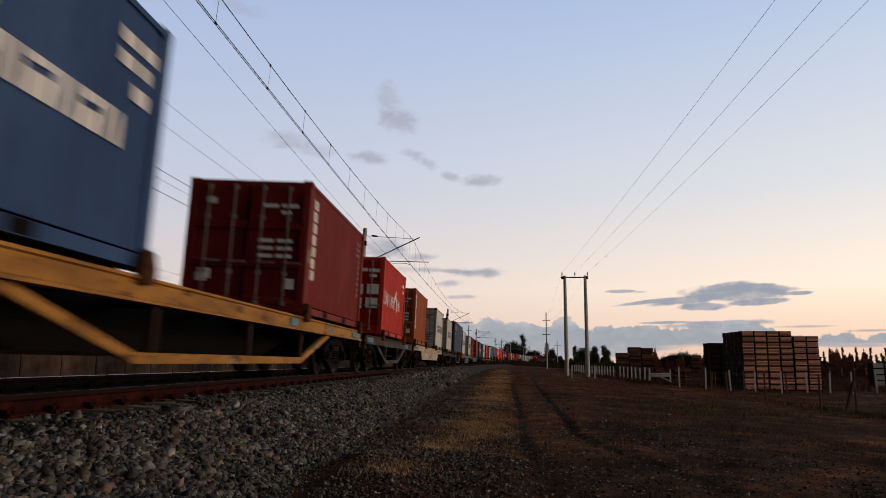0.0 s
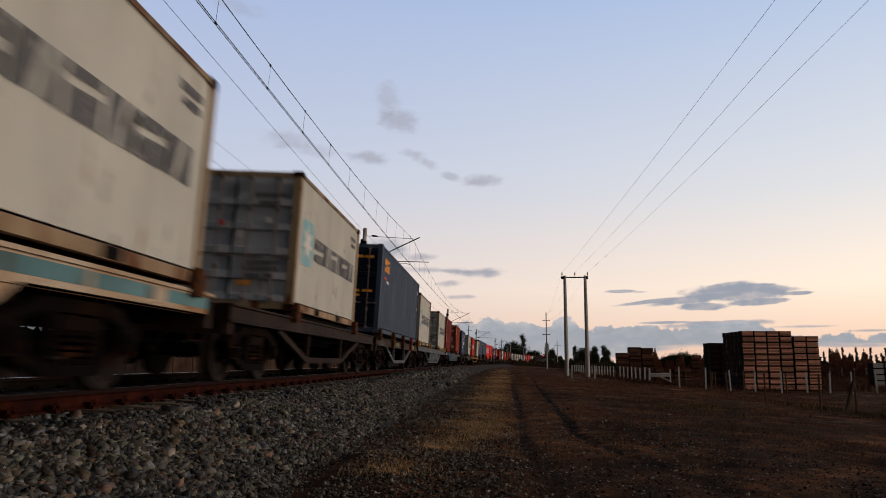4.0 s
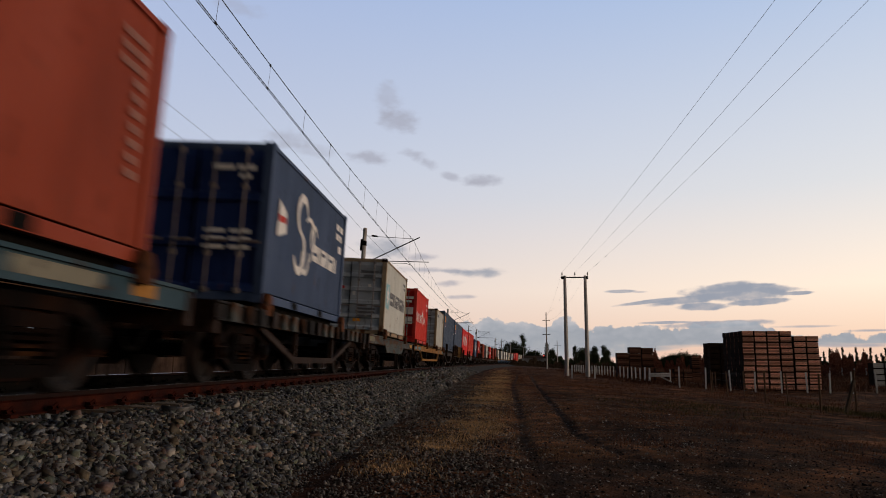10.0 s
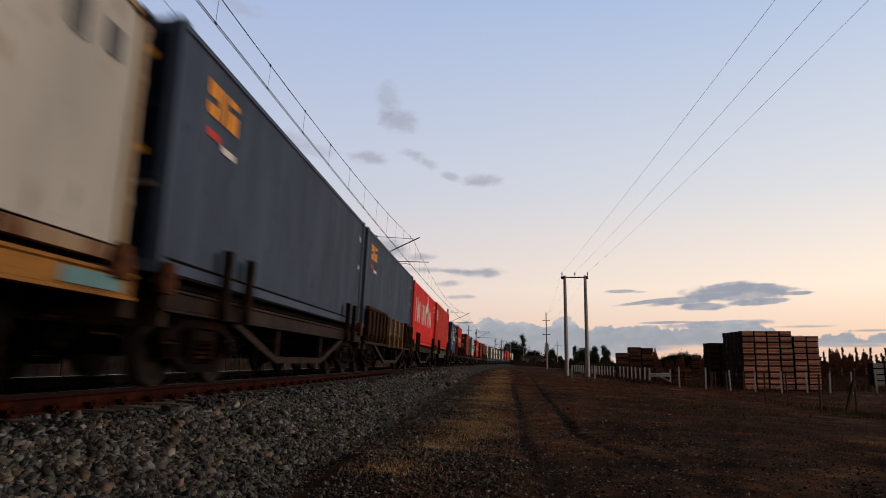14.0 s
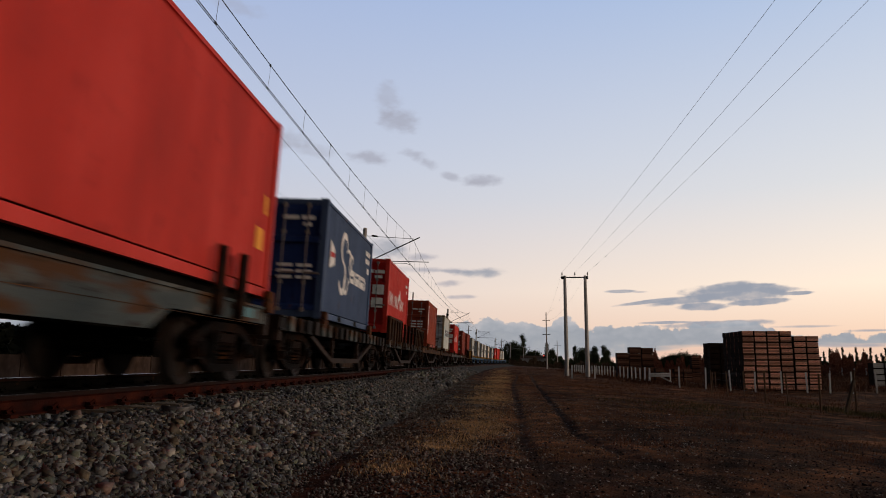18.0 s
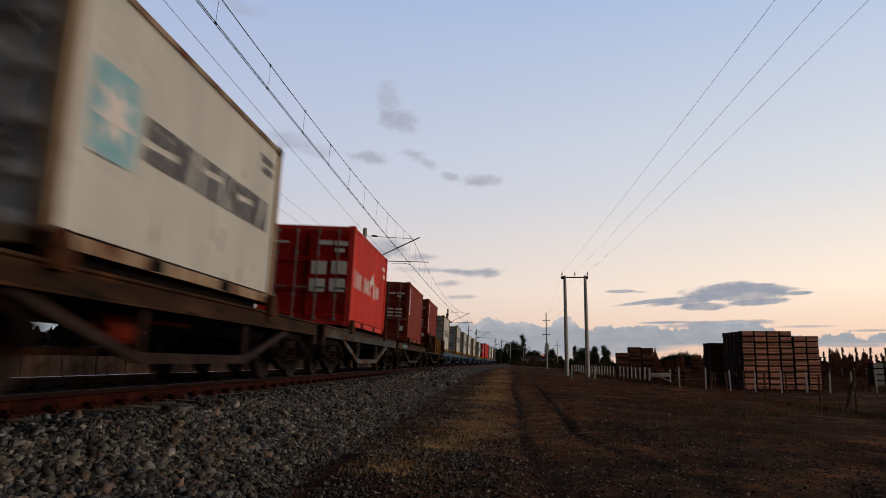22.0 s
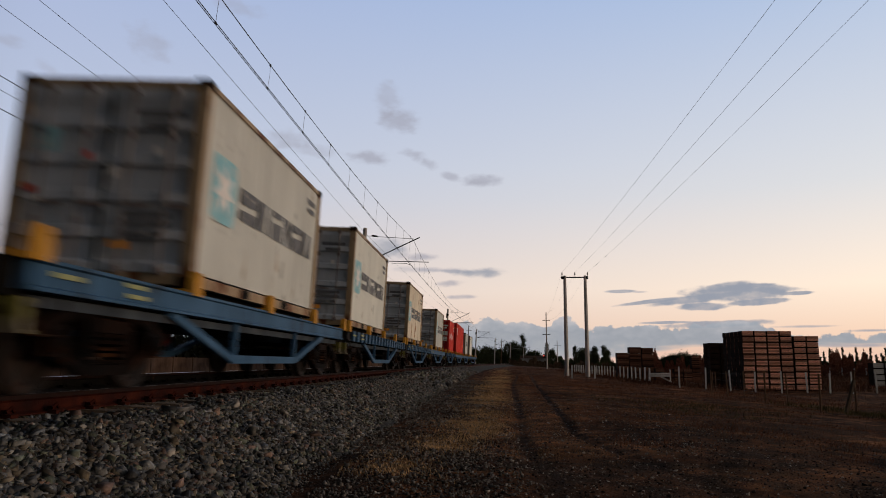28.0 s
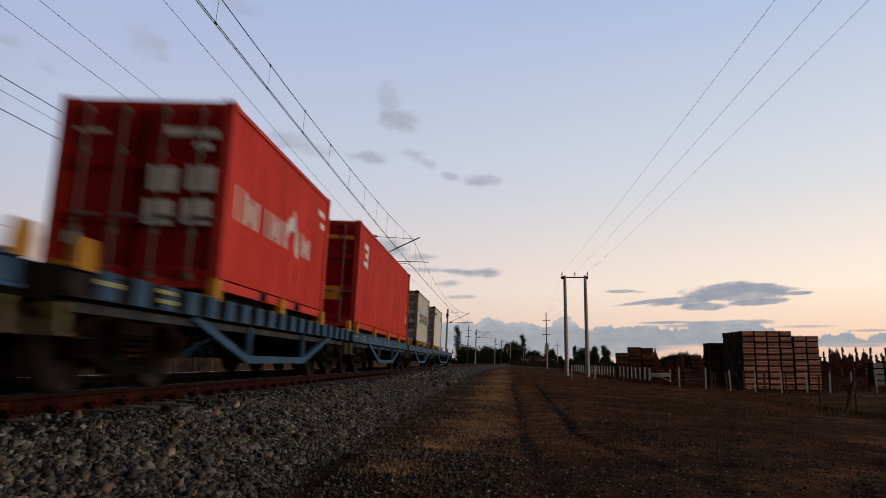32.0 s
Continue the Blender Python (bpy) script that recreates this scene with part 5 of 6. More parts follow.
    if mat == "wagon_blue":
        for sgn in (1, -1):
            part("lower_flange", shared(("lower_flange", L), lambda: Build().box(-0.03, 0.03, -L / 2 + 0.2, L / 2 - 0.2, -0.06, 0.03)), M["panel_grey"], thing, (sgn * 1.12, 0, top - deep - 0.06))
        dab = shared("yellow_stroke", lambda: Build().box(0, 0.003, 0, 0.42, -0.022, 0.022))
        for y, z in ((0.28, -0.13), (1.45, -0.09), (1.50, -0.19)):
            part("yellow_stroke", dab, M["graffiti_yellow"], thing, (1.252 if "pockets" not in extras else 1.334, -L / 2 + y, top + z), "faded yellow stencilled stroke")
    if "brackets" in extras:
        lk = shared("twistlock_bracket", lambda: Build().box(-0.05, 0.05, -0.11, 0.11, -0.05, 0.10).slab(-0.05, 0.05, [(-0.11, 0.10), (0.11, 0.10), (0.07, 0.23), (-0.07, 0.23)]).box(-0.2, -0.05, -0.12, 0.12, -0.04, 0.02))
        for y in (-6.02, -2.98, 0.0, 2.98, 6.02) if L < 16 else (-L / 2 + 0.4, -3.0, 3.0, L / 2 - 0.4):
            for sgn in (1, -1):
                if abs(y) < L / 2:
                    part("twistlock_bracket", lk, M["amber"], thing, Matrix.Translation((sgn * 1.26, y, top)) @ Matrix.Rotation(0 if sgn > 0 else math.pi, 4, "Z"))
    if "walls" in extras:
        # low gondola sides: closed at both ends, open stakes with a top rail between
        hgt = 0.80
        for sgn in (1, -1):
            for y0, y1 in ((-L / 2, -L * (0.185 if "amber" in extras else 0.21)), (L * (0.29 if "amber" in extras else 0.21), L / 2)):
                turned = Matrix.Translation((sgn * 1.28, 0, top)) @ (Matrix() if sgn > 0 else R @ Matrix.Diagonal((1, -1, 1, 1)))
                plate = part("side_wall", Build().box(-0.02, 0.02, y0, y1, 0, hgt), M["wall_rust"], thing, turned)
                rib = shared("wall_rib", lambda: Build().box(-0.04, 0.07, -0.05, 0.05, -0.2, hgt - 0.08))
                for i in range(6):
                    part("wall_rib", rib, M["wall_rust"], plate, (0, y0 + (y1 - y0) * i / 5, 0))
                part("wall_rail", Build().box(-0.04, 0.06, y0 - 0.05, y1 + 0.05, hgt - 0.08, hgt), M["wall_rust"], plate)
            for i in range(4):
                part("side_stake", shared("tall_stake", lambda: Build().box(-0.03, 0.06, -0.08, 0.08, -0.28, 0.74)), M["dull_amber"] if "amber" in extras else M["rust"], thing, (sgn * 1.28, -L * 0.17 + L * 0.42 * (i + 0.5) / 4, top))
            for z in (0.70,) if "amber" in extras else (0.52,):
                part("top_rail", Build().bar((0, -L * 0.2, z), (0, L * 0.28, z), 0.028), M["rust"], thing, (sgn * 1.28, 0, top))
        if "emblem" in extras:
            part("painted_emblem", Build().box(0, 0.004, -5.0, -4.3, 0.26, 0.62), M["wagon_blue"], thing, (1.302, 0, top), "faded blue square painted on the wall")
            part("painted_stroke", Build().slab(0, 0.003, [(-5.05, 0.50), (-4.3, 0.38), (-4.3, 0.46), (-5.05, 0.58)]), M["yellow"], thing, (1.3065, 0, top), "yellow stroke on the painted square")
        part("deck", Build().box(-1.26, 1.26, -L / 2, L / 2, top - 0.05, top), M["black"], thing)
    if "panel" in extras:
        part("side_panel", Build().box(0, 0.03, -2.9, 3.3, 0.36, top - deep - 0.01), M["panel_grey"], thing, (1.20, 0, 0), "dark grey panel sprayed with graffiti")
    if kind == "fish":
        for z in (top - 0.31,):
            part("seam", Build().box(0, 0.005, -L * 0.47, L * 0.47, z, z + 0.008), M["rust_streak"], thing, (1.229, 0, 0))
    for e in extras:
        if isinstance(e, tuple):
            y, w, tint = e
            part("paint_patch", Build().box(0, 0.004, y, y + w, top - 0.22, top - 0.08), M[tint], thing, (1.262 if kind != "fish" else 1.232, 0, 0), "patch of leftover paint on the sill")
    if "graffiti" in extras:
        rng = random.Random(int(start))
        lo, hi = (0.44, 0.80) if "panel" in extras else (0.66, 0.98)
        for i in range(44):
            y = -L * 0.19 + L * 0.40 * i / 43 + rng.uniform(-0.08, 0.08)
            z, r = rng.uniform(lo, hi), rng.uniform(0.07, 0.15)
            r = min(r, z - lo + 0.05, hi - z + 0.06)
            a0 = rng.uniform(0, 360)
            g = Build_arcs(y, z, ((0, 0, max(r, 0.05), a0, a0 + rng.uniform(120, 300), rng.uniform(0.018, 0.04)),))[0]
            part("graffiti_stroke", g, M["graffiti_yellow" if i > 22 and "panel" not in extras else "graffiti"], thing, (1.2315, 0, 0), "pale sprayed stroke")
    MOVING.append((thing, (start + end) / 2, 0.0))
    if "brackets" not in extras and "walls" not in extras:
        OPEN_DECKS.append((start, end, thing, top))
    return thing


OPEN_DECKS = []    # wagons whose container locks stand at the containers' corners


RUSTY = "rust-brown flat wagon with a trussed side sill"
BLUE = "worn blue flat wagon with a trussed side sill"
WAGONS = [
    (0.5, 20.4, "truss", "yellow", "long orange-yellow flat wagon with a trussed side sill", ((8.2, 0.9, "teal"), (2.2, 0.5, "teal"))),
    (20.4, 33.5, "truss", "mottled", "grey rust-streaked flat wagon with a trussed side sill", ((-6.0, 1.1, "teal"), (3.6, 0.8, "teal"))),
    (33.7, 53.4, "fish", "white", "long dirty cream flat wagon with a deep-bellied side sill", ((-9.3, 1.0, "yellow"), (-8.2, 0.7, "teal"), (5.1, 1.5, "teal"), (6.7, 1.2, "teal"), (8.2, 1.2, "teal"))),
    (53.4, 66.5, "truss", "wagon_rust", RUSTY, ()),
    (66.5, 79.8, "truss", "mottled", "patchy teal-grey flat wagon with red container locks", ("tall_locks", (-1.75, 1.1, "mottled_pale"), (3.95, 0.35, "graffiti_yellow"), (4.45, 0.3, "graffiti_yellow"))),
    (79.9, 100.0, "truss", "wagon_grey", "long grey flat wagon with a graffiti-covered side panel", ("panel", "graffiti", "brackets")),
    (100.0, 120.6, "fish", "pale_blue", "long pale blue flat wagon with graffiti on its side", ("graffiti", (6.6, 1.3, "mottled_pale"), (8.5, 0.5, "yellow"), (-9.2, 0.8, "white"))),
    (120.7, 132.9, "truss", "wagon_rust", "rust-brown flat wagon with stake pockets", ("pockets",)),
    (132.9, 145.8, "fish", "mottled", "teal-grey rust-stained flat wagon with a deep-bellied side sill", ((-5.9, 0.9, "mottled_pale"), (5.0, 0.8, "amber"))),
    (145.9, 165.5, "truss", "old_yellow", "long orange-yellow flat wagon with a trussed side sill", ("long_truss", (-9.2, 0.7, "teal"), (-7.8, 1.2, "teal"), (8.2, 1.0, "teal"))),
    (165.5, 178.5, "truss", "wagon_rust", "rust-brown flat wagon with upright side stakes", ("stakes",)),
    (178.5, 190.9, "truss", "wagon_rust", "rusty low-sided wagon with yellow stakes", ("walls", "amber")),
    (190.9, 204.3, "truss", "rust_streak", "rust-brown flat wagon with upright side stakes", ("stakes", (4.9, 0.9, "teal"), (5.9, 0.3, "white"))),
    (204.3, 217.3, "fish", "mottled", "patchy teal and rust flat wagon with a deep-bellied side sill", ("stakes", (-5.9, 0.9, "teal"), (-4.0, 1.0, "mottled_pale"), (4.6, 1.0, "teal"))),
    (217.3, 230.2, "truss", "wagon_rust", "rust-brown flat wagon with stake pockets", ("pockets",)),
    (230.2, 243.4, "truss", "wagon_rust", "rusty low-sided wagon with open stakes in its middle", ("walls", "pockets")),
    (243.4, 256.5, "truss", "rust_streak", "orange-brown rusty flat wagon with a trussed side sill", ()),
    (256.5, 268.9, "truss", "rust_streak", RUSTY, ()),
    (268.9, 281.8, "truss", "mottled", "grey-brown rust-stained flat wagon with a trussed side sill", ()),
    (281.8, 294.4, "truss", "rust_streak", RUSTY, ((-4.7, 1.6, "teal"),)),
    (294.4, 307.3, "truss", "wagon_rust", "rusty low-sided wagon with yellow stakes and a painted square", ("walls", "amber", "emblem")),
    (307.3, 319.9, "truss", "wagon_blue", BLUE, ("brackets",)),
    (319.9, 332.9, "truss", "wagon_blue", BLUE, ("brackets",)),
    (332.9, 345.67, "truss", "wagon_blue", BLUE, ("brackets",)),
    (345.67, 358.44, "truss", "wagon_blue", "worn blue flat wagon with stake pockets", ("brackets", "pockets")),
    (358.44, 371.25, "truss", "wagon_blue", "worn blue flat wagon with stake pockets", ("brackets", "pockets")),
    (371.25, 384.0, "truss", "wagon_blue", BLUE, ("brackets",)),
    (384.0, 397.0, "truss", "wagon_blue", "worn blue flat wagon with stake pockets", ("brackets", "pockets")),
    (397.0, 410.3, "truss", "wagon_blue", BLUE, ("brackets",)),
    (410.3, 423.4, "truss", "wagon_blue", BLUE, ("brackets",)),
    (423.4, 443.7, "truss", "wagon_blue", "long blue flat wagon at the train's end, half empty", ("brackets",)),
]
for row in WAGONS:
    wagon(*row)

STAR = "light grey twenty-foot container with a blue emblem and grey lettering"
WORDS = "bright red twenty-foot container with white lettering"
UPRIGHT = "dark red twenty-foot container with upright white lettering"
CONTAINERS = [
    (1.10, 20, "blue", "swirl", "faded blue twenty-foot container with white strokes"),
    (13.55, 20, "dark_red", "upright", UPRIGHT),
    (23.72, 20, "red", "words", WORDS),
    (33.95, 20, "brown", "upright", "orange-brown twenty-foot container with upright white lettering"),
    (46.50, 20, "grey", "star", STAR),
    (56.85, 20, "grey", "star", STAR),
    (67.12, 40, "navy", "badge", "slate blue forty-foot container with an orange badge", 0.03),
    (80.22, 20, "grey", "star", STAR),
    (92.68, 20, "grey", "star", STAR, -0.05),
    (100.27, 20, "dark_red", "upright", UPRIGHT),
    (112.94, 20, "brick_red", "upright", "brick red twenty-foot container with upright white lettering", 0.04),
    (122.88, 20, "slate_blue", "swirl", "faded blue twenty-foot container with a white emblem"),
    (136.04, 20, "grey", "star", STAR),
    (146.36, 20, "bright_red", "words", WORDS, 0.05),
    (158.87, 20, "grey_dull", "faint", "light grey twenty-foot container with faded marking"),
    (165.68, 40, "navy", "badge", "slate blue forty-foot container with an orange badge", 0.04),
    (178.46, 40, "navy", "badge", "slate blue forty-foot container with an orange badge", 0.05),
    (191.50, 40, "signal_red", "words", "bright red forty-foot container with large white lettering"),
    (204.72, 40, "bright_red", "monogram", "red forty-foot container with a small white emblem", 0.08),
    (220.62, 20, "slate_blue", "swirl", "blue twenty-foot container with white strokes"),
    (230.42, 20, "red", "words", WORDS, 0.1),
    (246.36, 20, "brick_red", "upright", "brick red twenty-foot container with upright white lettering"),
    (259.25, 20, "grey", "star", STAR),
    (272.06, 20, "bright_red", "words", WORDS),
    (285.17, 20, "faded_red", "upright_short", "faded brick red twenty-foot container with upright lettering"),
    (294.82, 20, "faded_red", "upright", "faded brick red twenty-foot container with upright lettering", 0.1),
    (307.30, 20, "grey", "star_twin", "light grey twenty-foot container with a blue emblem on each door", -0.03),
    (323.88, 20, "grey", "star", STAR),
    (336.25, 20, "grey", "star", STAR, -0.04),
    (346.27, 20, "grey_pale", "star", STAR),
    (359.25, 20, "grey_rusty", "star", "light grey rust-stained container with a blue emblem and lettering"),
    (374.82, 20, "grey", "star", STAR, -0.035),
    (387.70, 20, "bright_red", "words", WORDS),
    (397.55, 40, "bright_red", "monogram", "bright red forty-foot container with a small white emblem"),
    (413.60, 20, "grey", "star", STAR),
    (423.75, 20, "grey_pale", "faint", "pale grey twenty-foot container with faded marking"),
]
for row in CONTAINERS:
    container(*row)
lock = Build().slab(0, 0.10, [(-0.13, -0.10), (0.13, -0.10), (0.16, 0.05), (0.07, 0.22), (-0.09, 0.24), (-0.16, 0.04)]).mesh("container_lock")
for front, feet, *rest in CONTAINERS:
    for s_lock in (front + 0.12, front + (12.192 if feet == 40 else 6.058) - 0.12):
        for start, end, deck_thing, top in OPEN_DECKS:
            if start < s_lock < end:
                for x in (1.235, -1.335):
                    part("container_lock", lock, M["lock_rust"], deck_thing, (x, s_lock - (start + end) / 2, top))


# ---- sleepers and rail clips ----
def sleepers():
    deck = new("sleeper_row")
    tagged(deck, "weathered wooden sleepers set in the ballast", "sleepers", kind="structure")
    tie = Build().box(-1.37, 1.37, -0.115, 0.115, -0.30, -0.168).mesh("sleeper")
    clip = Build().box(0.07, 0.15, -0.05, 0.05, -0.172, -0.135).box(0.05, 0.10, -0.035, 0.035, -0.15, -0.105).tube([(0.11, -0.05, -0.12), (0.12, 0.0, -0.085), (0.11, 0.05, -0.12)], 0.014, 5).mesh("rail_clip")
    for i in range(130):
        s = 2.0 + 0.61 * i
        ob = part("sleeper", tie, M["sleeper"], deck, on_track(s))
        if i < 75:
            # inner and far clips in black: the shade under the train, as colour
            for u, turn in ((0.873, 0), (0.873, math.pi), (-0.873, 0), (-0.873, math.pi)):
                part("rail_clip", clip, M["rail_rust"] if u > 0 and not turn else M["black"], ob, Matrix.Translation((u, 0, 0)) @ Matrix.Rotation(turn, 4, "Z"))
    rest = Build()
    for i in range(600):
        s = 2.0 + 0.61 * (130 + i)
        m = on_track(s)
        b = len(rest.v)
        rest.box(-1.37, 1.37, -0.115, 0.115, -0.30, -0.168)
        rest.v[b:] = [tuple(m @ Vector(v)) for v in rest.v[b:]]
    tagged(part("far_sleepers", rest, M["sleeper"], deck), kind="stuff")


sleepers()


# ---- overhead line ----
SPAN, FIRST = 67.0, 43.2


def messenger_w(s):
    k = ((s - FIRST) / SPAN) % 1.0
    return 6.62 + 1.12 * (2 * k - 1) ** 2


def wire_run(name, pts, r, label, category="wire", mat="wire"):
    b = Build().tube(pts, r, 5)
    return tagged(part(name, b, M[mat]), label, category, "overhead wires")


def span_points(u, w_of, s0, s1, step):
    k = int((s1 - s0) / step)
    return [on_track(s0 + (s1 - s0) * i / k, u, w_of(s0 + (s1 - s0) * i / k)).translation for i in range(k + 1)]


wire_run("contact_wire", span_points(-0.2, lambda s: 6.11, -90, 640, 4.0), 0.0085, "dark copper contact wire over the track")
wire_run("contact_wire", span_points(-0.25, lambda s: 6.13 - 0.02 * (s / 40 if 0 < s < 40 else 1), -90, 640, 4.0), 0.0075, "dark copper contact wire over the track")
wire_run("messenger_wire", span_points(-0.2, messenger_w, -90, 640, 2.0), 0.010, "dark messenger wire sagging between the masts")
wire_run("feeder_wire", span_points(-3.2, lambda s: 8.0 + 0.02 * max(0, 43.2 - s), -90, 640, 4.0), 0.007, "thin feeder wire carried on the mast tops")
s = 2.5
while s < 178:
    w0, w1 = 6.115, messenger_w(s)
    lean = 0.012 * math.sin(s * 2.7)
    b = Build().tube([(-0.22, 0, w0), (-0.21 + lean, 0, (w0 + w1) / 2), (-0.2, 0, w1)], 0.0045, 4)
    b.box(-0.235, -0.205, -0.03, 0.03, w0 - 0.02, w0 + 0.02).box(-0.215, -0.185, -0.03, 0.03, w1 - 0.02, w1 + 0.02)
    tagged(part("dropper", b, M["wire"], None, on_track(s)), "thin dropper wire with clamps between the overhead wires", "dropper wire", "droppers")
    s += 3.03


def catenary_mast():
    """A concrete mast with its hinged bracket, tie and steady arm."""
    thing = new("catenary_mast")
    b = Build().tube([(-3.2, 0, -0.9), (-3.2, 0, 4.0), (-3.2, 0, 8.3)], [0.17, 0.15, 0.12], 10)
    part("pole", b, M["concrete"], thing)
    part("cap_band", Build().box(-3.33, -3.07, -0.14, 0.14, 7.2, 7.5).box(-3.42, -3.3, -0.08, 0.08, 6.9, 7.6), M["black"], thing)
    part("bracket_tube", Build().tube([(-3.1, 0, 6.1), (0.22, 0, 7.85)], 0.035, 8), M["galv"], thing)
    part("tie_rod", Build().tube([(-3.1, 0, 7.82), (-0.15, 0, 7.74)], 0.016, 6), M["galv"], thing)
    part("register_tube", Build().tube([(-3.1, 0, 6.28), (0.85, 0, 6.34)], 0.025, 8), M["galv"], thing)
    part("steady_arm", Build().tube([(-1.4, 0, 6.3), (-1.4, 0, 6.14), (-1.1, 0, 6.2), (-0.5, 0, 6.2), (-0.2, 0, 6.1)], 0.015, 6), M["galv"], thing)
    for z, x in ((6.15, -2.8), (7.81, -2.75), (6.285, -2.8)):
        part("insulator", Build().tube([(x, 0, z), (x + 0.05, 0, z + 0.03), (x + 0.10, 0, z + 0.03), (x + 0.35, 0, z + 0.1 * (z < 6.2))], [0.05, 0.075, 0.06, 0.05], 8), M["rust"], thing)
    return tagged(thing, "concrete catenary mast with a steel bracket arm", "catenary mast", "catenary masts")


mast = catenary_mast()
mast.matrix_basis = on_track(FIRST)
for k in (-1, 1, 2, 3, 4, 5, 6):
    copy_thing(mast, on_track(FIRST + SPAN * k))


def far_side_line():
    """Wires of the pole line beyond the track, and its poles."""
    for w, r in ((10.5, 0.008), (9.52, 0.008), (7.65, 0.013), (7.27, 0.007), (6.76, 0.013), (3.62, 0.006)):
        pts = [on_track(-88 + 9 * i, -9.0, w).translation for i in range(62)]
        wire_run("line_wire", pts, r, "dark line wire strung beyond the track")
    thing = new("line_pole")
    part("pole", Build().tube([(0, 0, -1.6), (0, 0, 10.8)], [0.16, 0.10], 8), M["post_wood"], thing)
    for z in (9.4, 7.5):
        part("crossarm", Build().box(-0.9, 0.9, -0.06, 0.06, z, z + 0.12), M["post_wood"], thing)
    tagged(thing, "weathered wooden line pole beyond the track", "utility pole", "line poles")
    thing.matrix_basis = on_track(112, -9.0, 0)
    for s in (-88, 215, 330, 460):
        copy_thing(thing, on_track(s, -9.0, 0))


far_side_line()


# ---- the power line beside the track ----
def pin_insulators(thing, spots, mat):
    for x, y, z in spots:
        part("insulator", Build().tube([(x, y, z), (x, y, z + 0.18), (x, y, z + 0.22), (x, y, z + 0.52)], [0.03, 0.03, 0.085, 0.055], 8), mat, thing)


M["pale_concrete"] = surface("pale_cast_concrete", [(0.46, 0.43, 0.41), (0.60, 0.57, 0.54)], 0.9, 0, 2, 0.2, 50, [((0.25, 0.22, 0.2), 0.64, 4)], 0.05)


def h_frame(k=1.0):
    thing = new("h_frame_pole")
    g0 = -0.7
    for x, nm in ((-1.18 * k, "pole"), (1.18 * k, "pole")):
        part(nm, Build().tube([(x, 0, g0), (x, 0, 5), (x, 0, 11.1)], [0.26, 0.22, 0.17], 10), M["pale_concrete"], thing)
    part("crossarm", Build().box(-1.47 * k, 1.47 * k, -0.07, 0.07, 10.84, 10.97), M["rust"], thing)
    for x in (-1.36 * k, 1.40 * k):
        part("arm_clamp", Build().box(x - 0.22, x + 0.12, -0.16, 0.16, 10.72, 11.02), M["black"], thing)
    pin_insulators(thing, [(-1.48 * k, 0, 10.98), (0, 0, 10.98), (1.48 * k, 0, 10.98)], M["concrete"])
    return tagged(thing, "grey concrete twin pole carrying a crossarm and insulators", "power pole", "power poles")


hp = h_frame()
hp.matrix_basis = Matrix.Translation((10.73, 84, 0))
h_frame(0.8).matrix_basis = Matrix.Translation((8.65, -26, 0.3))


def single_pole(x, y, top, arms, wide=0.8, label="slim concrete power pole with small crossarms"):
    thing = new("power_pole")
    z0 = ground_at(x, y) - 0.3
    part("pole", Build().tube([(0, 0, z0), (0, 0, top)], [0.22, 0.12], 8), M["concrete"], thing)
    for z in arms:
        part("crossarm", Build().box(-wide, wide, -0.07, 0.07, z - 0.08, z + 0.08), M["rust"], thing)
    thing.location = (x, y, 0)
    return tagged(thing, label, "power pole", "power poles")


single_pole(16.5, 190, 14.2, (12.1, 8.4), 1.0)
single_pole(33.4, 330, 11.1, (9.0,), 1.6)
for i, (xa, xb) in enumerate(((-1.48, -1.18), (0, 0), (1.48, 1.18))):
    a, c = Vector((10.73 + xa, 84, 11.5)), Vector((8.65 + xb, -26, 11.8))
    pts = [a.lerp(c, k / 24) + Vector((0, 0, -0.65 * 4 * (k / 24) * (1 - k / 24))) for k in range(25)]
    wire_run("power_wire", pts, 0.0065, "thin power wire strung between the twin poles", "wire", "pale_wire")
    e = Vector((16.5 + xa * 0.6, 190, 12.2 if i != 1 else 14.2))
    pts = [a.lerp(e, k / 16) + Vector((0, 0, -1.2 * 4 * (k / 16) * (1 - k / 16))) for k in range(17)]
    wire_run("power_wire", pts, 0.0065, "thin power wire running to the far pole", "wire", "pale_wire")


def signal():
    thing = new("railway_signal")
    part("mast", Build().tube([(0, 0, -0.6), (0, 0, 5.2)], 0.09, 8), M["galv"], thing)
    part("head", Build().box(-0.3, 0.3, -0.12, 0.12, 4.2, 5.6), M["black"], thing)
    m = bpy.data.materials.new("red_signal_lamp")
    m.use_nodes = True
    bs = m.node_tree.nodes["Principled BSDF"]
    bs.inputs["Base Color"].default_value = (0.5, 0.02, 0.02, 1)
    bs.inputs["Emission Color"].default_value = (1.0, 0.08, 0.06, 1)
    bs.inputs["Emission Strength"].default_value = 4
    part("red_lamp", Build().disc((0, -0.12, 4.95), (0, -0.05, 0), 0.17, 0.17, 14), m, thing, None, "glowing red signal lamp")
    return tagged(thing, "railway signal mast showing a red light", "railway signal")


signal().matrix_basis = Matrix.Translation((21.43, 259.12, -1.39))


# ---- fences ----
def post(x, y, h, wide, mat, label, group, lean=0.0, round_top=False):
    b = Build().tube([(0, 0, -0.25), (0, 0, h)], [wide / 2, wide / 2 * 0.9], 6) if round_top else Build().box(-wide / 2, wide / 2, -wide / 2, wide / 2, -0.25, h)
    ob = part("fence_post", b, mat, None, Matrix.Translation((x, y, ground_at(x, y))) @ Matrix.Rotation(lean, 4, "Y"))
    return tagged(ob, label, "fence post", group)


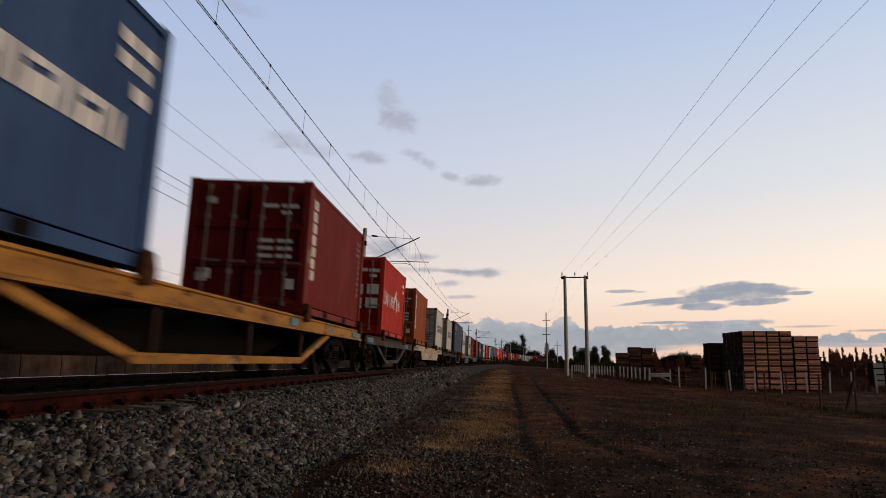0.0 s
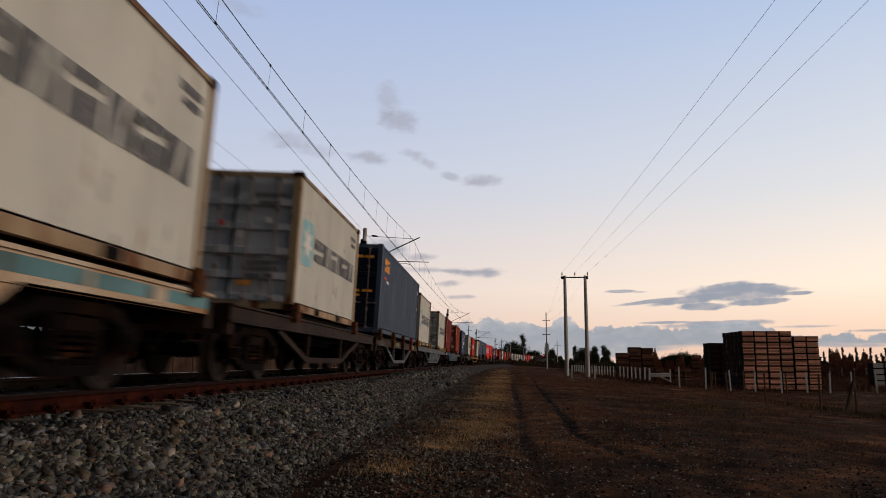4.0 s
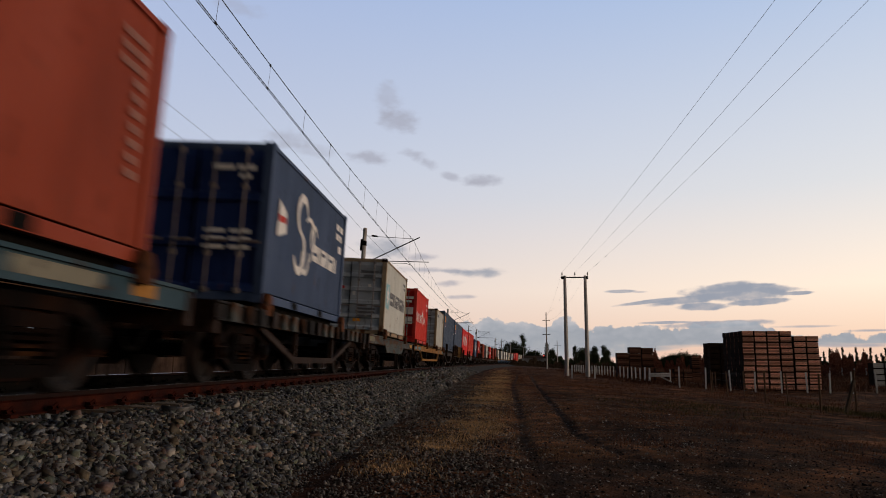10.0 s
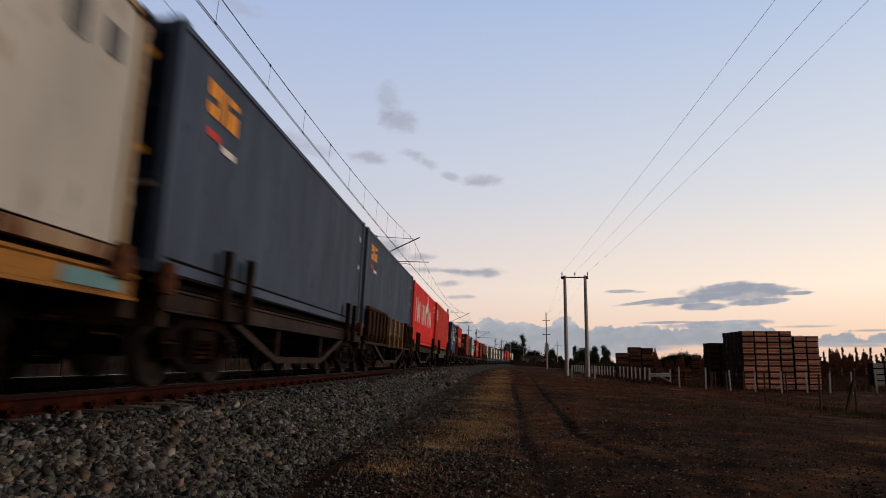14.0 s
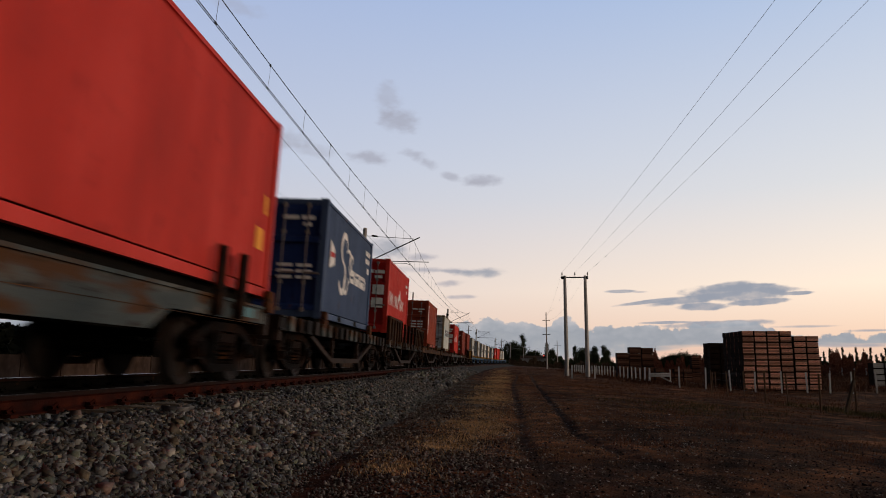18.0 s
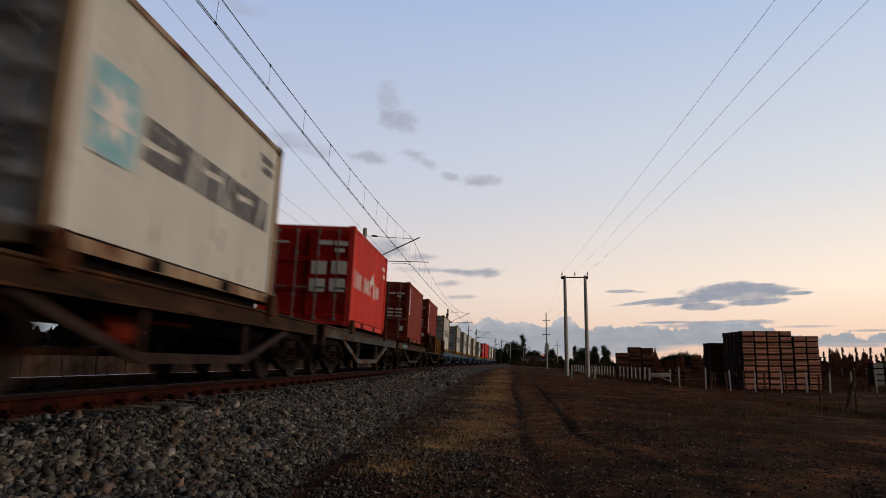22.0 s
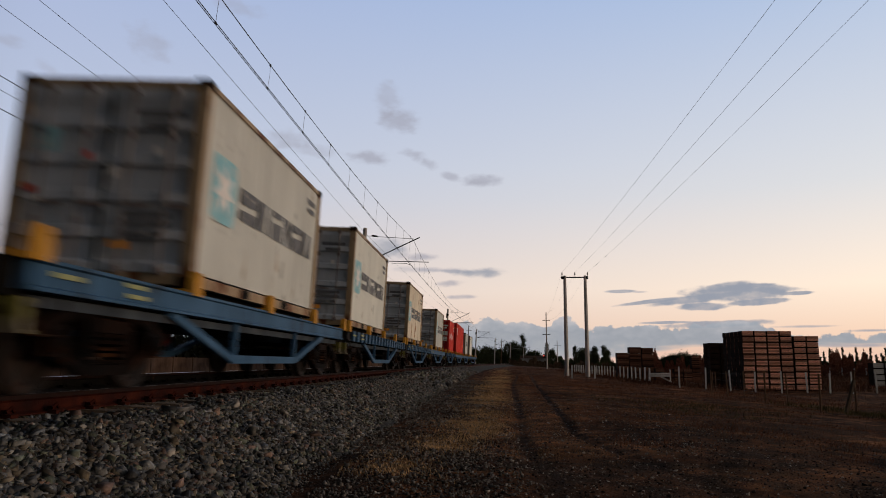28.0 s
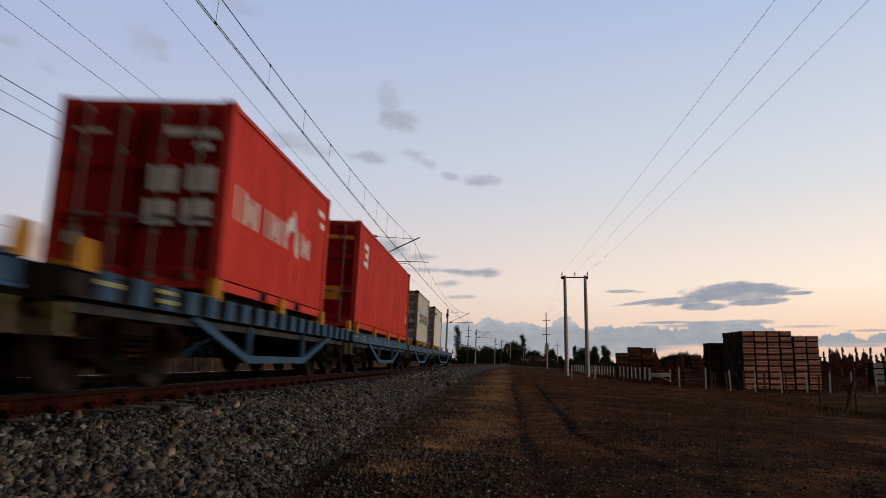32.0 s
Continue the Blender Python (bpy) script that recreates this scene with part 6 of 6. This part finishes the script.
for i in range(27):
    y = 80.5 + 2.3 * i
    post(18.1 - 0.011 * (y - 80), y, 1.52 + 0.05 * math.sin(i * 2.1), 0.14, M["white_paint"], "white painted concrete fence post in a close row", "white fence posts", 0.02 * math.sin(i * 1.7))
for i, x in enumerate((15.3, 17.4, 19.3, 21.1, 23.0, 24.9, 26.7, 28.5, 30.4, 32.2, 34.1, 35.9)):
    post(x, 58 + 0.3 * math.sin(i), 1.62 + 0.06 * math.sin(i * 1.9), 0.095, M["white_paint"], "white painted fence post before the fruit bins", "white fence posts", 0.03 * math.sin(i * 2.3))
for x, y in ((8.1, 67.5), (11.9, 78.8), (20.6, 92.0), (24.0, 99.0)):
    post(x, y, 1.2, 0.16, M["white_paint"], "short white marker post in the grass", "white marker posts", 0.05)
for i in range(7):
    post(60.5 + 2.9 * i, 141 + 1.2 * i, 1.5, 0.2, M["white_paint"], "white post in the far field", "white field posts", 0.02 * (-1) ** i)
BROWN = ((17.2, 63.0, 1.40), (13.42, 43.95, 1.38), (12.57, 38.5, 1.32), (13.87, 39.8, 1.40), (11.46, 30.5, 1.33), (13.32, 32.9, 1.36), (11.35, 25.4, 1.30), (13.26, 26.9, 1.50), (15.6, 50.0, 1.35), (14.3, 46.5, 1.3))
for i, (x, y, h) in enumerate(BROWN):
    post(x, y, h, 0.075, M["post_wood"], "weathered brown wooden fence post", "wooden fence posts", 0.02 * math.sin(i * 2.2), True)
bz = ground_at(13.0, 26.7)
tagged(part("brace_post", Build().tube([(13.2, 26.8, bz + 1.15), (12.55, 26.3, bz - 0.1)], 0.075, 6), M["bark"]), "dark slanting brace leaning on a fence post", "fence brace")
for k, z in enumerate((0.45, 0.85, 1.2)):
    row = sorted(BROWN[:8], key=lambda r: -r[1])
    pts = [(x, y, ground_at(x, y) + z) for x, y, h in row if x < 13.0 or y > 43]
    wire_run("fence_wire", pts, 0.0025, "thin rusty fence wire between wooden posts")
# a broken white gate
gate = new("white_gate")
for z in (0.72, 0.95):
    part("rail", Build().bar((-0.5, 0, z), (1.75, 0, z + 0.02), 0.04, 0.18), M["white_paint"], gate)
part("picket", Build().box(1.70, 1.82, -0.05, -0.025, 0.15, 1.4), M["white_paint"], gate)
part("brace", Build().bar((0.1, -0.08, 1.0), (2.0, -0.5, -0.05), 0.06, 0.16), M["white_paint"], gate)
gate.location = (18.15, 79.0, ground_at(19.0, 79.0))
tagged(gate, "broken white wooden gate with a fallen slat", "gate")


# ---- fruit bins ----
def bin_meshes():
    """Board, post, skid: the pieces that every bin shares."""
    return (Build().box(-0.5, 0.5, -0.012, 0.012, 0, 0.17).mesh("board"), Build().box(-0.045, 0.045, -0.045, 0.045, 0, 1).mesh("corner_post"), Build().box(-0.05, 0.05, -0.5, 0.5, 0, 0.09).mesh("skid"))


BOARD, CPOST, SKID = bin_meshes()


def fruit_bin(x, y, z, wx, wy, h, mat, detail=True):
    thing = new("fruit_bin")
    t = Matrix.Translation
    n = 3
    bh = (h - 0.112) / n
    for i in range(n):
        zz = 0.10 + i * bh
        part("board", BOARD, mat, thing, t((0, -wy / 2 + 0.015, zz)) @ Matrix.Diagonal((wx, 1, (bh - 0.005) / 0.17, 1)))
        if detail:
            # left boards darkened: the flank's shade is in the material
            part("board", BOARD, M["shaded_bin"], thing, t((-wx / 2 + 0.015, 0, zz)) @ Matrix.Rotation(math.pi / 2, 4, "Z") @ Matrix.Diagonal((wy, 1, (bh - 0.005) / 0.17, 1)))
    for sx in (-1, 1):
        part("corner_post", CPOST, M["shaded_bin"], thing, t((sx * (wx / 2 - 0.05), -wy / 2 + 0.075, 0.0)) @ Matrix.Diagonal((1, 1, h - 0.02, 1)))
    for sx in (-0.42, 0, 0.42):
        part("skid", SKID, M["shaded_bin"], thing, t((sx * wx, 0.1, 0.0)) @ Matrix.Diagonal((1, wy * 0.76, 1.0, 1)))
    part("back_and_floor", shared(("bin_back", wx, wy, h), lambda: Build().box(-wx / 2 + 0.03, wx / 2 - 0.03, -wy / 2 + 0.05, wy / 2 - 0.03, 0.09, 0.13).box(-wx / 2 + 0.03, wx / 2 - 0.03, wy / 2 - 0.05, wy / 2 - 0.02, 0.0, h - 0.005).box(wx / 2 - 0.05, wx / 2 - 0.02, -wy / 2 + 0.03, wy / 2 - 0.05, 0.09, h - 0.04)), M["shaded_bin"], thing)
    thing.location = (x, y, z)
    return thing


def pile(x0, y0, cols, deep, rows, wx, wy, h, label, group, mat):
    rng = random.Random(int(x0 * 10 + y0))
    for c in range(cols):
        for d in range(deep):
            if d > 1 and c > 0:
                continue          # only the bins that can be seen: the front rows and the left flank
            x, y = x0 + wx * (c + 0.5), y0 + wy * (d + 0.5)
            z = ground_at(x, y)
            for r in range(rows[c] if isinstance(rows, (list, tuple)) else rows):
                b = fruit_bin(x + rng.uniform(-0.025, 0.025), y + rng.uniform(-0.03, 0.03), z + r * h, wx - 0.12, wy - 0.06, h, mat)
                b.rotation_euler[2] = rng.uniform(-0.012, 0.012)
                tagged(b, label, "fruit bin", group)


M["brown_bin"] = surface("dull_brown_crate_board", [(0.034, 0.015, 0.009), (0.115, 0.050, 0.031), (0.21, 0.105, 0.07)], 0.9, 0, 5, 0.25, 50, [((0.05, 0.03, 0.022), 0.58, 6)], 0.6, "Object", (1, 1, 6), 0.35)
WEATHERED = "weathered brown slatted wooden fruit bin in a tall stack"
pile(22.03, 63.0, 4, 5, 10, 1.055, 1.03, 0.502, WEATHERED, "fruit bins in the main stack", M["bin_wood"])
pile(26.30, 63.0, 2, 2, 9, 1.085, 1.03, 0.511, WEATHERED, "fruit bins in the main stack", M["bin_wood"])
pile(22.0, 72.0, 3, 2, (8, 8, 7), 1.05, 1.05, 0.53, "wooden fruit bin stacked behind others, darkened for shade", "fruit bins in the rear stack", M["shaded_bin"])
pile(20.9, 90.0, 4, 1, (3, 2, 3, 3), 1.12, 1.1, 0.52, "dull brown wooden bin in a low stack behind the posts", "bins in the low stacks", M["brown_bin"])
pile(26.7, 95.0, 1, 1, 6, 1.1, 1.1, 0.52, "brown wooden fruit bin in a small stack", "fruit bins in the small stack", M["brown_bin"])
pile(17.6, 97.0, 3, 1, (4, 5, 5), 1.62, 1.3, 0.84, "large brown wooden bin stacked behind the white fence", "bins behind the white fence", M["brown_bin"])
M["pale_bin"] = surface("pale_grey_crate_board", [(0.34, 0.33, 0.31), (0.46, 0.45, 0.43)], 0.9, 0, 3, 0.2, 50, None, 0.15, "Object", (1, 1, 6), 0.2)
pile(38.9, 75.0, 3, 1, (4, 4, 3), 1.15, 1.1, 0.60, "pale grey wooden bin in a low stack", "pale bins", M["pale_bin"])


# ---- trees and woods ----
def leaf_cloud(centres, spread, size, rng):
    """Small leaves, four-cornered, scattered round the given centres: vertices and faces."""
    c = np.asarray(centres, float)
    k = len(c)
    d = rng.normal(size=(k, 3)) * spread
    p = c + d
    a = rng.normal(size=(k, 3))
    a /= np.linalg.norm(a, axis=1)[:, None]
    b = np.cross(a, rng.normal(size=(k, 3)))
    b /= np.linalg.norm(b, axis=1)[:, None]
    r = size * (0.6 + 0.8 * rng.random((k, 1)))
    v = np.stack([p + a * r, p + b * r * 0.6, p - a * r, p - b * r * 0.6], 1).reshape(-1, 3)
    return v, np.arange(4 * k).reshape(-1, 4)


def tree(x, y, h, wide, shape, label, seed, count=900, mat="leaf"):
    rng = np.random.default_rng(seed)
    thing = new("tree")
    z0 = ground_at(x, y)
    b = Build().tube([(0, 0, -0.3), (0.1, 0.05, h * 0.35), (0, 0, h * (0.95 if shape != "round" else 0.6))], [0.03 * h, 0.022 * h, 0.004 * h], 7)
    limbs = []
    for i in range(14):
        z = h * (0.18 + 0.7 * i / 14)
        a = rng.random() * 6.283
        if shape == "poplar":
            r, rise = wide * 0.35, h * 0.16
        elif shape == "conifer":
            r, rise = wide * 0.5 * (1.02 - z / h), -0.02 * h
        else:
            r, rise = wide * 0.42 * math.sin(min(3.0, 0.5 + 2.4 * z / h)), h * 0.12
        e = Vector((math.cos(a) * r, math.sin(a) * r, min(h * 0.96, z + rise)))
        limbs.append((Vector((0, 0, z)), e))
        b.tube([(0, 0, z), tuple(e)], [0.010 * h, 0.003 * h], 5)
    part("trunk", b, M["bark"], thing)
    centres = []
    for i in range(count):
        a, e = limbs[int(rng.random() * len(limbs))]
        k = 0.35 + 0.65 * rng.random()
        q = a.lerp(e, k)
        centres.append((q.x, q.y, q.z))
    if shape == "poplar":
        centres += [(0, 0, h * (0.8 + 0.2 * rng.random())) for _ in range(count // 10)]
    sp = wide * (0.13 if shape == "poplar" else 0.12 if shape == "conifer" else 0.135)
    v, f = leaf_cloud(centres, sp, 0.16 if wide < 2.1 else max(0.14, wide * 0.038), rng)
    crown = cloud_mesh("crown", v, f, M[mat])
    crown.parent = thing
    thing.location = (x, y, z0)
    return tagged(thing, label, "tree", "trees along the horizon")


POPLAR, PINE, ROUND = "dark slender poplar at the edge of the fields", "dark conifer at the edge of the fields", "dark rounded tree at the edge of the fields"


def at_view(azimuth, dist):
    """A place at that many degrees to the right of +y."""
    a = radians(azimuth)
    return math.sin(a) * dist, math.cos(a) * dist


# azimuth, distance, height, width, shape
TREES = [
    (3.12, 420, 16.5, 4.0, "poplar", POPLAR), (2.2, 430, 12.0, 8.0, "round", ROUND), (2.7, 440, 11.0, 9.0, "round", ROUND), (1.75, 425, 12.0, 4.0, "conifer", PINE),
    (3.6, 450, 6.5, 7.0, "round", ROUND), (4.2, 460, 6.0, 8.0, "round", ROUND), (4.95, 430, 13.5, 4.2, "conifer", PINE), (5.25, 440, 8.0, 6.0, "round", ROUND),
    (7.15, 400, 12.0, 3.6, "conifer", PINE), (7.75, 410, 8.5, 8.0, "round", ROUND), (8.65, 380, 10.8, 5.6, "conifer", PINE), (9.35, 370, 11.2, 4.6, "conifer", PINE), (9.6, 375, 9.0, 4.4, "conifer", PINE),
    (8.3, 420, 6.0, 8.0, "round", ROUND), (14.5, 400, 4.6, 8.0, "round", ROUND), (15.2, 410, 5.6, 9.0, "round", ROUND), (14.0, 420, 4.0, 8.0, "round", ROUND), (15.8, 400, 4.4, 8.0, "round", ROUND),
    (-2.05, 330, 17.0, 3.6, "poplar", POPLAR), (-0.9, 380, 7.0, 8.0, "round", ROUND), (0.2, 400, 8.0, 8.0, "round", ROUND), (-1.5, 390, 8.0, 9.0, "round", ROUND), (0.8, 420, 7.5, 8.0, "round", ROUND), (1.3, 430, 7.0, 8.0, "round", ROUND),
]
for i in range(46):
    TREES.append((24.3 + 0.165 * i + 0.09 * math.sin(i * 2.6), 360 + 40 * math.sin(i * 1.3), 4.3 + 3.9 * abs(math.sin(i * 1.9)) ** 5, 1.15 + 0.3 * math.sin(i), "poplar", "slender dark poplar beyond the orchard"))
for i, (az, d, h, w, shape, label) in enumerate(TREES):
    x, y = at_view(az, d)
    tree(x, y, h + 1.0, w, shape, label, 100 + i, 5000 if w > 2.1 else 600)


def thicket(name, az0, az1, d0, d1, height, count, size, mat, label, category, seed):
    """Brush and low woods along the horizon, leaf by leaf."""
    rng = np.random.default_rng(seed)
    az = np.radians(az0 + (az1 - az0) * rng.random(count))
    d = d0 + (d1 - d0) * rng.random(count)
    x, y = np.sin(az) * d, np.cos(az) * d
    top = height * (0.55 + 0.3 * np.sin(az * 61) * np.sin(az * 143 + 1.0) + 0.15 * np.sin(az * 390) + 0.12 * np.sin(az * 911))
    base = np.array([ground_at(a, b) for a, b in zip(x, y)])
    z = base + np.maximum(0.3, top) * rng.random(count) ** 0.8
    v, f = leaf_cloud(np.stack([x, y, z], 1), size * 0.5, size, rng)
    return tagged(cloud_mesh(name, v, f, M[mat]), label, category, kind="stuff")


thicket("far_woods", -8, 33, 440, 500, 8.5, 30000, 0.65, "leaf", "dark distant woods along the horizon", "woods", 7)
thicket("far_hedgerow", 22, 34, 385, 430, 6.2, 20000, 0.36, "leaf", "dark hedgerow along the far side of the orchard", "hedge", 12)
thicket("orchard", 12, 36, 150, 230, 5.5, 150000, 0.12, "dry_leaf", "reddish-brown leafless orchard rows", "orchard", 8)
thicket("far_brush", 2.0, 13, 240, 330, 3.2, 22000, 0.22, "brush_leaf", "brown brush along the far track", "brush", 9)


def hedge(name, s0, s1, q0, q1, height, count, size, mat, label, category, seed):
    """Dense brush in a belt along the track."""
    rng = np.random.default_rng(seed)
    s, q = s0 + (s1 - s0) * rng.random(count) ** 1.15, q0 + (q1 - q0) * rng.random(count)
    x, y, h = line_at(s)
    top = height * (1 + 0.004 * s) * (0.8 + 0.14 * np.sin(s * 0.31) + 0.1 * np.sin(s * 0.93 + q))
    z = ground_z(q) + top * rng.random(count)
    v, f = leaf_cloud(np.stack([x + np.cos(h) * q, y - np.sin(h) * q, z], 1), size * 0.5, size, rng)
    return tagged(cloud_mesh(name, v, f, M[mat]), label, category, kind="stuff")


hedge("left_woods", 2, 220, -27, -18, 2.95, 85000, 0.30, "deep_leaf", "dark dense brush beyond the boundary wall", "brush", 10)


def farm_shed(x, y, w, d, h, label):
    thing = new("farm_shed")
    part("wall", Build().box(-w / 2, w / 2, -d / 2, d / 2, -0.5, h), M["concrete"], thing)
    part("roof", Build().slab(-w / 2 - 0.4, w / 2 + 0.4, [(-d / 2 - 0.4, h), (d / 2 + 0.4, h), (0, h + 1.6)]), M["adobe"], thing)
    part("door", Build().box(-1.2, 1.2, -d / 2 - 0.05, -d / 2 + 0.02, -0.3, 2.4), M["post_wood"], thing)
    thing.location = (x, y, ground_at(x, y))
    return tagged(thing, label, "shed")


farm_shed(*at_view(3.9, 415), 14, 8, 3.6, "low grey farm shed before the woods")


# ---- wall beyond the track ----
def panel_wall():
    wall = new("boundary_wall")
    tagged(wall, "low brown wall of weathered concrete panels beyond the track", "wall", kind="structure")
    slab = Build().box(-0.05, 0.05, -1.46, 1.46, 0.0, 1.68).mesh("wall_panel")
    pier = Build().box(-0.08, 0.09, -0.075, 0.075, 0.0, 1.74).mesh("wall_post")
    for i in range(60):
        s = 2.0 + 3.06 * i
        x, y, h = line_at(s)
        at = Matrix.Translation(on_ground(s, -16.0, -0.25)) @ Matrix.Rotation(-float(h), 4, "Z")
        part("wall_panel", slab, M["adobe"], wall, at)
        part("wall_post", pier, M["adobe"], wall, at @ Matrix.Translation((0, 1.53, 0)))


panel_wall()


# ---- grass ----
M["red_grass"] = surface("reddish_dry_grass", [(0.062, 0.024, 0.013), (0.165, 0.066, 0.033)], 0.9, 0, 2, 0, 1, None, 0, "Object", (1, 1, 1), 0.45)
M["dark_weed"] = surface("dark_russet_weeds", [(0.036, 0.015, 0.009), (0.095, 0.038, 0.020)], 0.9, 0, 2, 0, 1, None, 0, "Object", (1, 1, 1), 0.45)


def blades(name, count, s_rng, q_rng, high, wide, mat, label, seed, clump=0.25, power=1.0, z_of=earth_z, keep=None):
    rng = np.random.default_rng(seed)
    g = max(1, count // 12)
    cs = s_rng[0] + (s_rng[1] - s_rng[0]) * rng.random(g) ** power
    cq = q_rng[0] + (q_rng[1] - q_rng[0]) * rng.random(g)
    if keep is not None:
        ok = keep(cs, cq, rng.random(g))
        cs, cq = cs[ok], cq[ok]
        g = len(cs)
        count = g * 12
    idx = rng.integers(0, g, count)
    s = cs[idx] + rng.normal(size=count) * clump
    q = cq[idx] + rng.normal(size=count) * clump
    clear = (np.abs(q - rut_centre(6.12, s)) > 0.12) & (np.abs(q - rut_centre(5.15, s)) > 0.10) | (s > 70)
    s, q, idx = s[clear], q[clear], idx[clear]
    count = len(s)
    x, y, h = line_at(s)
    p = np.stack([x + np.cos(h) * q, y - np.sin(h) * q, z_of(s, q) - 0.01], -1)
    a = rng.random(count) * 6.283
    hh = high * (0.4 + rng.random(count)) * (0.7 + 0.6 * rng.random(g)[idx])
    side = np.stack([np.cos(a), np.sin(a), np.zeros(count)], -1) * (wide * (0.6 + 0.8 * rng.random(count)))[:, None]
    bend = np.stack([np.cos(a + 1.6), np.sin(a + 1.6), np.zeros(count)], -1) * (hh * (0.1 + 0.5 * rng.random(count)))[:, None]
    tip = p + bend + np.array([0, 0, 1.0]) * hh[:, None]
    mid = p + bend * 0.35 + np.array([0, 0, 0.6]) * hh[:, None]
    v = np.stack([p - side, p + side, mid + side * 0.6, tip], 1).reshape(-1, 3)
    return tagged(cloud_mesh(name, v, np.arange(4 * count).reshape(-1, 4), M[mat]), label, "grass", kind="stuff")


def patchy(s, q, r):
    k = np.sin(s * 0.83 + 1.1 * np.sin(q * 0.9)) + np.sin(q * 1.7 + s * 0.31) + 0.6 * np.sin(s * 2.9 + q * 2.2)
    return k > 0.9 - 2.2 * r


def verge(s, q, r):
    k = np.clip(0.42 + 0.42 * np.sin(s * 0.62 + 0.4) + 0.34 * np.sin(s * 1.9 + q * 3.4) + 0.2 * np.sin(s * 4.7 - q * 5.0), 0.03, 1)
    mid = np.interp(s, [6, 9.0, 9.8, 11.3, 14.5, 20.5, 29, 60], [3.8, 4.05, 4.3, 4.5, 4.66, 4.8, 4.95, 5.6])
    return r < 1.7 * k * np.interp(s, [6, 8, 12], [0.4, 1, 1]) * np.exp(-((q - mid) / (0.27 + 0.004 * s)) ** 2)


blades("verge_grass", 310000, (6.5, 60), (3.4, 6.0), 0.040, 0.0015, "straw", "dry straw-coloured grass along the ballast's foot", 21, 0.16, 1.5, keep=verge)
blades("far_verge_grass", 22000, (22, 110), (3.7, 6.6), 0.09, 0.008, "straw", "dry straw-coloured grass beside the far ballast", 28, 0.25, 1.3, keep=verge)
blades("rut_grass", 50000, (8.5, 60), (5.0, 6.3), 0.03, 0.0018, "rut_straw", "short dry grass between the wheel ruts", 22, 0.3, 1.3, keep=lambda s, q, r: r < 0.5 + 0.3 * np.sin(s * 1.1 + q * 2) + 0.25 * np.sin(s * 2.7 - q * 3))
blades("field_tufts", 150000, (10, 60), (6.4, 24), 0.06, 0.0018, "red_grass", "reddish dry grass tufts scattered on the field", 29, 0.30, 1.2, keep=lambda s, q, r: r < 0.35 + 0.3 * np.sin(s * 0.8 + q) + 0.2 * np.sin(q * 2.1))
blades("field_grass", 200000, (10, 70), (6.4, 22), 0.045, 0.002, "brown_grass", "short brown dry grass on the field", 23, 0.5, 1.1, keep=lambda s, q, r: r < np.interp(q, [9, 13, 17], [1, 0.45, 0.8]) * (0.42 + 0.4 * np.sin(s * 0.5 + 1.3 * np.sin(q * 0.6)) + 0.3 * np.sin(q * 1.3 + s * 0.2) + 0.25 * np.sin(s * 1.9 + q * 2.3)))
blades("far_field_grass", 70000, (34, 200), (6, 60), 0.10, 0.010, "red_grass", "brown dry grass far over the field", 24, 0.8, 1.3)
blades("orchard_weeds", 60000, (60, 175), (17, 75), 0.30, 0.016, "dark_weed", "dark reddish weeds before the orchard", 31, 0.9, 1.1)
blades("weeds", 11000, (17.0, 28.5), (7.6, 14.6), 0.09, 0.004, "weed", "low green weeds in a patch", 25, 0.38, keep=lambda s, q, r: r < 0.75 * np.exp(-((s - 22.4) / 3.0) ** 2 - ((q - 11) / 1.9) ** 2))
blades("fence_weeds", 4000, (24.0, 30.0), (16.2, 22.0), 0.13, 0.012, "weed", "low green weeds near the wooden fence", 26, 0.3, keep=patchy)
blades("wall_grass", 9000, (8, 100), (-15.7, -7), 0.16, 0.02, "straw", "dry grass before the wall beyond the track", 27, 0.5)


# ---- what moves ----
def motions():
    """The train runs past: every wagon and container follows the line, and the wheels turn."""
    for thing, s0, w in MOVING:
        walk(thing, [(float(t), on_track(s0 - run(t), 0, w)) for t in range(33)])
    for wheel, s0, at in ROLLING:
        t_in = next((i for i in range(961) if s0 - run(i / 30) < 42), None)
        if t_in is None:
            continue
        t_out = next((i for i in range(961) if s0 - run(i / 30) < -4), 960)
        rows = [(i / 30, at @ Matrix.Rotation(run(i / 30) / WHEEL_R, 4, "X")) for i in range(t_in, t_out + 1)]
        if t_in > 0:
            rows.insert(0, (0.0, rows[0][1]))
        if t_out < 960:
            rows.append((32.0, rows[-1][1]))
        walk(wheel, rows)


motions()
